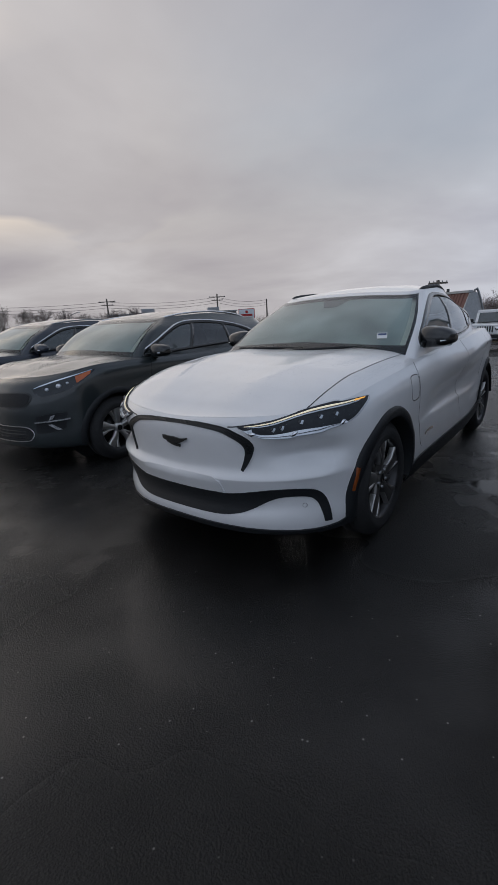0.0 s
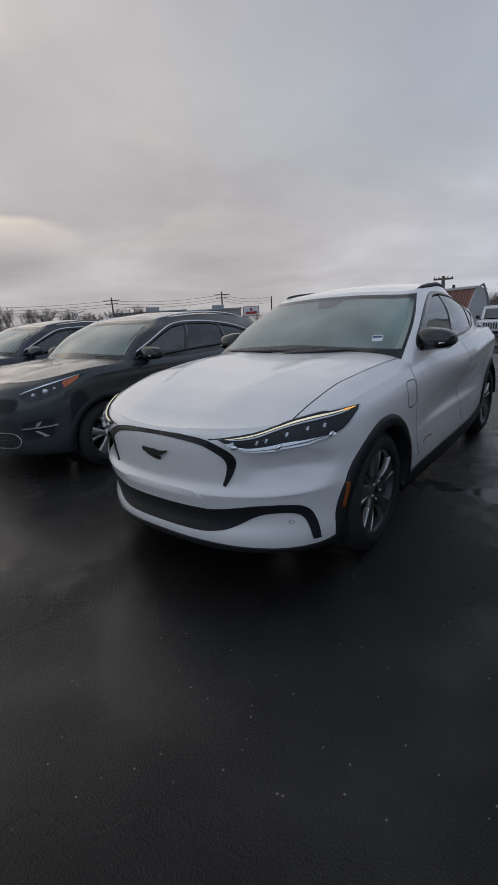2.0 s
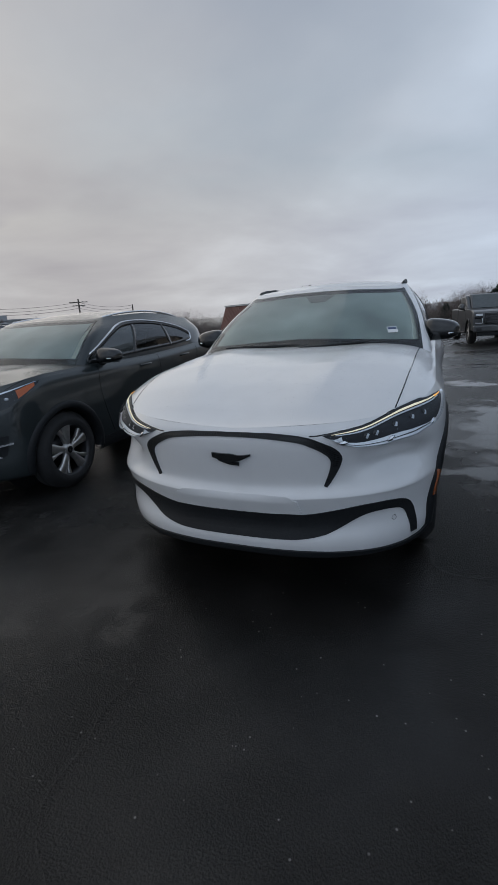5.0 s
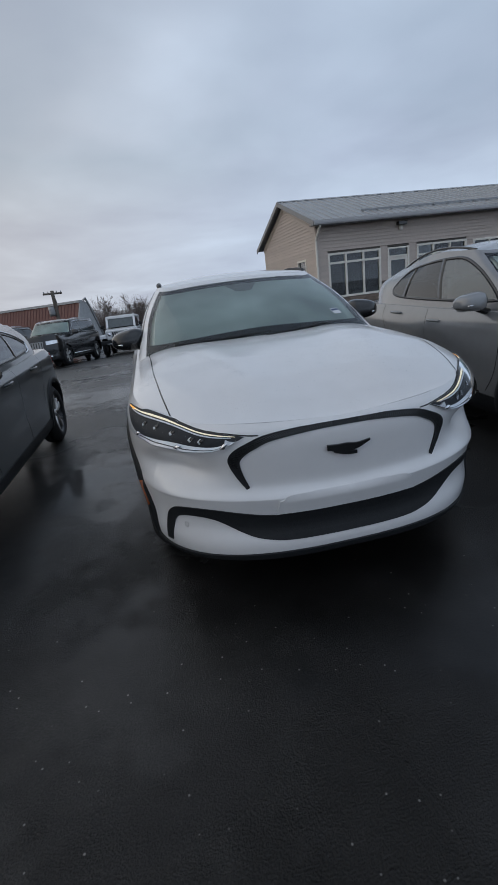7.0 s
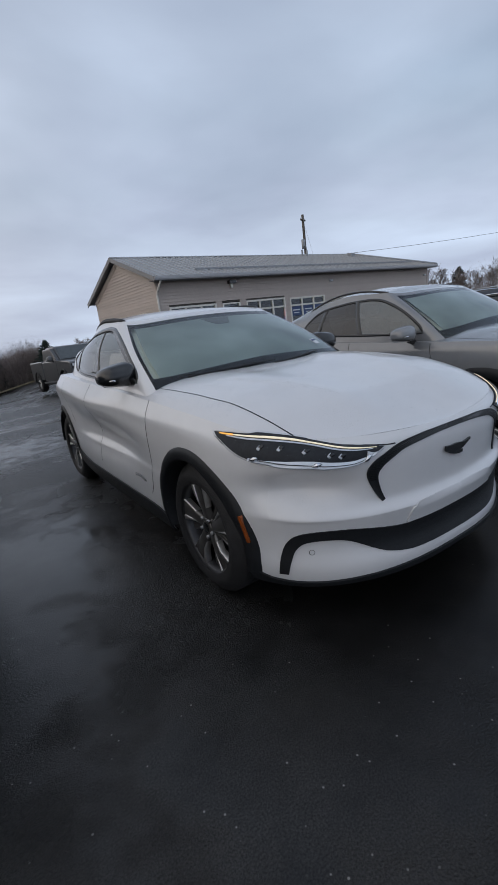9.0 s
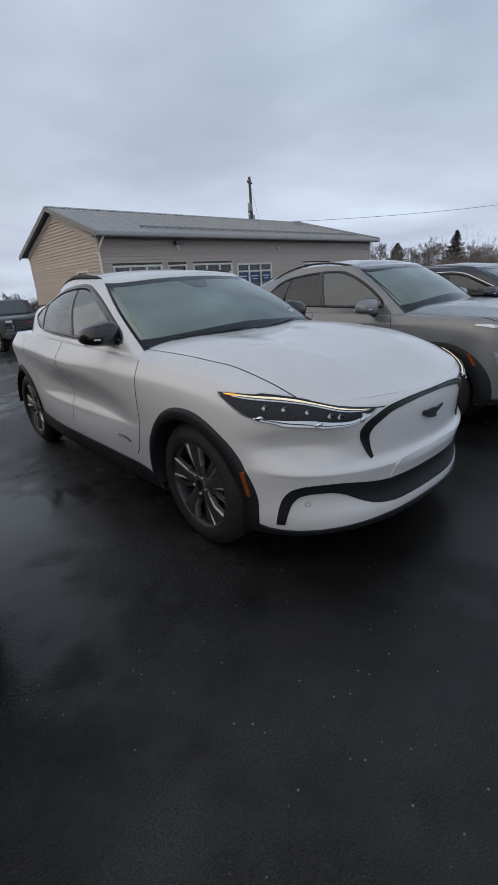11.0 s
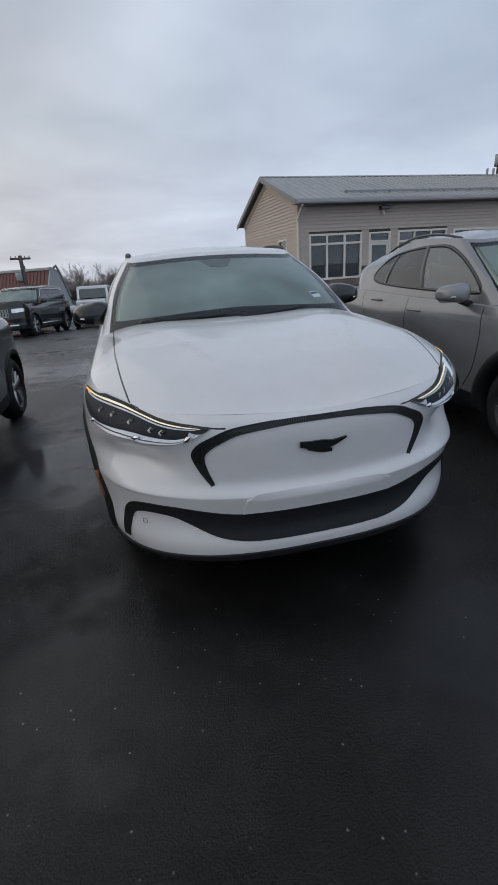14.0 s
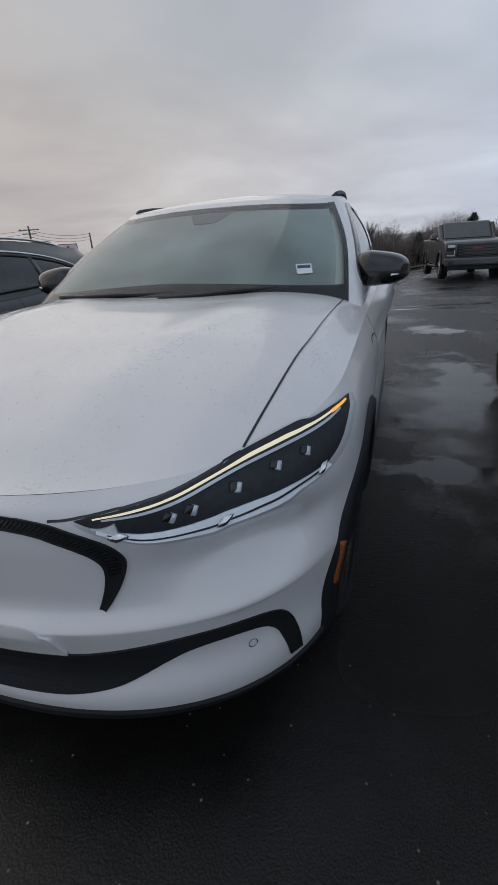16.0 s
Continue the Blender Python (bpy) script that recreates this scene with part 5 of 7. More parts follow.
# ---- the other parked cars ----
def crossover_spec(fo, wb, ro, a, nose, belt, roof, n=2.3):
    """Level lines of an ordinary five-door crossover."""
    c, b, r = -0.10, wb + 0.05, wb + ro
    k = nose - 0.92
    B = [
        (-fo + 0.10, c, a - 0.09, b, r - 0.12, n, 3.0, (0.23, 0.22, 0.20, 0.20, 0.23, 0.32)),
        (-fo + 0.02, c, a - 0.03, b, r - 0.06, n, 3.0, (0.26, 0.25, 0.24, 0.25, 0.27, 0.36)),
        (-fo, c, a - 0.01, b, r - 0.02, n, 3.0, (0.34, 0.34, 0.34, 0.34, 0.36, 0.42)),
        (-fo + 0.01, c, a, b, r, n, 3.0, (0.46, 0.46, 0.47, 0.47, 0.49, 0.55), 0.0, 0.012),
        (-fo, c, a, b, r, n, 3.0, (0.58, 0.59, 0.60, 0.58, 0.62, 0.68), 0.0, 0.022),
        (-fo + 0.01, c, a, b, r - 0.02, n, 3.0, (0.70, 0.71, 0.73, 0.70, 0.76, 0.82), 0.0, 0.018),
        (-fo + 0.03, c, a - 0.005, b, r - 0.05, n, 3.0, (0.81 + k, 0.83 + k, 0.86, 0.83, 0.90, 0.94), 0.0, 0.004),
        (-fo + 0.06, c, a - 0.02, b, r - 0.08, n, 3.0, (0.88 + k, 0.91 + k, 0.95, 0.94, 0.99, 1.02)),
        (-fo + 0.12, c, a - 0.055, b, r - 0.11, n, 3.0, (nose, nose + 0.04, 1.0, belt, belt + 0.05, belt + 0.05)),
    ]
    H = dict(
        hood_y=(-fo + 0.12, -0.5, -0.2, 0.15, 0.5, 1.0), hood_z=(nose, nose + 0.075, nose + 0.115, nose + 0.145, nose + 0.155, nose + 0.155),
        crease=0.008, crease_x=0.35, cowl=0.36,
        rings=[
            (0.32, 0.60, a - 0.07, wb - 0.2, r - 0.22, 2.6, 2.6, (nose + 0.12, belt - 0.02, belt - 0.05, belt - 0.04, belt - 0.02, belt - 0.02)),
            (0.68, 0.92, a - 0.135, wb - 0.15, r - 0.26, 2.9, 2.9, ((nose + roof) / 2 + 0.04, 1.27, 1.28, 1.29, 1.29, 1.27)),
            (1.06, 1.25, a - 0.265, wb - 0.1, r - 0.40, 3.6, 3.2, (roof - 0.085, roof - 0.10, roof - 0.085, roof - 0.065, roof - 0.10, roof - 0.14)),
        ],
        roof_y=(1.06, 1.3, 1.6, 2.0, 2.5, r - 0.4), roof_z=(roof - 0.085, roof - 0.04, roof - 0.012, roof - 0.01, roof - 0.04, roof - 0.13),
        a_col=33, ws_rows=(1, 15), frit=(2, 1, 2), bare_lining=3,
        door=(0.42, 1.52, 2.35),
        dlo=((0.45, 1.018), (0.75, 1.027), (1.15, 1.042), (1.6, 1.055), (2.0, 1.066), (2.3, 1.088), (2.47, 1.122), (2.44, 1.172), (2.25, 1.245), (1.95, 1.305), (1.6, 1.343), (1.3, 1.350), (1.08, 1.325), (0.9, 1.262), (0.68, 1.162), (0.48, 1.066)),
        pillars=((1.17, 1.31), (1.94, 1.85)), chrome=(66, 149),
    )
    return B, H


def front_line(pts, fo, a, n=2.3):
    c = -0.10
    out = []
    for x, z in pts:
        u = min(abs(x) / a, 1.0)
        out.append((x, c - (fo + c) * (1 - u**n) ** (1 / n), z))
    return out


def door_handles(root, tree, spots, paint):
    for s in (1, -1):
        for y, z in spots:
            hit = tree.ray_cast(Vector((s * 3, y, z)), Vector((-s, 0, 0)))[0]
            x = hit.x if hit else s * 0.9
            part("door_handle", tube([(x, y - 0.10, z), (x + s * 0.028, y - 0.06, z + 0.006), (x + s * 0.03, y + 0.04, z + 0.008), (x, y + 0.10, z + 0.004)], 0.012, 14, 8), paint, root)


def side_seams(root, tree, lines):
    for s in (1, -1):
        for ln in lines:
            part("shut_line", seam(tree, [(s * x, y, z) for x, y, z in ln], 0.006), M_GLOSSB, root)


def rails(root, g, material, lift=0.035, k0=40, k1=128):
    for s in (1, -1):
        h = g["house"][-1]
        pts = []
        for k in np.linspace(k0, k1, 9).astype(int):
            t = (k - k0) / (k1 - k0)
            up = lift * min(1.0, 6 * t, 6 * (1 - t))
            pts.append((s * (h[k, 0] - 0.02), h[k, 1], h[k, 2] + up))
        part("roof_rail", tube(pts, 0.011, 50, 8), material, root)


def dark_hatch(m, paint, label, front=True):
    """Dark crossover with a closed grille, chrome window line and silver rails."""
    root = thing("parked_crossover", label, "car", m, "row of parked cars")
    fo, wb, ro, a = 0.84, 2.70, 0.80, 0.905
    B, H = crossover_spec(fo, wb, ro, a, 0.90, 0.99, 1.50)
    H["rings"][2] = H["rings"][2][:7] + ((1.415, 1.405, 1.42, 1.44, 1.37, 1.26),)
    H["rings"][1] = H["rings"][1][:7] + ((1.24, 1.24, 1.25, 1.26, 1.21, 1.17),)
    H["roof_z"] = (1.415, 1.46, 1.49, 1.485, 1.44, 1.34)
    H["rings"] = [(q[0] - 0.20, q[1] - 0.20, q[2], q[3] - 0.10, q[4] - 0.06) + q[5:] for q in H["rings"]]
    H["roof_y"], H["cowl"], H["tail_top"] = tuple(y - 0.20 for y in H["roof_y"]), 0.16, 0.08
    tree, low, g = body_car(root, paint, B, H, ((0.0, 0.33, 0.375), (wb, 0.33, 0.375)), trim_chrome=True)
    L = lambda pts: front_line(pts, fo, a)
    mir = lambda ln: [(-x, y, z) for x, y, z in ln[::-1]] + list(ln)
    if front:
        top, bot = L([(0.05, 0.775), (0.34, 0.785), (0.50, 0.785), (0.55, 0.76)]), L([(0.05, 0.65), (0.34, 0.655), (0.47, 0.66), (0.53, 0.70)])
        part("grille_panel", skin(low, mir(top), mir(bot), 60, 6, 0.005, 0.014), M_PLAST, root, "dark textured closed grille panel")
        rim = L([(0.03, 0.783), (0.34, 0.793), (0.51, 0.793), (0.56, 0.76), (0.54, 0.70), (0.47, 0.650), (0.34, 0.645), (0.03, 0.642)])
        for s in (1, -1):
            part("grille_rim", seam(low, [(s * x, y, z) for x, y, z in rim], 0.008, 0.008, 60), M_DKALLOY, root, "thin bright rim round the grille")
        top, bot = L([(0.05, 0.455), (0.30, 0.455), (0.47, 0.45), (0.53, 0.41)]), L([(0.05, 0.325), (0.30, 0.325), (0.45, 0.33), (0.52, 0.36)])
        part("lower_grille", skin(low, mir(top), mir(bot), 60, 6, 0.004, 0.014, -0.002), M_PLAST, root, "black lower grille")
        ln = [(x, y - 0.012, z) for x, y, z in mir(L([(0.05, 0.463), (0.30, 0.463), (0.48, 0.457), (0.545, 0.41), (0.525, 0.35), (0.45, 0.322), (0.05, 0.318)]))]
        part("lower_grille_rim", seam(low, ln, 0.010, 0.008, 90), M_CHROME, root)
        for zz in (0.36, 0.39, 0.42):
            part("grille_bar", seam(low, L([(-0.46, zz), (-0.2, zz), (0.2, zz), (0.46, zz)]), 0.008, 0.006, 40), M_GLOSSB, root)
        part("badge", skin(low, L([(-0.06, 0.862), (0.0, 0.868), (0.06, 0.862)]), L([(-0.06, 0.838), (0.0, 0.832), (0.06, 0.838)]), 14, 3, 0.01, 0.01), M_CHROME, root, "small chrome oval badge")
    for s in (1, -1):
        S = lambda pts: [(s * x, y, z) for x, y, z in pts]
        if front:
            top = S(L([(0.58, 0.825), (0.64, 0.855)]) + [(0.72, -0.56, 0.885), (0.83, -0.40, 0.93), (0.885, -0.20, 0.965)])
            bot = S(L([(0.60, 0.78), (0.66, 0.752)]) + [(0.73, -0.56, 0.765), (0.83, -0.42, 0.82), (0.89, -0.22, 0.945)])
            lamp = part("headlight", skin(low, top, bot, 40, 6, 0.006, 0.014), M_GLOSSB, root, "dark headlight with amber corner")
            ta, ba = smooth_line(top, 40), smooth_line(bot, 40)
            mx = lambda t, k0, k1: [ta[k] + (ba[k] - ta[k]) * t for k in range(k0, k1, 2)]
            part("lamp_brow", skin(low, mx(0.02, 1, 39), mx(0.12, 1, 39), 30, 2, 0.013, 0.006), M_CHROME, lamp)
            part("turn_light", skin(low, mx(0.2, 26, 37), mx(0.85, 26, 37), 14, 3, 0.012, 0.006), M_ORANGE, lamp, "orange turn signal lens")
            for k, rr in ((9, 0.018), (16, 0.026), (21, 0.015)):
                q = ta[k] + (ba[k] - ta[k]) * 0.5
                p, nrm, _, _ = low.find_nearest(Vector(q))
                part("lens_module", blob(p.x + nrm.x * 0.008, p.y + nrm.y * 0.008, p.z, rr, rr, rr * 0.9, 2.2, 14, 8), M_SILVER, lamp)
            part("lamp_cover", skin(low, top, bot, 30, 4, 0.022, 0.003), M_LENS, lamp)
            pk_t, pk_b = S(L([(0.58, 0.56), (0.70, 0.585), (0.80, 0.59)])), S(L([(0.56, 0.40), (0.66, 0.40), (0.78, 0.44)]))
            fog = part("fog_pocket", skin(low, pk_t, pk_b, 24, 5, 0.003, 0.01), M_PLAST, root, "black fog lamp recess")
            part("fog_bar", skin(low, S(L([(0.57, 0.512), (0.68, 0.522), (0.81, 0.535)])), S(L([(0.57, 0.500), (0.68, 0.508), (0.81, 0.522)])), 20, 2, 0.02, 0.018), M_CHROME, fog, "thin chrome bar")
            part("fog_lamp", skin(low, S(L([(0.70, 0.565), (0.73, 0.575)])), S(L([(0.68, 0.525), (0.705, 0.53)])), 6, 3, 0.014, 0.01), M_CHROME, fog)
            part("fog_lamp", skin(low, S(L([(0.67, 0.485), (0.70, 0.485)])), S(L([(0.73, 0.425), (0.76, 0.43)])), 6, 3, 0.014, 0.01), M_CHROME, fog)
        for cy in (0.0, wb):
            tr = arch_trim(low, cy, 0.33, 0.365, 0.425, -10, 190, 0.89)
            part("arch_trim", tr if s > 0 else flipped(tr), M_PLAST if front else paint, root, "dark wheel-arch moulding")
            wheel_parts(root, s * 0.79, cy, 0.332, 0.222, 0.205, s, 5, "wide")
        part("sill_trim", skin(low, S([(0.9, 0.42, 0.33), (0.9, 1.3, 0.35), (0.9, 2.3, 0.37)]), S([(0.86, 0.42, 0.22), (0.86, 1.3, 0.22), (0.86, 2.3, 0.24)]), 40, 3, 0.008, 0.02), M_PLAST, root)
        part("rear_lamp", skin(low, S([(0.80, wb + 0.62, 1.0), (0.88, wb + 0.42, 1.0)]), S([(0.82, wb + 0.66, 0.86), (0.90, wb + 0.45, 0.88)]), 12, 4, 0.012, 0.016), M_REDL, root, "dark red tail lamp")
    side_seams(root, low, [[(0.79, -0.45, 0.93), (0.83, -0.15, 0.985), (0.82, 0.15, 1.02), (0.80, 0.40, 1.04)], [(0.86, 0.50, 0.98), (0.91, 0.47, 0.8), (0.91, 0.52, 0.55), (0.90, 0.58, 0.36)], [(0.86, 1.52, 1.0), (0.91, 1.52, 0.8), (0.90, 1.50, 0.36)], [(0.86, 2.42, 1.03), (0.90, 2.40, 0.9), (0.90, 2.26, 0.70), (0.9, 2.2, 0.5)]])
    door_handles(root, low, ((1.24, 0.905), (2.08, 0.925)), paint)
    rails(root, g, M_CHROME if front else M_STEEL, 0.022)
    mirror_pair(root, 0.965, 0.58, 1.06, 0.115, 0.08, 0.10, M_GLOSSB if front else paint, 0.0)
    for x0, x1 in ((-0.58, 0.05), (0.0, 0.60)):
        pts = []
        for t in np.linspace(0, 1, 5):
            xx = x0 + (x1 - x0) * t
            p, nrm, _, _ = tree.find_nearest(Vector((xx, 0.42 + 0.3 * xx * xx, 1.09)))
            pts.append(p + nrm * 0.012)
        part("wiper", tube(pts, 0.008, 16, 6), M_PLAST, root)
    if front:
        part("window_sticker", skin(tree, [(0.10, 0.62, 1.26), (0.24, 0.64, 1.26)], [(0.10, 0.5, 1.10), (0.24, 0.52, 1.10)], 6, 4, -0.01, 0.002), M_PAPER, root, "white paper sheet behind the windscreen")
    cabin(root, 1.25, 0.36, 0.60, 0.66, 1.0, 0.72, 2.8)
    return root


def grey_crossover(m):
    """Warm grey crossover with dark arches, slim lamps set low and low rails."""
    root = thing("parked_crossover", "warm grey crossover with black arches and rain-beaded bonnet", "car", m, "row of parked cars")
    fo, wb, ro, a = 0.80, 2.62, 0.74, 0.905
    B, H = crossover_spec(fo, wb, ro, a, 0.95, 1.04, 1.60, 2.6)
    H["rings"][2] = (1.06, 1.30, a - 0.25, wb - 0.20, wb + ro - 0.60, 3.6, 3.0, (1.50, 1.49, 1.515, 1.53, 1.425, 1.34))
    H["roof_z"] = (1.515, 1.56, 1.588, 1.585, 1.53, 1.38)
    H["tail_top"] = 0.10
    # cab set well forward
    H["rings"] = [(r[0] - 0.13, r[1] - 0.13, r[2], r[3] - 0.13, r[4] - 0.12) + r[5:] for r in H["rings"]]
    H["dlo"] = ((0.57, 1.095), (0.8, 1.095), (1.2, 1.105), (1.6, 1.12), (1.95, 1.14), (2.15, 1.163), (2.25, 1.195), (2.255, 1.235), (2.19, 1.305), (2.08, 1.385), (1.95, 1.428), (1.75, 1.452), (1.5, 1.468), (1.22, 1.464), (1.04, 1.418), (0.82, 1.315), (0.63, 1.18))
    H["pillars"], H["side_glass"] = ((1.33, 1.45), (2.0, 1.90)), M_KONAGL
    H["surround"] = 0.008
    H["roof_y"], H["cowl"] = tuple(y - 0.13 for y in H["roof_y"]), 0.23
    tree, low, g = body_car(root, M_KONA, B, H, ((0.0, 0.335, 0.385), (wb, 0.335, 0.385)))
    L = lambda pts: front_line(pts, fo, a, 2.6)
    mir = lambda ln: [(-x, y, z) for x, y, z in ln[::-1]] + list(ln)
    part("lower_grille", skin(low, mir(L([(0.05, 0.40), (0.5, 0.40)])), mir(L([(0.05, 0.30), (0.45, 0.30)])), 40, 3, 0.004, 0.012), M_PLAST, root)
    part("bumper_lip", skin(low, mir(L([(0.05, 0.285), (0.5, 0.285), (0.82, 0.30)])), mir(L([(0.05, 0.235), (0.5, 0.235), (0.80, 0.24)])), 60, 3, 0.02, 0.03), M_PLAST, root, "black bumper lip")
    for s in (1, -1):
        S = lambda pts: [(s * x, y, z) for x, y, z in pts]
        top, bot = S(L([(0.52, 0.90), (0.66, 0.92), (0.78, 0.935)]) + [(0.865, -0.34, 0.945)]), S(L([(0.53, 0.865), (0.66, 0.88), (0.78, 0.895)]) + [(0.87, -0.33, 0.935)])
        lamp = part("running_lamp", skin(low, top, bot, 30, 4, 0.008, 0.014), M_CHROME, root, "slim clear running lamp")
        part("lamp_cover", skin(low, top, bot, 20, 3, 0.016, 0.003), M_LENS, lamp)
        low_l = part("headlight", skin(low, S(L([(0.64, 0.72), (0.74, 0.722), (0.825, 0.715)])), S(L([(0.64, 0.615), (0.74, 0.61), (0.81, 0.612)])), 20, 5, 0.008, 0.014), M_CHROME, root, "square clear headlight low in the bumper")
        part("lamp_cover", skin(low, S(L([(0.64, 0.72), (0.74, 0.722), (0.825, 0.715)])), S(L([(0.64, 0.615), (0.74, 0.61), (0.81, 0.612)])), 12, 4, 0.02, 0.003), M_LENS, low_l)
        part("bumper_pocket", skin(low, S(L([(0.62, 0.55), (0.80, 0.55)])), S(L([(0.64, 0.42), (0.80, 0.42)])), 16, 4, 0.004, 0.01, 0.01), M_KONA, root)
        part("side_marker", skin(low, S([(0.905, -0.30, 0.70), (0.905, -0.36, 0.60)]), S([(0.90, -0.325, 0.70), (0.90, -0.385, 0.60)]), 10, 2, 0.022, 0.02), M_AMBER, root, "amber side marker")
        for cy, ex in ((0.0, 0.05), (wb, 0.0)):
            tr = arch_trim(low, cy, 0.335, 0.372, 0.455, -12, 192, 0.89, ex)
            part("arch_trim", tr if s > 0 else flipped(tr), M_PLAST, root, "matt black wheel-arch cladding")
            wheel_parts(root, s * 0.79, cy, 0.335, 0.225, 0.205, s, 5, "wide" if cy == 0 else "twin")
        part("sill_trim", skin(low, S([(0.9, 0.42, 0.36), (0.9, 1.3, 0.40), (0.9, 2.2, 0.44)]), S([(0.86, 0.42, 0.21), (0.86, 1.3, 0.21), (0.86, 2.2, 0.23)]), 40, 3, 0.008, 0.02), M_PLAST, root)
        part("sill_strip", seam(low, S([(0.9, 0.62, 0.385), (0.9, 1.3, 0.405), (0.9, 2.0, 0.42)]), 0.018, 0.014, 40), M_CHROME, root, "thin bright strip above the sill")
        part("rear_lamp", skin(low, S([(0.78, wb + 0.56, 1.02), (0.865, wb + 0.36, 1.01)]), S([(0.79, wb + 0.60, 0.95), (0.885, wb + 0.38, 0.94)]), 12, 4, 0.012, 0.016), M_REDL, root, "red tail lamp")
    side_seams(root, low, [[(0.78, -0.50, 0.96), (0.82, -0.20, 1.03), (0.81, 0.10, 1.07), (0.79, 0.30, 1.09)], [(0.86, 0.47, 1.0), (0.91, 0.44, 0.8), (0.91, 0.48, 0.55), (0.90, 0.56, 0.40)], [(0.86, 1.46, 1.04), (0.91, 1.46, 0.8), (0.90, 1.44, 0.42)], [(0.86, 2.30, 1.08), (0.90, 2.30, 0.95), (0.90, 2.18, 0.75), (0.9, 2.10, 0.55)]])
    door_handles(root, low, ((1.33, 0.932), (2.02, 0.995)), M_KONA)
    rails(root, g, M_GLOSSB, 0.03)
    mirror_pair(root, 1.0, 0.66, 1.10, 0.12, 0.082, 0.10, M_KONA, 0.0, lower=M_GLOSSB)
    for x0, x1 in ((-0.58, 0.05), (0.0, 0.60)):
        pts = []
        for t in np.linspace(0, 1, 5):
            xx = x0 + (x1 - x0) * t
            p, nrm, _, _ = tree.find_nearest(Vector((xx, 0.42 + 0.3 * xx * xx, 1.12)))
            pts.append(p + nrm * 0.012)
        part("wiper", tube(pts, 0.008, 16, 6), M_PLAST, root)
    cabin(root, 1.25, 0.36, 0.62, 0.66, 1.03, 0.72, 2.7)
    return root


def big_suv(m, label):
    """Long black utility wagon with an upright nose and a big grille."""
    root = thing("parked_suv", label, "car", m, "cars at the back of the lot")
    fo, wb, ro, a = 0.92, 3.12, 1.15, 1.0
    B, H = crossover_spec(fo, wb, ro, a, 1.10, 1.20, 1.90, 3.0)
    B = [(r[0], r[1], r[2], r[3], r[4], 3.0, 3.6, tuple(z * 1.16 for z in r[7][:6]) if i < len(B) - 1 else (1.10, 1.13, 1.18, 1.22, 1.24, 1.24)) for i, r in enumerate(B)]
    H["rings"] = [(0.42, 1.0, 0.93, 3.0, 4.05, 2.8, 3.4, (1.22, 1.2, 1.2, 1.22, 1.22, 1.22)), (0.72, 1.2, 0.88, 3.0, 4.0, 3.0, 3.6, (1.52, 1.5, 1.5, 1.52, 1.52, 1.52)), (1.08, 1.4, 0.76, 3.0, 3.92, 3.6, 4.0, (1.80, 1.79, 1.81, 1.84, 1.83, 1.81))]
    H["dlo"] = ((0.80, 1.27), (1.5, 1.27), (2.3, 1.27), (3.1, 1.275), (3.55, 1.30), (3.62, 1.45), (3.55, 1.66), (3.1, 1.73), (2.3, 1.745), (1.6, 1.735), (1.3, 1.70), (1.05, 1.50))
    H["pillars"] = ((1.75, 1.85), (2.75, 2.75))
    H["roof_y"], H["roof_z"] = (1.08, 1.5, 2.4, 3.9), (1.80, 1.88, 1.90, 1.83)
    H["hood_y"], H["hood_z"] = (-0.80, -0.5, 0.0, 0.5, 1.0), (1.10, 1.17, 1.21, 1.23, 1.23)
    tree, low, g = body_car(root, M_BLACKP, B, H, ((0.0, 0.40, 0.44), (wb, 0.40, 0.44)), trim_chrome=True)
    L = lambda pts: front_line(pts, fo, a, 3.0)
    mir = lambda ln: [(-x, y, z) for x, y, z in ln[::-1]] + list(ln)
    part("grille", skin(low, mir(L([(0.03, 1.03), (0.46, 1.03)])), mir(L([(0.03, 0.74), (0.44, 0.74)])), 30, 6, 0.012, 0.02), M_STEEL, root, "wide bright mesh grille")
    for k in range(9):
        x = -0.4 + 0.1 * k
        part("grille_bar", seam(low, L([(x, 1.01), (x, 0.76)]), 0.03, 0.018, 6), M_GLOSSB, root)
    part("plate_bar", skin(low, L([(-0.26, 0.71), (0.26, 0.71)]), L([(-0.26, 0.64), (0.26, 0.64)]), 12, 2, 0.02, 0.02), M_PAPER, root, "plain white front plate")
    part("lower_bar", skin(low, mir(L([(0.03, 0.46), (0.7, 0.47)])), mir(L([(0.03, 0.42), (0.7, 0.43)])), 40, 2, 0.02, 0.02), M_CHROME, root)
    for s in (1, -1):
        S = lambda pts: [(s * x, y, z) for x, y, z in pts]
        part("headlight", skin(low, S(L([(0.56, 1.03), (0.75, 1.04), (0.93, 1.04)])), S(L([(0.56, 0.89), (0.75, 0.90), (0.93, 0.93)])), 24, 4, 0.01, 0.02), M_CHROME, root, "clear headlight")
        for cy in (0.0, wb):
            wheel_parts(root, s * 0.86, cy, 0.40, 0.28, 0.26, s, 6, "twin")
        part("step_bar", tube([(s * 1.0, 0.55, 0.42), (s * 1.02, 1.5, 0.42), (s * 1.0, wb - 0.55, 0.42)], 0.035, 20, 8), M_CHROME, root, "chrome running board")
        part("door_strip", seam(low, S([(1.0, 0.6, 0.62), (1.0, 2.4, 0.64)]), 0.03, 0.008, 20), M_CHROME, root)
    rails(root, g, M_CHROME, 0.05)
    mirror_pair(root, 1.12, 0.75, 1.27, 0.13, 0.11, 0.10, M_BLACKP)
    cabin(root, 1.35, 0.42, 0.85, 0.75, 1.2, 0.82, 3.6)
    return root


def at(x, y, yaw=0.0, dz=0.0):
    return pose(x, y, ground_z(x, y) + dz, 0, 0, yaw)


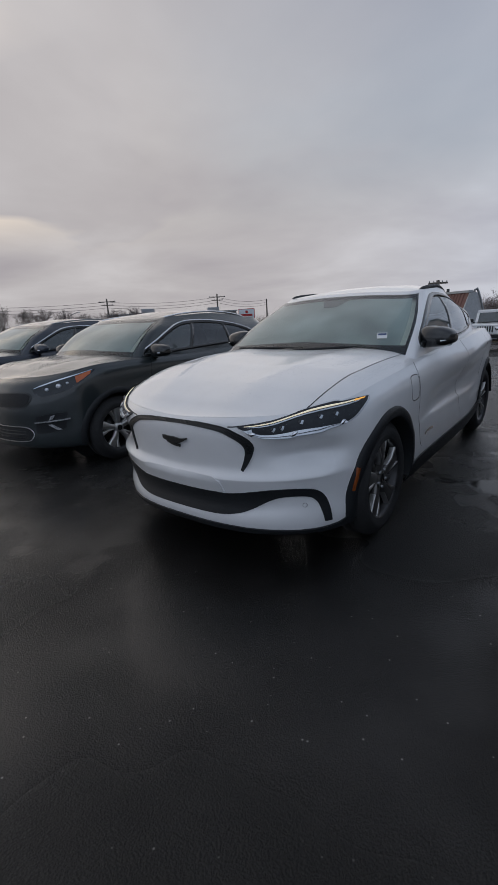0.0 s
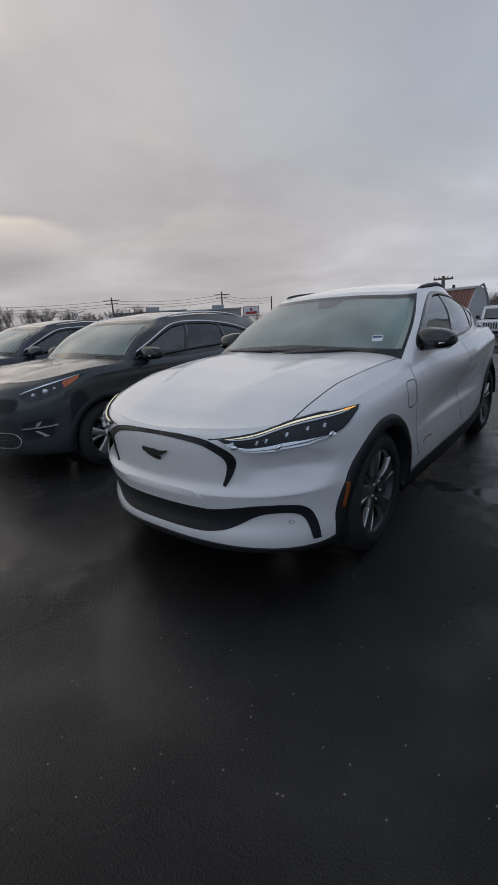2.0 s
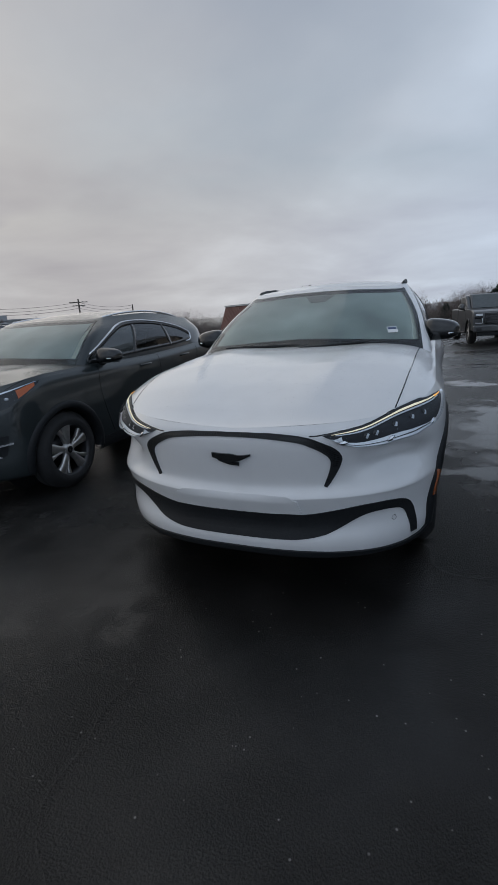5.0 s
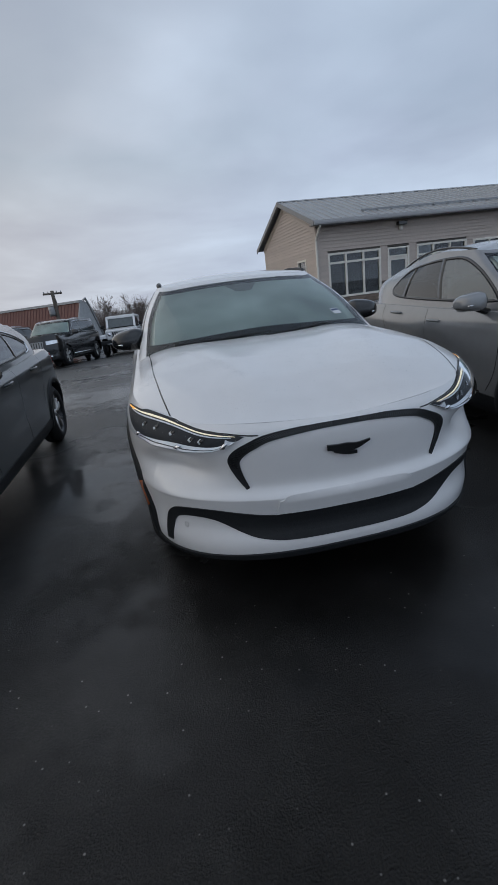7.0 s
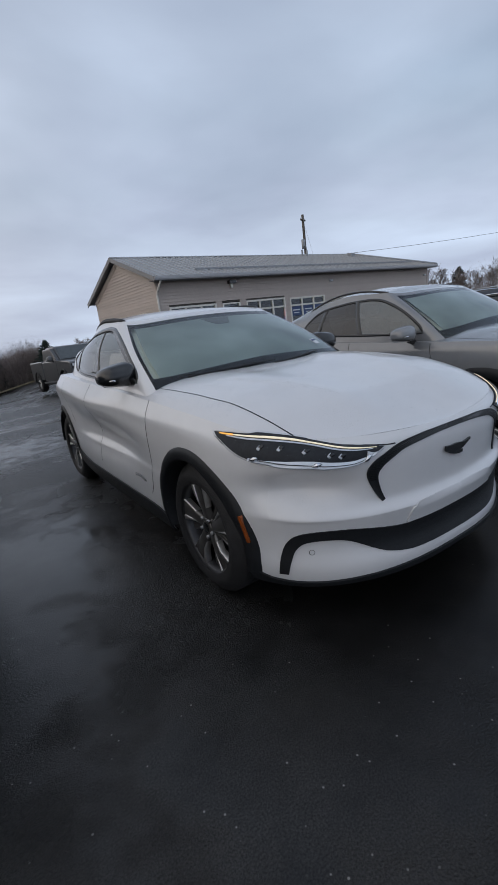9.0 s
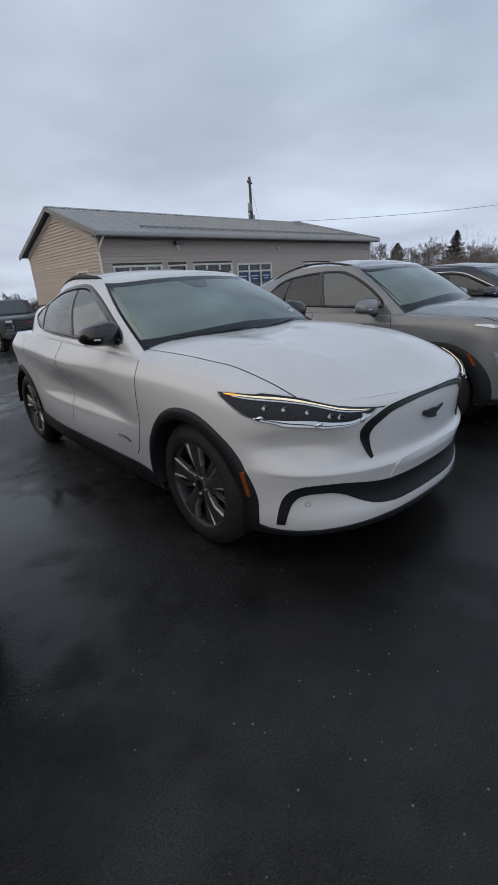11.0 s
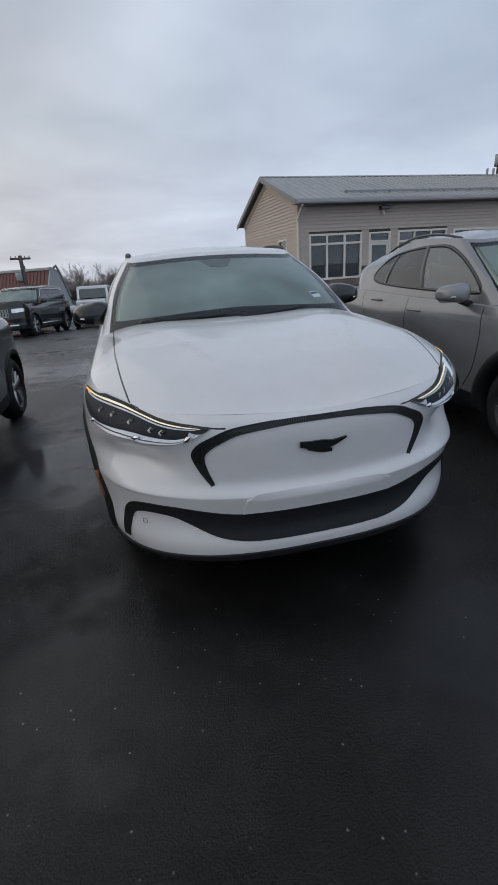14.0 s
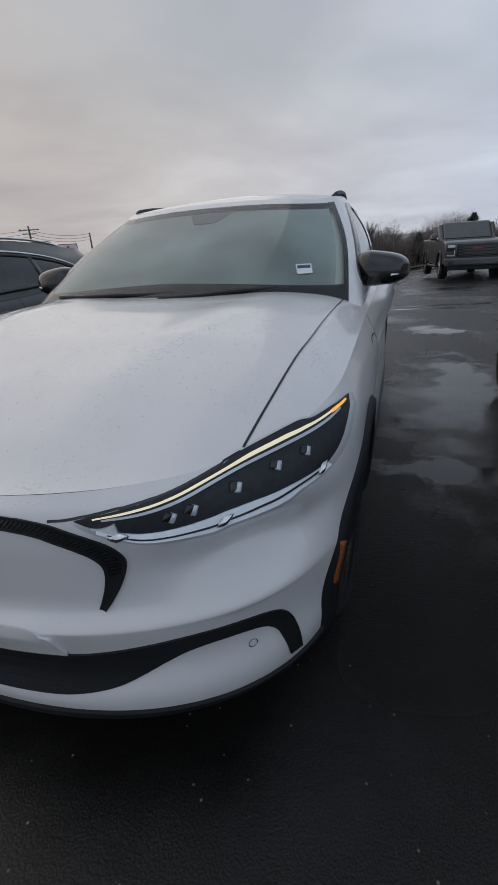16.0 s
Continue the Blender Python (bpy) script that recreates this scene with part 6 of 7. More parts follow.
def tilted(x, y, yaw):
    """A pose that stands on the falling lot."""
    k = (ground_z(x, y + 2) - ground_z(x, y)) / 2
    return pose(x, y, ground_z(x, y), math.degrees(math.atan(k)), 0, 0) @ pose(0, 0, 0, 0, 0, yaw)


def off_roader(m):
    """Boxy white four-wheel drive with seven slots, round lamps and high black bumper."""
    root = thing("off_roader", "boxy white four-wheel-drive with slotted grille and black bumper", "car", m, "cars at the back of the lot")
    part("body_tub", boxes([(-0.78, 0.55, 0.62, 0.78, 3.45, 1.22)], 0.05), M_JEEPW, root)
    hood = prism([(-0.42, 0.78), (-0.42, 1.12), (-0.30, 1.17), (0.62, 1.24), (0.62, 0.78)], -0.66, 0.66, "x", 0.04)
    part("bonnet", hood, M_JEEPW, root)
    part("grille", boxes([(-0.60, -0.47, 0.72, 0.60, -0.42, 1.13)], 0.02), M_JEEPW, root)
    for k in range(7):
        part("grille_slot", boxes([(-0.30 + 0.1 * k - 0.032, -0.482, 0.80, -0.30 + 0.1 * k + 0.032, -0.465, 1.07)], 0.006), M_GLOSSB, root)
    for s in (1, -1):
        v, f = lathe([(-0.02, 0.0), (-0.012, 0.06), (0.0, 0.085), (0.02, 0.09)], 24)
        part("headlight", ([(s * 0.47 + y, -0.475 + x, 0.965 + z) for x, y, z in v], f), M_CHROME, root, "round headlight")
        part("front_fender", prism([(-0.52, 0.80), (-0.50, 0.92), (-0.36, 0.99), (0.36, 0.99), (0.55, 0.80), (0.50, 0.78), (0.32, 0.93), (-0.32, 0.93), (-0.45, 0.80)], s * 0.66, s * 0.94, "x", 0.012), M_JEEPW, root)
        part("rear_fender", prism([(1.95, 0.80), (2.08, 0.98), (2.80, 0.98), (2.95, 0.80), (2.88, 0.78), (2.76, 0.92), (2.14, 0.92), (2.02, 0.78)], s * 0.76, s * 0.94, "x", 0.012), M_PLAST, root)
        part("door_window", boxes([(s * 0.70 - 0.012, 0.85, 1.25, s * 0.70 + 0.012, 1.55, 1.66)], 0.01), M_GLOSSB, root)
        part("door_window", boxes([(s * 0.70 - 0.012, 1.62, 1.25, s * 0.70 + 0.012, 2.35, 1.66)], 0.01), M_GLOSSB, root)
        part("tow_hook", tube([(s * 0.35, -0.66, 0.66), (s * 0.35, -0.72, 0.70), (s * 0.35, -0.66, 0.74)], 0.014, 10, 6), M_REDL, root)
        part("fog_lamp", blob(s * 0.55, -0.70, 0.60, 0.055, 0.02, 0.055), M_CHROME, root)
        for cy in (0.0, 2.46):
            wheel_parts(root, s * 0.80, cy, 0.40, 0.22, 0.25, s, 6, "twin", M_DKALLOY)
    part("front_bumper", boxes([(-0.90, -0.74, 0.50, 0.90, -0.56, 0.70)], 0.04), M_PLAST, root, "wide black bumper")
    part("bumper_trim", boxes([(-0.60, -0.755, 0.52, 0.60, -0.742, 0.56)], 0.005), M_STEEL, root)
    part("windscreen_frame", joined_bm([prism([(0.62, 1.22), (0.60, 1.27), (0.92, 1.78), (0.98, 1.78), (0.70, 1.22)], x0, x1, "x") for x0, x1 in ((-0.72, -0.62), (0.62, 0.72))] + [boxes([(-0.72, 0.88, 1.70, 0.72, 0.98, 1.78)])]), M_JEEPW, root)
    ws = [(-0.62, 0.655, 1.28), (0.62, 0.655, 1.28), (0.62, 0.90, 1.70), (-0.62, 0.90, 1.70)]
    part("windscreen", (ws, [(0, 1, 2, 3)], False), M_WETGLASS, root)
    part("hard_top", boxes([(-0.72, 0.92, 1.70, 0.72, 3.40, 1.84)], 0.05), M_JEEPW, root)
    part("top_sides", boxes([(-0.70, 2.45, 1.20, 0.70, 3.42, 1.72), (-0.70, 0.85, 1.20, -0.66, 2.5, 1.28), (0.66, 0.85, 1.20, 0.70, 2.5, 1.28)], 0.02), M_JEEPW, root)
    part("cabin_block", boxes([(-0.6, 1.3, 1.0, 0.6, 2.4, 1.45)], 0.05), M_SEAT, root)
    mirror_pair(root, 0.95, 0.85, 1.34, 0.09, 0.09, 0.07, M_PLAST, lamp=False)
    return root


def joined_bm(bms):
    out = bmesh.new()
    for b in bms:
        me = bpy.data.meshes.new("tmp")
        b.to_mesh(me)
        b.free()
        out.from_mesh(me)
        bpy.data.meshes.remove(me)
    return out


def pickup(m):
    """Dark grey crew-cab pickup with a tall barred grille."""
    root = thing("pickup_truck", "dark grey crew-cab pickup truck with tall barred grille", "pickup", m, "cars at the back of the lot")
    part("front_body", prism([(-0.95, 0.52), (-0.98, 0.95), (-0.94, 1.17), (-0.70, 1.24), (0.75, 1.30), (0.75, 0.50), (0.50, 0.48), (0.46, 0.70), (0.30, 0.86), (-0.30, 0.86), (-0.46, 0.70), (-0.50, 0.50)], -0.99, 0.99, "x", 0.05), M_TRUCK, root)
    part("cab_body", boxes([(-0.99, 0.70, 0.48, 0.99, 2.75, 1.32)], 0.05), M_TRUCK, root)
    part("cab_roof", prism([(0.70, 1.30), (1.32, 1.84), (1.42, 1.88), (2.45, 1.88), (2.72, 1.32)], -0.80, 0.80, "x", 0.06), M_TRUCK, root)
    ws = [(-0.76, 0.712, 1.335), (0.76, 0.712, 1.335), (0.70, 1.295, 1.835), (-0.70, 1.295, 1.835)]
    part("windscreen", (ws, [(0, 1, 2, 3)], False), M_WETGLASS, root, "dark wet windscreen")
    part("bed", boxes([(-0.99, 2.78, 0.55, 0.99, 4.75, 1.36)], 0.05), M_TRUCK, root)
    part("grille", boxes([(-0.62, -1.015, 0.74, 0.62, -0.95, 1.13)], 0.02), M_GLOSSB, root)
    for zz in (0.80, 0.89, 0.98, 1.07):
        part("grille_bar", boxes([(-0.58, -1.035, zz - 0.018, 0.58, -1.005, zz + 0.018)], 0.006), M_DKALLOY, root)
    part("badge", boxes([(-0.16, -1.05, 0.955, 0.16, -1.03, 1.005)], 0.006), M_REDL, root, "plain red badge bar")
    part("front_bumper", boxes([(-0.98, -1.10, 0.46, 0.98, -0.93, 0.70)], 0.05), M_TRUCK, root)
    part("air_dam", boxes([(-0.85, -1.02, 0.32, 0.85, -0.90, 0.47)], 0.03), M_PLAST, root)
    for s in (1, -1):
        lamp = part("headlight", boxes([(s * 0.81 - 0.14, -1.0, 0.92, s * 0.81 + 0.14, -0.93, 1.12)], 0.03), M_GLOSSB, root, "dark headlight with a clear upper lens")
        part("lamp_lens", boxes([(s * 0.81 - 0.11, -1.008, 1.02, s * 0.81 + 0.12, -0.99, 1.10)], 0.008), M_SILVER, lamp)
        part("lamp_hook", tube([(s * 0.70, -1.01, 0.94), (s * 0.70, -1.02, 0.78), (s * 0.92, -1.0, 0.78)], 0.014, 14, 6), M_SILVER, root)
        part("fog_lamp", boxes([(s * 0.78 - 0.10, -1.115, 0.52, s * 0.78 + 0.06, -1.09, 0.62)], 0.02), M_DKALLOY, root)
        for y0, y1 in ((1.05, 1.70), (1.80, 2.45)):
            sh = 0.02
            part("door_window", ([(s * 0.955, y0 - 0.12 * (y0 < 1.2), 1.34), (s * 0.955, y1, 1.34), (s * 0.83, y1, 1.78), (s * 0.83, y0 + 0.25 * (y0 < 1.2), 1.78)], [(0, 1, 2, 3)], False), M_GLOSSB, root)
        part("cab_side", prism([(0.74, 1.30), (1.34, 1.82), (2.44, 1.82), (2.70, 1.30)], s * 0.80, s * 0.945, "x", 0.05), M_TRUCK, root)
        part("step_bar", tube([(s * 0.98, 0.6, 0.42), (s * 1.02, 1.7, 0.42), (s * 0.98, 2.9, 0.42)], 0.05, 14, 8), M_PLAST, root)
        for cy in (0.0, 3.75):
            wheel_parts(root, s * 0.86, cy, 0.42, 0.26, 0.27, s, 6, "twin")
            tr = []
            for k in range(19):
                a = math.radians(10 * k)
                tr.append((s * 1.0, cy + 0.50 * math.cos(a), 0.42 + 0.50 * math.sin(a)))
            part("arch_lip", tube(tr, 0.035, 24, 6), M_PLAST, root)
    mirror_pair(root, 1.13, 0.95, 1.38, 0.12, 0.13, 0.10, M_TRUCK)
    return root


dark_hatch(pose(-2.87, 0.17, 0), M_NIRO, "dark grey-green electric hatchback with chrome window line, wet bonnet")
dark_hatch(pose(-5.72, 0.35, 0), M_NAVY, "dark blue crossover parked at the end of the row", False)
grey_crossover(pose(2.74, 0.04, 0))
dark_hatch(pose(5.62, 0.10, 0), M_NAVY, "dark blue car beside the grey crossover", False)
big_suv(tilted(-5.3, 17.2, -14), "long black utility wagon with bright grille")
big_suv(tilted(-8.4, 18.6, -14), "black utility wagon parked before the red building")
off_roader(tilted(-2.45, 20.6, -3))
pickup(tilted(3.15, 16.9, 5))


# ---- office building ----
D = Vector((0.99849, 0.05497, 0.0))
N = Vector((-0.05497, 0.99849, 0.0))
CORNER = Vector((5.226, 14.184, 0.0))
OFFICE = Matrix.Translation(CORNER) @ Matrix(((D.x, N.x, 0, 0), (D.y, N.y, 0, 0), (0, 0, 1, 0), (0, 0, 0, 1)))
U0, U1, V1 = 0.24, 18.3, 6.4
EAVE, RIDGE, RIDGE_V = 3.42, 4.78, 3.2
OPENINGS = [(0.65, 2.81, 0.82, 2.41), (3.10, 4.03, 0.02, 2.39), (4.35, 6.59, 0.06, 2.41), (6.88, 9.22, 0.82, 2.37), (11.7, 14.16, 1.5, 2.31)]


def spans(z0, z1, holes, a, b):
    """What is left of a..b beside the openings that reach into z0..z1."""
    cuts = sorted((u0, u1) for u0, u1, h0, h1 in holes if h0 < z1 - 0.01 and h1 > z0 + 0.01)
    out, at_u = [], a
    for u0, u1 in cuts:
        if u0 > at_u:
            out.append((at_u, u0))
        at_u = max(at_u, u1)
    if at_u < b:
        out.append((at_u, b))
    return out


def window_unit(root, name, u0, u1, z0, z1, cols, transom, depth=0.09, gable=False):
    """A framed window: casing, mullions, panes, one object each."""
    w = 0.075

    def bx(a0, b0, c0, a1, b1, c1):
        return (a0, b0, c0, a1, b1, c1) if not gable else (U0 + b0, a0, c0, U0 + b1, a1, c1)

    items = [bx(u0, -0.035, z0, u0 + w, depth, z1), bx(u1 - w, -0.035, z0, u1, depth, z1), bx(u0 + w, -0.035, z1 - w, u1 - w, depth, z1), bx(u0 + w, -0.045, z0, u1 - w, depth, z0 + w)]
    win = part(name, boxes(items, 0.006), M_TRIMW, root, "cream window frame")
    step = (u1 - u0) / cols
    bars = []
    for k in range(1, cols):
        bars.append(bx(u0 + k * step - w / 2, -0.025, z0 + w, u0 + k * step + w / 2, depth, z1 - w))
    for bb in bars:
        part("mullion", boxes([bb], 0.005), M_TRIMW, win)
    if transom:
        for k in range(cols):
            part("transom", boxes([bx(u0 + k * step + w / 2, -0.02, transom - w / 2, u0 + (k + 1) * step - w / 2, depth, transom + w / 2)], 0.005), M_TRIMW, win)
    rows = [(z0 + w, transom - w / 2), (transom + w / 2, z1 - w)] if transom else [(z0 + w, z1 - w)]
    for k in range(cols):
        for a, b in rows:
            pane = part("pane", boxes([bx(u0 + k * step + w / 2, 0.03, a, u0 + (k + 1) * step - w / 2, 0.036, b)]), M_WGLASS, win)
            pane.visible_shadow = False
    return win


def office():
    root = thing("office_building", "single-storey tan-sided office with stone base and grey metal roof", "building", OFFICE)
    wall = part("wall", boxes([(a, 0.02, z0, b, 0.2, z1) for z0, z1 in ((-0.5, 0.02), (0.02, 0.82), (0.82, 1.5), (1.5, 2.36), (2.36, 2.42), (2.42, EAVE)) for a, b in spans(z0, z1, OPENINGS, U0 + 0.02, U1)] + [(U1 - 0.2, 0.2, -0.5, U1, V1, EAVE), (U0 + 0.02, V1 - 0.2, -0.8, U1 - 0.2, V1, EAVE)]), M_MORTAR, root)
    gw = (1.05, 1.98, 0.86, 2.36)
    gable = [(0.2, -0.5), (V1 - 0.2, -0.8), (V1 - 0.2, EAVE), (RIDGE_V, RIDGE - 0.14), (0.2, EAVE)]
    for y0, y1, z0, z1 in ((0.2, gw[0], -0.6, EAVE), (gw[1], V1, -0.8, EAVE), (gw[0], gw[1], -0.6, gw[2]), (gw[0], gw[1], gw[3], EAVE)):
        part("gable_wall", boxes([(U0 + 0.02, y0, z0, U0 + 0.2, y1, z1)]), M_MORTAR, root)
    part("gable_head", prism([(0.02, EAVE), (V1, EAVE), (RIDGE_V, RIDGE - 0.16)], U0 - 0.004, U0 + 0.2, "x"), M_SIDING, root)
    # rooms behind the glass, their dimness painted as a near-black colour
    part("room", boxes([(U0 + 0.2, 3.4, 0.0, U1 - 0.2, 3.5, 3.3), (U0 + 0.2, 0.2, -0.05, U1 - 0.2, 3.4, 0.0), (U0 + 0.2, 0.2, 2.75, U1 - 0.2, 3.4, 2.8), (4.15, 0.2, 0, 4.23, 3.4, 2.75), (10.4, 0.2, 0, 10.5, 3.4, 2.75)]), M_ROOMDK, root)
    w = window_unit(root, "window", *OPENINGS[0], 3, 2.06)
    for k, drop in ((0, 1.35), (1, 1.1), (2, 1.9)):
        part("blind", boxes([(0.65 + 0.72 * k + 0.10, 0.12, drop, 0.65 + 0.72 * (k + 1) - 0.10, 0.13, 2.02)]), M_BLIND, w, "beige roller blind")
    window_unit(root, "window", *OPENINGS[2], 3, 2.02)
    w3 = window_unit(root, "window", *OPENINGS[3], 3, 2.02)
    for k in range(3):
        u = 6.88 + 0.78 * k
        po = part("window_poster", boxes([(u + 0.07, 0.015, 1.55, u + 0.71, 0.024, 1.96)]), M_BLUEP, w3, "dark blue poster in the window")
        part("poster_line", boxes([(u + 0.16, 0.010, 1.78, u + 0.62, 0.014, 1.83)]), M_PAPER, w3)
        part("poster_line", boxes([(u + 0.22, 0.010, 1.66, u + 0.56, 0.014, 1.70)]), M_PAPER, w3)
    window_unit(root, "window", *OPENINGS[4], 3, None)
    window_unit(root, "gable_window", *gw, 1, 1.45, gable=True)
    # entrance door with transom
    u0, u1, z0, z1 = OPENINGS[1]
    door = part("door", boxes([(u0, -0.03, z0, u0 + 0.07, 0.1, z1), (u1 - 0.07, -0.03, z0, u1, 0.1, z1), (u0 + 0.07, -0.03, z1 - 0.06, u1 - 0.07, 0.1, z1), (u0 + 0.07, -0.02, 2.03, u1 - 0.07, 0.1, 2.10)], 0.005), M_TRIMW, root, "cream door frame")
    part("door_leaf", boxes([(u0 + 0.07, 0.01, 0.02, u0 + 0.16, 0.06, 2.03), (u1 - 0.16, 0.01, 0.02, u1 - 0.07, 0.06, 2.03), (u0 + 0.16, 0.01, 0.02, u1 - 0.16, 0.06, 0.2), (u0 + 0.16, 0.01, 1.93, u1 - 0.16, 0.06, 2.03)], 0.004), M_TRIMW, door)
    part("pane", boxes([(u0 + 0.16, 0.03, 0.2, u1 - 0.16, 0.036, 1.93)]), M_WGLASS, door)
    part("pane", boxes([(u0 + 0.07, 0.03, 2.10, u1 - 0.07, 0.036, 2.34)]), M_WGLASS, door)
    part("door_pull", tube([(u0 + 0.22, 0.0, 0.95), (u0 + 0.22, -0.07, 0.97), (u0 + 0.22, -0.07, 1.23), (u0 + 0.22, 0.0, 1.25)], 0.014, 16, 8), M_CHROME, door)
    # corner boards, gutter, downpipe
    part("corner_board", boxes([(U0 - 0.02, -0.03, 1.22, U0 + 0.09, 0.0, EAVE), (U0 - 0.03, 0.0, 1.22, U0 - 0.005, 0.09, EAVE - 0.02)], 0.004), M_SIDING, root)
    part("corner_board", boxes([(U1 - 0.09, -0.03, 1.0, U1 + 0.02, 0.0, EAVE)], 0.004), M_SIDING, root)
    part("fascia", boxes([(0.0, -0.40, EAVE - 0.10, U1 + 0.35, -0.37, EAVE + 0.09)], 0.004), M_FASCIA, root)
    gut = prism([(-0.51, EAVE - 0.02), (-0.49, EAVE - 0.07), (-0.41, EAVE - 0.08), (-0.402, EAVE + 0.06), (-0.51, EAVE + 0.065)], 0.0, U1 + 0.35, "x", 0.006)
    part("gutter", gut, M_GUTTER, root, "grey metal gutter along the eave")
    part("soffit", boxes([(0.0, -0.37, EAVE - 0.06, U1 + 0.3, 0.0, EAVE - 0.04)]), M_FASCIA, root)
    part("downpipe", tube([(U0 + 0.0, -0.44, EAVE - 0.09), (U0 - 0.01, -0.30, EAVE - 0.22), (U0 - 0.035, -0.07, EAVE - 0.50), (U0 - 0.04, -0.06, EAVE - 0.8), (U0 - 0.04, -0.06, 1.4), (U0 - 0.05, -0.09, 1.2), (U0 - 0.05, -0.10, 0.3), (U0 - 0.12, -0.22, 0.12)], 0.04, 60, 8), M_TRIMW, root, "cream downpipe at the corner")
    # metal roof: two slopes, near end gable, far end hipped
    rv, over = RIDGE_V, 0.44
    hip = U1 - 3.3
    e0, e1 = 0.0, U1 + 0.38
    ze, zr = EAVE + 0.07, RIDGE
    rear_z = EAVE - 0.10

    def slab(pts, th=0.06):
        bm = bmesh.new()
        t = [bm.verts.new(p) for p in pts]
        b = [bm.verts.new((p[0], p[1], p[2] - th)) for p in pts]
        bm.faces.new(t)
        bm.faces.new(b[::-1])
        for k in range(len(t)):
            n = (k + 1) % len(t)
            bm.faces.new((t[k], b[k], b[n], t[n]))
        bmesh.ops.recalc_face_normals(bm, faces=bm.faces)
        return bm

    roof = part("roof", slab([(e0, -over, ze), (e1, -over, ze), (hip, rv, zr), (e0, rv, zr)]), M_ROOF, root, "grey ribbed metal roof")
    part("roof_back", slab([(e0, rv, zr), (hip, rv, zr), (e1, V1 + over, rear_z), (e0, V1 + over, rear_z)]), M_ROOF, root)
    part("roof_hip", slab([(e1, -over, ze), (e1, V1 + over, rear_z), (hip, rv, zr)]), M_ROOF, root)
    slope = (zr - ze) / (rv + over)
    for k in range(70):
        u = e0 + 0.15 + 0.305 * k
        if u > e1 - 0.1:
            break
        v1 = rv if u < hip else rv - (rv + over) * (u - hip) / (e1 - hip)
        z1 = ze + slope * (v1 + over)
        rib = [(u - 0.022, -over, ze + 0.002), (u + 0.022, -over, ze + 0.002), (u + 0.010, -over, ze + 0.03), (u - 0.010, -over, ze + 0.03)]
        far = [(x, v1, z + slope * (v1 + over)) for x, _, z in rib]
        part("roof_rib", (rib + far, [(0, 1, 2, 3), (7, 6, 5, 4), (0, 4, 5, 1), (1, 5, 6, 2), (2, 6, 7, 3), (3, 7, 4, 0)], False), M_ROOF, roof)
    part("ridge_cap", prism([(rv - 0.14, zr - 0.03), (rv, zr + 0.035), (rv + 0.14, zr - 0.03), (rv, zr)], e0, hip, "x"), M_ROOF, root)
    part("verge_board", prism([(-over, ze - 0.16), (rv, zr - 0.16), (V1 + over, rear_z - 0.16), (V1 + over, rear_z + 0.01), (rv, zr + 0.01), (-over, ze + 0.01)], e0 - 0.03, e0 - 0.002, "x"), M_FASCIA, root, "grey board along the gable edge")
    part("hip_cap", tube([(e1, -over, ze + 0.03), (hip, rv, zr + 0.03)], 0.06, 4, 8), M_ROOF, root)
    rake = [(v, EAVE - 0.16 + (RIDGE - 0.24 - EAVE + 0.16) * (1 - abs(v - RIDGE_V) / RIDGE_V)) for v in (0.0, RIDGE_V, V1)]
    part("rake_trim", prism([(v, z - 0.13) for v, z in rake] + [(v, z + 0.07) for v, z in rake[::-1]], U0 - 0.036, U0 - 0.029, "x"), M_SIDING, root, "tan trim board under the gable eave")
    # snow guard rail
    sgv = 0.25
    sgz = ze + slope * (sgv + over)
    guard = part("snow_guard", boxes([(2.2, sgv, sgz + 0.03, 17.2, sgv + 0.02, sgz + 0.10)], 0.004), M_STEEL, root, "low metal snow guard along the roof")
    for k in range(25):
        part("guard_foot", boxes([(2.25 + 0.6 * k, sgv - 0.05, sgz - 0.02, 2.29 + 0.6 * k, sgv + 0.05, sgz + 0.06)]), M_STEEL, guard)
    for uu in (10.9, 11.25):
        part("roof_vent", tube([(uu, 2.9, 4.5), (uu, 2.9, 4.98)], 0.05, 4, 10), M_STEEL, root)
    part("roof_vent", boxes([(14.4, 2.4, 4.2, 14.7, 2.7, 4.7)], 0.01), M_STEEL, root)
    # flood lamp and cameras
    lamp = part("flood_lamp", boxes([(3.48, -0.22, 3.12, 3.82, -0.02, 3.25)], 0.02), M_GLOSSB, root, "black flood lamp under the eave")
    part("lamp_bracket", boxes([(3.60, -0.10, 2.96, 3.70, 0.0, 3.12)], 0.01), M_TRIMW, lamp)
    for u, z in ((9.68, 3.0), (17.9, 2.98)):
        camb = part("security_camera", blob(u, -0.06, z, 0.07, 0.07, 0.06), M_PAPER, root, "small white dome camera")
        part("camera_arm", boxes([(u + 0.10, -0.06, z - 0.03, u + 0.18, 0.0, z + 0.05)], 0.01), M_PAPER, camb)
    part("foundation", boxes([(U0 - 0.05, -0.06, -0.5, U1, 0.0, 0.13), (U0 - 0.05, 0.0, -0.7, U0 + 0.0, V1, 0.10)], 0.01), M_CONC, root)
    # siding boards
    pitch = 0.115
    k = 0
    boards = part("siding", boxes([(U0 + 0.09, -0.004, EAVE - 0.14, U1 - 0.09, 0.02, EAVE - 0.06)]), M_SIDING, root)
    z = 1.22
    while z < EAVE - 0.05:
        z1 = min(z + pitch, EAVE - 0.05)
        for a, b in spans(z, z1, OPENINGS, U0 + 0.09, U1 - 0.09):
            pr = [(0.02, z), (-0.026, z), (-0.022, z + 0.012), (-0.004, z1), (0.02, z1)]
            part("board", prism(pr, a, b, "x"), M_SIDING, boards)
        z = z1
    z = 1.22
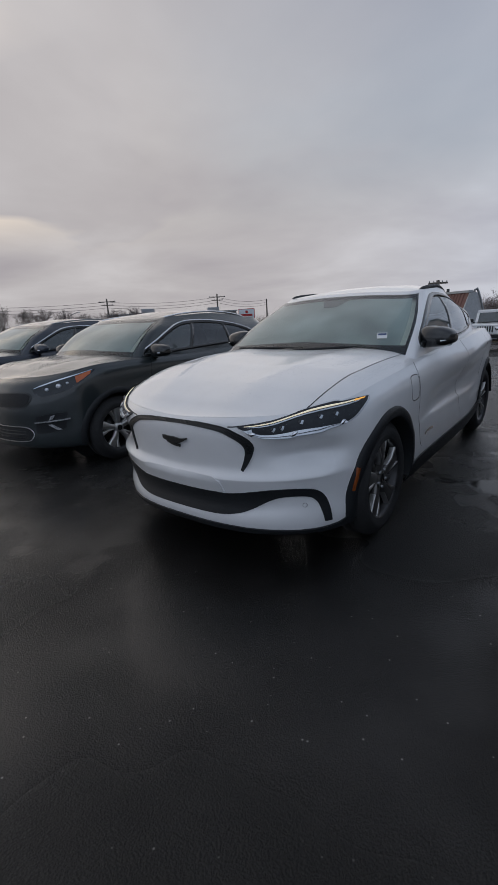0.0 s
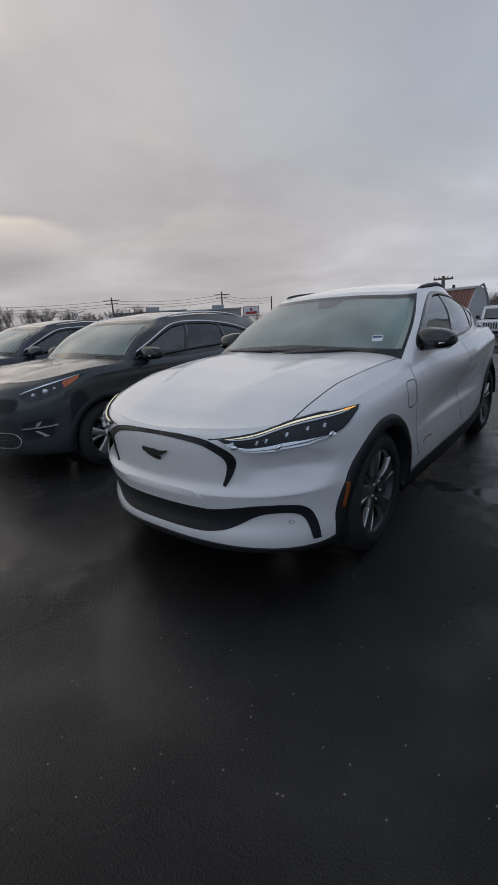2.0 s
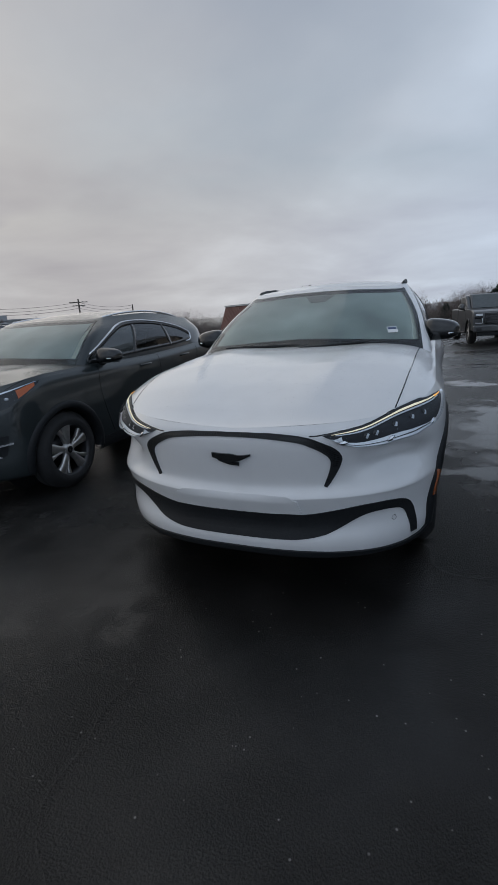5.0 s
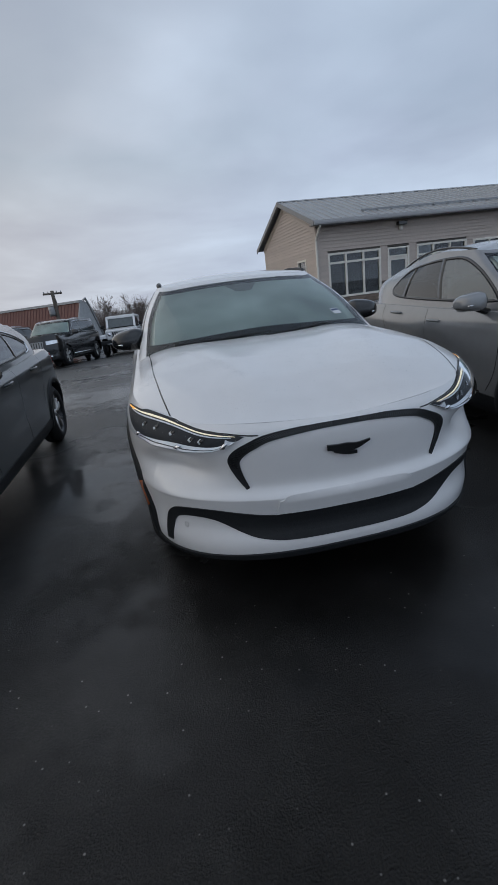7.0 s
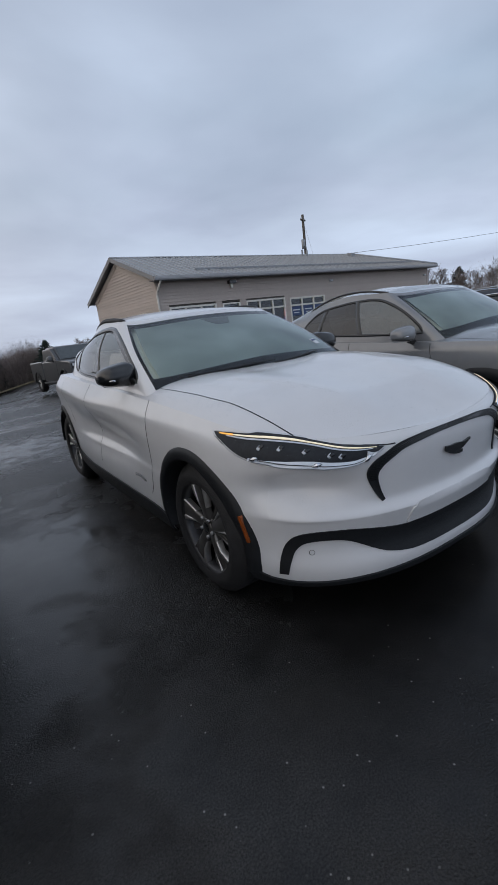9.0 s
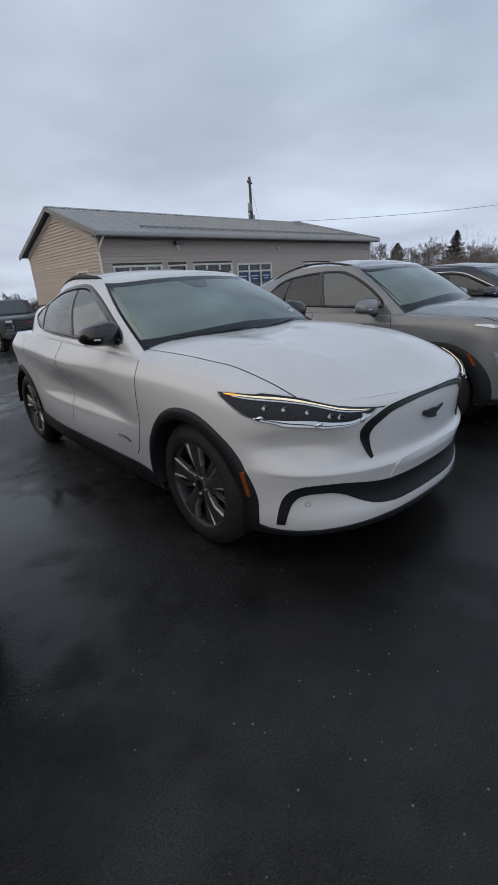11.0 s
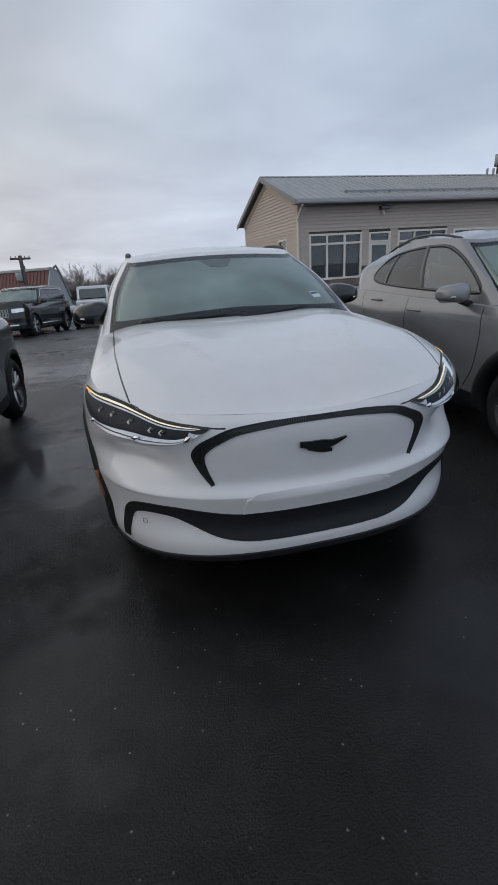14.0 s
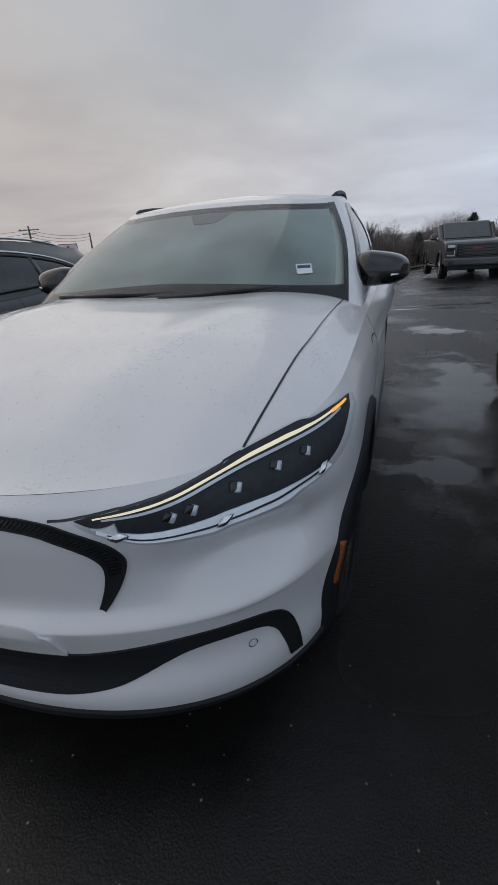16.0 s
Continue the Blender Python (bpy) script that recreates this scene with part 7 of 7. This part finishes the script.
    while z < RIDGE - 0.30:
        z1 = z + pitch
        v0, v1 = 0.09, V1 - 0.02
        if z1 > EAVE - 0.16:
            v0 = (z1 - (EAVE - 0.16)) / ((RIDGE - 0.24) - (EAVE - 0.16)) * RIDGE_V
            v1 = V1 - (z1 - (EAVE - 0.16)) / ((RIDGE - 0.24) - (EAVE - 0.16)) * (V1 - RIDGE_V)
        holes = [(gw[0], gw[1], gw[2], gw[3])]
        for a, b in spans(z, z1, holes, v0, v1):
            pr = [(U0 + 0.02, z), (U0 - 0.026, z), (U0 - 0.022, z + 0.012), (U0 - 0.004, z1), (U0 + 0.02, z1)]
            part("board", prism(pr, a, b, "y"), M_SIDING, boards)
        z = z1
    # veneer stone: low courses of uneven blocks
    rnd = random.Random(4)
    stone_face = part("stone_veneer", boxes([(a, -0.012, 0.12, b, 0.02, 1.22) for a, b in spans(0.9, 1.2, OPENINGS, U0, U1)] + [(U0 + 0.4, -0.012, 0.12, 2.81, 0.02, 0.82)]), M_MORTAR, root, "brown ledgestone base")
    part("stone_ledge", boxes([(a, -0.075, 1.19, b, 0.0, 1.235) for a, b in spans(1.19, 1.23, OPENINGS, U0 - 0.07, U1)] + [(U0 - 0.075, 0.0, 1.19, U0, gw[0], 1.235), (U0 - 0.075, gw[1], 1.19, U0, V1, 1.235)], 0.006), M_STONE, root)
    shapes = []
    for k in range(14):
        bm = boxes([(0.0, -0.04 - 0.014 * rnd.random(), 0.0, 1.0, 0.0, 1.0)])
        for v in bm.verts:
            v.co += Vector((rnd.uniform(-0.03, 0.03), rnd.uniform(-0.008, 0.004) if v.co.y < -0.01 else 0, rnd.uniform(-0.05, 0.05)))
        me = bpy.data.meshes.new("stone")
        bm.to_mesh(me)
        bm.free()
        me.materials.append(M_STONE)
        shapes.append(me)
    rest, count = [], 0
    for face in ("front", "gable"):
        z = 0.14
        while z < 1.16:
            h = min(rnd.uniform(0.07, 0.13), 1.19 - z)
            u = U0 - 0.04 if face == "front" else 0.0
            end = 10.0 if face == "front" else V1
            while u < end:
                w = rnd.uniform(0.16, 0.46)
                hole = OPENINGS if face == "front" else [gw]
                if any(a - 0.02 < u + w and u < b + 0.02 and c < z + h and z < d for a, b, c, d in hole):
                    u += 0.08
                    continue
                if count < 300 and (face == "gable" and u < 4 or face == "front" and u < 4.6):
                    ob = new("stone", rnd.choice(shapes))
                    ob.parent = stone_face
                    ob.scale = (w - 0.012, 1, h - 0.010)
                    ob.location = (u, -0.010, z) if face == "front" else (U0 - 0.010, u + w, z)
                    if face == "gable":
                        ob.rotation_euler = (0, 0, -math.pi / 2)
                    count += 1
                else:
                    rest.append((u, -0.05 - 0.012 * rnd.random(), z, u + w - 0.012, 0.0, z + h - 0.01) if face == "front" else (U0 - 0.05 - 0.012 * rnd.random(), u, z, U0, u + w - 0.012, z + h - 0.01))
                u += w
            z += h
    tagged(part("stone_rest", boxes(rest), M_STONE, stone_face), kind="stuff")
    # lit sign in the window
    sign = thing("open_sign", "lit red and blue oval neon open sign inside the window", "sign", OFFICE)
    M_RED, M_BLU = glow("red_neon", (1.0, 0.12, 0.12), 14.0), glow("blue_neon", (0.2, 0.25, 1.0), 5.0)
    part("sign_back", blob(6.16, 0.075, 1.70, 0.27, 0.010, 0.17), M_GLOSSB, sign)
    ov = [(6.16 + 0.25 * math.cos(a), 0.06, 1.70 + 0.15 * math.sin(a)) for a in (2 * math.pi * k / 24 for k in range(25))]
    part("neon_ring", tube(ov, 0.018, 60, 6), M_BLU, sign)
    cu = bpy.data.curves.new("sign_text", "FONT")
    cu.body, cu.size, cu.extrude, cu.align_x = "OPEN", 0.19, 0.006, "CENTER"
    cu.offset = 0.008
    tx = new("sign_text", cu)
    tx.data.materials.append(M_RED)
    tx.parent = sign
    tx.matrix_local = Matrix.Translation((6.16, 0.048, 1.64)) @ Matrix.Rotation(math.pi / 2, 4, "X")


# ---- red-roofed building behind the lot ----
def red_barn():
    gz = ground_z(-8, 28)
    root = thing("red_barn", "long building with steep red metal roof and pale gable end", "building", pose(-6.0, 28.3, gz, 0, 0, -38))
    lean = 1.15
    top = 3.15
    part("wall", boxes([(-16.0, 0.05, -0.6, 0.0, 2.8, 0.2)]), M_WHITEW, root)
    roof = part("roof", prism([(0.0, 0.1), (lean, top), (lean + 0.28, top + 0.10), (lean + 0.56, top), (2 * lean + 0.56, 0.1), (2 * lean + 0.5, 0.0), (0.1, 0.0)], -16.0, 0.0, "x"), M_REDMETAL, root, "red ribbed metal roof slope")
    for k in range(52):
        u = -15.9 + 0.305 * k
        part("roof_rib", ([(u - 0.03, -0.012, 0.1), (u + 0.03, -0.012, 0.1), (u + 0.03, lean - 0.012, top), (u - 0.03, lean - 0.012, top), (u, -0.045, 0.1), (u, lean - 0.045, top)], [(0, 4, 5, 3), (4, 1, 2, 5)], False), M_REDMETAL, roof)
    part("roof_edge", boxes([(-16.1, lean - 0.08, top - 0.02, 0.12, lean + 0.2, top + 0.13)], 0.01), M_WHITEW, root, "pale metal edge along the roof top")
    part("gable_wall", prism([(0.05, -0.6), (0.05, 0.3), (lean, top - 0.05), (lean + 0.28, top + 0.05), (lean + 0.56, top - 0.05), (2 * lean + 0.5, 0.2), (2 * lean + 0.5, -0.6)], 0.004, 0.10, "x"), M_WHITEW, root, "pale boarded gable wall")
    part("gable_trim", tube([(0.13, lean + 0.28, top + 0.1), (0.13, lean + 0.6, top), (0.13, 2 * lean + 0.58, 0.1)], 0.07, 14, 6), M_STEEL, root)
    part("roof_vent", tube([(-2.6, 1.6, top), (-2.6, 1.6, top + 0.35)], 0.10, 4, 8), M_GLOSSB, root)


def pole(name, x, y, z_top, base, r=0.14, arms=(), cans=(), lean=0.0):
    root = thing(name, "weathered wooden utility pole with crossarm", "utility pole", pose(x, y, base))
    h = z_top - base
    part("shaft", tube([(0, 0, -0.3), (lean * 0.5, 0, h * 0.5), (lean, 0, h)], r, 10, 8, 0.7), M_WOODP, root)
    for dz, length, az in arms:
        c, s = math.cos(az), math.sin(az)
        arm = part("crossarm", tube([(-length * c + lean, -length * s, h - dz), (length * c + lean, length * s, h - dz)], 0.06 * r / 0.14, 4, 6), M_WOODP, root)
        for k in (-0.9, -0.45, 0.45, 0.9):
            part("insulator", tube([(k * length * c + lean, k * length * s, h - dz), (k * length * c + lean, k * length * s, h - dz + 0.14 * r / 0.14)], 0.03 * r / 0.14, 3, 6), M_STEEL, arm)
    for dz, off, rad, hh in cans:
        part("transformer", joined(tube([(lean + off, -0.1, h - dz), (lean + off, -0.1, h - dz - hh)], rad, 4, 12)), M_STEEL, root, "grey transformer can")
    return root


def cable(a, b, sag, r=0.012, n=16):
    pts = []
    for t in np.linspace(0, 1, n):
        p = Vector(a) * (1 - t) + Vector(b) * t
        p.z -= sag * 4 * t * (1 - t)
        pts.append(tuple(p))
    ob = part("overhead_cable", tube(pts, r, n, 4), M_WIRE, None)
    return tagged(ob, "thin dark overhead cable", "cable", "overhead cables")


def from_eye(az, dist, eye=(0.0, -2.3)):
    return eye[0] + dist * math.sin(radians(az)), eye[1] + dist * math.cos(radians(az))


def bare_tree(x, y, h, seed, spread=0.35, material=None):
    rnd = random.Random(seed)
    trunk, twigs = [], []

    def grow(p, d, length, r, level):
        q = p + d * length
        n = 4 if level < 2 else 3
        (trunk if level < 2 else twigs).append((p, q, r, r * 0.62))
        if level >= 5:
            return
        for _ in range(rnd.choice((3, 3, 4)) if level else 5):
            nd = (d + Vector((rnd.uniform(-1, 1), rnd.uniform(-1, 1), rnd.uniform(-0.15, 0.7))) * (spread + 0.12 * level)).normalized()
            start = p + d * length * rnd.uniform(0.55, 1.0)
            grow(start, nd, length * rnd.uniform(0.55, 0.8), r * 0.52, level + 1)

    grow(Vector((0, 0, -0.2)), Vector((rnd.uniform(-0.06, 0.06), rnd.uniform(-0.06, 0.06), 1)).normalized(), h * 0.33, h * 0.014, 0)

    def bars(segs, sides, rmin):
        v, f = [], []
        for p, q, r0, r1 in segs:
            d = (q - p).normalized()
            u = d.cross(Vector((0.3, 0.5, 0.8))).normalized()
            w = d.cross(u)
            o = len(v)
            for c, r in ((p, max(r0, rmin)), (q, max(r1, rmin * 0.7))):
                for s in range(sides):
                    a = 2 * math.pi * s / sides
                    v.append(c + (u * math.cos(a) + w * math.sin(a)) * r)
            for s in range(sides):
                t = (s + 1) % sides
                f.append((o + s, o + t, o + sides + t, o + sides + s))
        return v, f

    root = thing("bare_tree", "leafless tree with fine grey-brown branches", "tree", pose(x, y, ground_z(x, y)), "trees round the lot")
    part("trunk", bars(trunk, 6, 0.014), M_BARK, root)
    part("crown", bars(twigs, 3, 0.009), material or M_TWIG, root)
    return root


def conifer(x, y, h, w, seed):
    rnd = random.Random(seed)
    root = thing("conifer", "dark green conifer with layered branches", "tree", pose(x, y, ground_z(x, y)), "trees round the lot")
    part("trunk", tube([(0, 0, -0.2), (0, 0, h)], 0.11, 6, 6, 0.2), M_BARK, root)
    v, f = [], []
    for k in range(420):
        t = rnd.random() ** 0.8
        z = h * (0.08 + 0.92 * t)
        reach = w * (1 - t) ** 0.8 * rnd.uniform(0.55, 1.1) + 0.08
        a = rnd.uniform(0, 2 * math.pi)
        d = Vector((math.cos(a), math.sin(a), 0))
        s = Vector((-math.sin(a), math.cos(a), 0))
        base = Vector((0, 0, z))
        for j in range(5):
            u0, u1 = j / 5, (j + 1) / 5
            p = base + d * reach * u0 + Vector((0, 0, 0.25 * reach * (u0 - 0.7 * u0 * u0)))
            tip = base + d * reach * (u1 + 0.15) + Vector((0, 0, 0.25 * reach * u1 - rnd.uniform(0, 0.12)))
            wd = rnd.uniform(0.10, 0.2) * (1.1 - u0)
            for sg in (1, -1):
                o = len(v)
                v += [p, p + s * sg * wd + Vector((0, 0, rnd.uniform(-0.10, 0.05))), tip]
                f.append((o, o + 1, o + 2))
    part("crown", (v, f, False), M_NEEDLE, root)
    return root


def scrub(name, area, count, h0, h1, seed, material, label):
    """A thicket of bare stems and twigs, thinner towards its top."""
    rnd = random.Random(seed)
    x0, x1, y0, y1 = area
    v, f = [], []
    for _ in range(count):
        x, y = rnd.uniform(x0, x1), rnd.uniform(y0, y1)
        lump = 0.6 + 0.4 * noise.noise(Vector((x * 0.25, y * 0.25, seed)))
        h = rnd.uniform(h0, h1) * lump * rnd.uniform(0.5, 1.0)
        z = ground_z(x, y)
        a = rnd.uniform(0, math.pi)
        lean = Vector((rnd.uniform(-0.3, 0.3), rnd.uniform(-0.3, 0.3), 0)) * h
        b = Vector((x, y, z - 0.1)) + Vector((0, 0, 1)) * h * rnd.uniform(0, 0.4)
        t = Vector((x, y, z)) + lean + Vector((0, 0, h))
        w = Vector((math.cos(a), math.sin(a), 0)) * rnd.uniform(0.006, 0.016)
        o = len(v)
        v += [b - w, b + w, t]
        f.append((o, o + 1, o + 2))
        for _ in range(6):
            p = b.lerp(t, rnd.uniform(0.25, 0.95))
            q = p + Vector((rnd.uniform(-0.7, 0.7), rnd.uniform(-0.7, 0.7), rnd.uniform(0.1, 0.6))) * (0.15 + 0.14 * h)
            o = len(v)
            v += [p - w * 0.6, p + w * 0.6, q]
            f.append((o, o + 1, o + 2))
    ob = part(name, (v, f, False), material, None)
    return tagged(ob, label, "bushes", kind="stuff")


def far_hall(name, az0, az1, dist, z_top, label, material, kind="building"):
    xa, ya = from_eye(az0, dist)
    xb, yb = from_eye(az1, dist)
    ang = math.atan2(yb - ya, xb - xa)
    ln = math.hypot(xb - xa, yb - ya)
    gz = ground_z(xa, ya)
    root = thing(name, label, kind, Matrix.Translation((xa, ya, gz)) @ Matrix.Rotation(ang, 4, "Z"))
    h = z_top - gz
    part("wall", boxes([(0, 0, -0.5, ln, 12, h - 0.35)]), material, root)
    part("roof", boxes([(-0.3, -0.3, h - 0.35, ln + 0.3, 12.3, h)], 0.05), M_STEEL, root)
    n = int(ln / 5)
    for k in range(n):
        u = 1.5 + k * ln / n
        part("window", boxes([(u, -0.06, h * 0.35, u + 2.2, -0.01, h * 0.62)]), M_GLOSSB, root)
    part("roof_unit", boxes([(ln * 0.45, 3, h, ln * 0.45 + 3.5, 6, h + 1.1)], 0.05), M_STEEL, root)
    return root


def far_sign():
    x, y = from_eye(-38.1, 110, (1.87, -2.54))
    gz = ground_z(x, y)
    root = thing("roadside_sign", "white and red rectangular roadside sign on posts", "sign", pose(x, y, gz, 0, 0, 38))
    z = 1.37 + 110 * math.tan(radians(0.36)) - gz
    part("sign_board", boxes([(-1.75, -0.1, z - 1.0, 1.75, 0.1, z + 1.0)], 0.02), M_PAPER, root)
    part("sign_band", boxes([(-1.35, -0.13, z - 0.62, 1.35, -0.105, z - 0.05)], 0.01), M_REDL, root, "red lettering as a plain bar")
    part("sign_mark", blob(0, -0.11, z + 0.42, 0.32, 0.03, 0.32), M_REDL, root)
    part("sign_edge", boxes([(-1.9, -0.08, z - 1.15, 1.9, 0.08, z - 1.0), (-1.9, -0.08, z + 1.0, 1.9, 0.08, z + 1.15), (-1.9, -0.08, z - 1.0, -1.75, 0.08, z + 1.0), (1.75, -0.08, z - 1.0, 1.9, 0.08, z + 1.0)]), M_REDL, root)
    for s in (-1.2, 1.2):
        part("post", tube([(s, 0.2, -0.3), (s, 0.2, z)], 0.12, 4, 8), M_STEEL, root)


office()
red_barn()
# poles and wires
px, py = from_eye(42.2, 34, (-1.83, -2.26))
pole("utility_pole", px, py, 8.2, -0.3, 0.12, ((0.35, 0.35, 0.4),), ((1.6, -0.22, 0.13, 0.6), (2.9, 0.25, 0.14, 0.25)))
cable((px, py, 5.4), (px + 40, py - 18, 8.5), 0.8)
cable((px, py, 5.0), (px - 4.0, py - 6.5, 4.2), 0.3)
cable((px, py, 7.9), (px + 0.6, py - 0.3, 5.0), 0.05, 0.008)
bx, by = -5.85, 24.5
pole("utility_pole", bx, by, 2.75, ground_z(bx, by), 0.13, ((0.15, 0.5, 0.5),), ((0.8, -0.22, 0.16, 0.5),))
for az, dist, el in ((-54.6, 150, 2.86), (-41.6, 150, 2.85), (-35.6, 170, 1.95)):
    x, y = from_eye(az, dist, (1.87, -2.54))
    pole("utility_pole", x, y, 1.37 + dist * math.tan(radians(el)), ground_z(x, y), 0.30, ((0.9, 2.6, radians(az + 90)), (1.9, 1.8, radians(az + 90))) if az < -40 else ())
ptsw = [(*from_eye(a, d, (1.87, -2.54)), z) for a, d, z in ((-75, 150, 0.6), (-54.6, 150, 0.0), (-41.6, 150, 0.0), (-35.6, 170, -0.9))]
for (xa, ya, za), (xb, yb, zb) in zip(ptsw[:-1], ptsw[1:]):
    for dz in (7.9, 7.0, 6.2):
        cable((xa, ya, dz + za), (xb, yb, dz + zb), 1.0, 0.04)
# distant halls, sign, lamp posts
far_hall("distant_hall", -54.3, -45.5, 125, 3.7, "long low pale commercial building in the distance", M_WHITEW)
far_hall("distant_hall", -45.3, -38.8, 135, 3.5, "low grey commercial building in the distance", M_CONC)
far_sign()
for az, dist, el in ((-58.8, 90, 1.45), (-61.5, 110, 1.1)):
    x, y = from_eye(az, dist, (1.87, -2.54))
    gz = ground_z(x, y)
    h = 1.37 + dist * math.tan(radians(el)) - gz
    lp = thing("street_lamp", "slim grey street lamp in the distance", "street lamp", pose(x, y, gz))
    part("post", tube([(0, 0, -0.2), (0, 0, h * 0.8), (0.15, 0, h * 0.93), (1.2, 0.6, h)], 0.11, 24, 6, 0.6), M_STEEL, lp)
    part("lamp_head", boxes([(1.0, 0.45, h - 0.1, 1.8, 0.8, h + 0.06)], 0.03), M_STEEL, lp)
# trees
rnd = random.Random(11)
for k in range(13):
    az = 55.5 + 1.9 * k + rnd.uniform(-0.6, 0.6)
    d = rnd.uniform(42, 54)
    x, y = from_eye(az, d, (-2.0, -2.0))
    bare_tree(x, y, (1.4 + d * math.tan(radians(4.3 + rnd.uniform(-0.8, 0.7)))) * 0.98 + 0.3, 20 + k, 0.42)
for az, d, el, w in ((65.2, 46, 4.0, 1.6), (59.2, 52, 3.3, 2.0)):
    x, y = from_eye(az, d, (-2.0, -2.0))
    conifer(x, y, 1.4 + d * math.tan(radians(el)) - ground_z(x, y), w, int(az))
scrub("thicket", (30, 64, 10, 27), 34000, 3.0, 5.8, 3, M_TWIG, "dense bare russet scrub beyond the office")
scrub("hedge", (5.0, 16, 36, 41), 20000, 1.8, 3.4, 9, M_TWIG, "low bare hedge beside the office")
scrub("hedge", (-7.5, 5.0, 36, 41), 27000, 3.6, 6.0, 5, M_TWIG, "bare brown hedge along the back of the lot")
scrub("hedge", (-40, -15, 40, 48), 22000, 3.4, 5.8, 6, M_TWIG, "bare scrub beyond the red building")
for k, (az, d, h) in enumerate(((-5.6, 40, 5.0), (-2.0, 39, 4.6), (-7.6, 44, 5.0), (-9.8, 46, 4.6), (3.6, 40, 3.4), (6.2, 40, 3.2), (8.0, 41, 3.0), (0.6, 41, 4.3), (13, 43, 3.6))):
    x, y = from_eye(az, d, (-0.7, -2.4))
    bare_tree(x, y, h, 60 + k, 0.4)
for az, d, h, w in ((10.6, 38, 2.6, 1.3), (5.4, 39, 2.3, 0.9)):
    x, y = from_eye(az, d, (-1.8, -2.2))
    conifer(x, y, h, w, int(az * 10))
for k in range(16):
    az = -71 + 1.35 * k + rnd.uniform(-0.4, 0.4)
    d = rnd.uniform(62, 84)
    x, y = from_eye(az, d, (1.87, -2.54))
    el = 2.4 - 0.9 * min(1, max(0, (az + 66) / 12))
    bare_tree(x, y, 1.25 * (1.37 + d * math.tan(radians(max(el + rnd.uniform(-0.5, 0.3), 0.7))) - ground_z(x, y)), 90 + k, 0.34)
for k in range(5):
    x, y = from_eye(-47.5 + 1.4 * k, 118, (1.87, -2.54))
    bare_tree(x, y, 1.37 + 118 * math.tan(radians(1.5)) - ground_z(x, y), 120 + k, 0.45)
scrub("far_thicket", (-130, -55, 40, 62), 16000, 6.0, 9.0, 8, M_TWIG, "far bare scrub along the road")
# soft verge behind the lot
verge = part("verge", ([(x, y, ground_z(x, y) + 0.03) for y in (34.5, 46, 120) for x in np.linspace(-16, 60, 20)], grid_faces(3, 20)), M_DRYGRASS, None)
tagged(verge, "strip of dry winter grass", "grass", kind="structure")
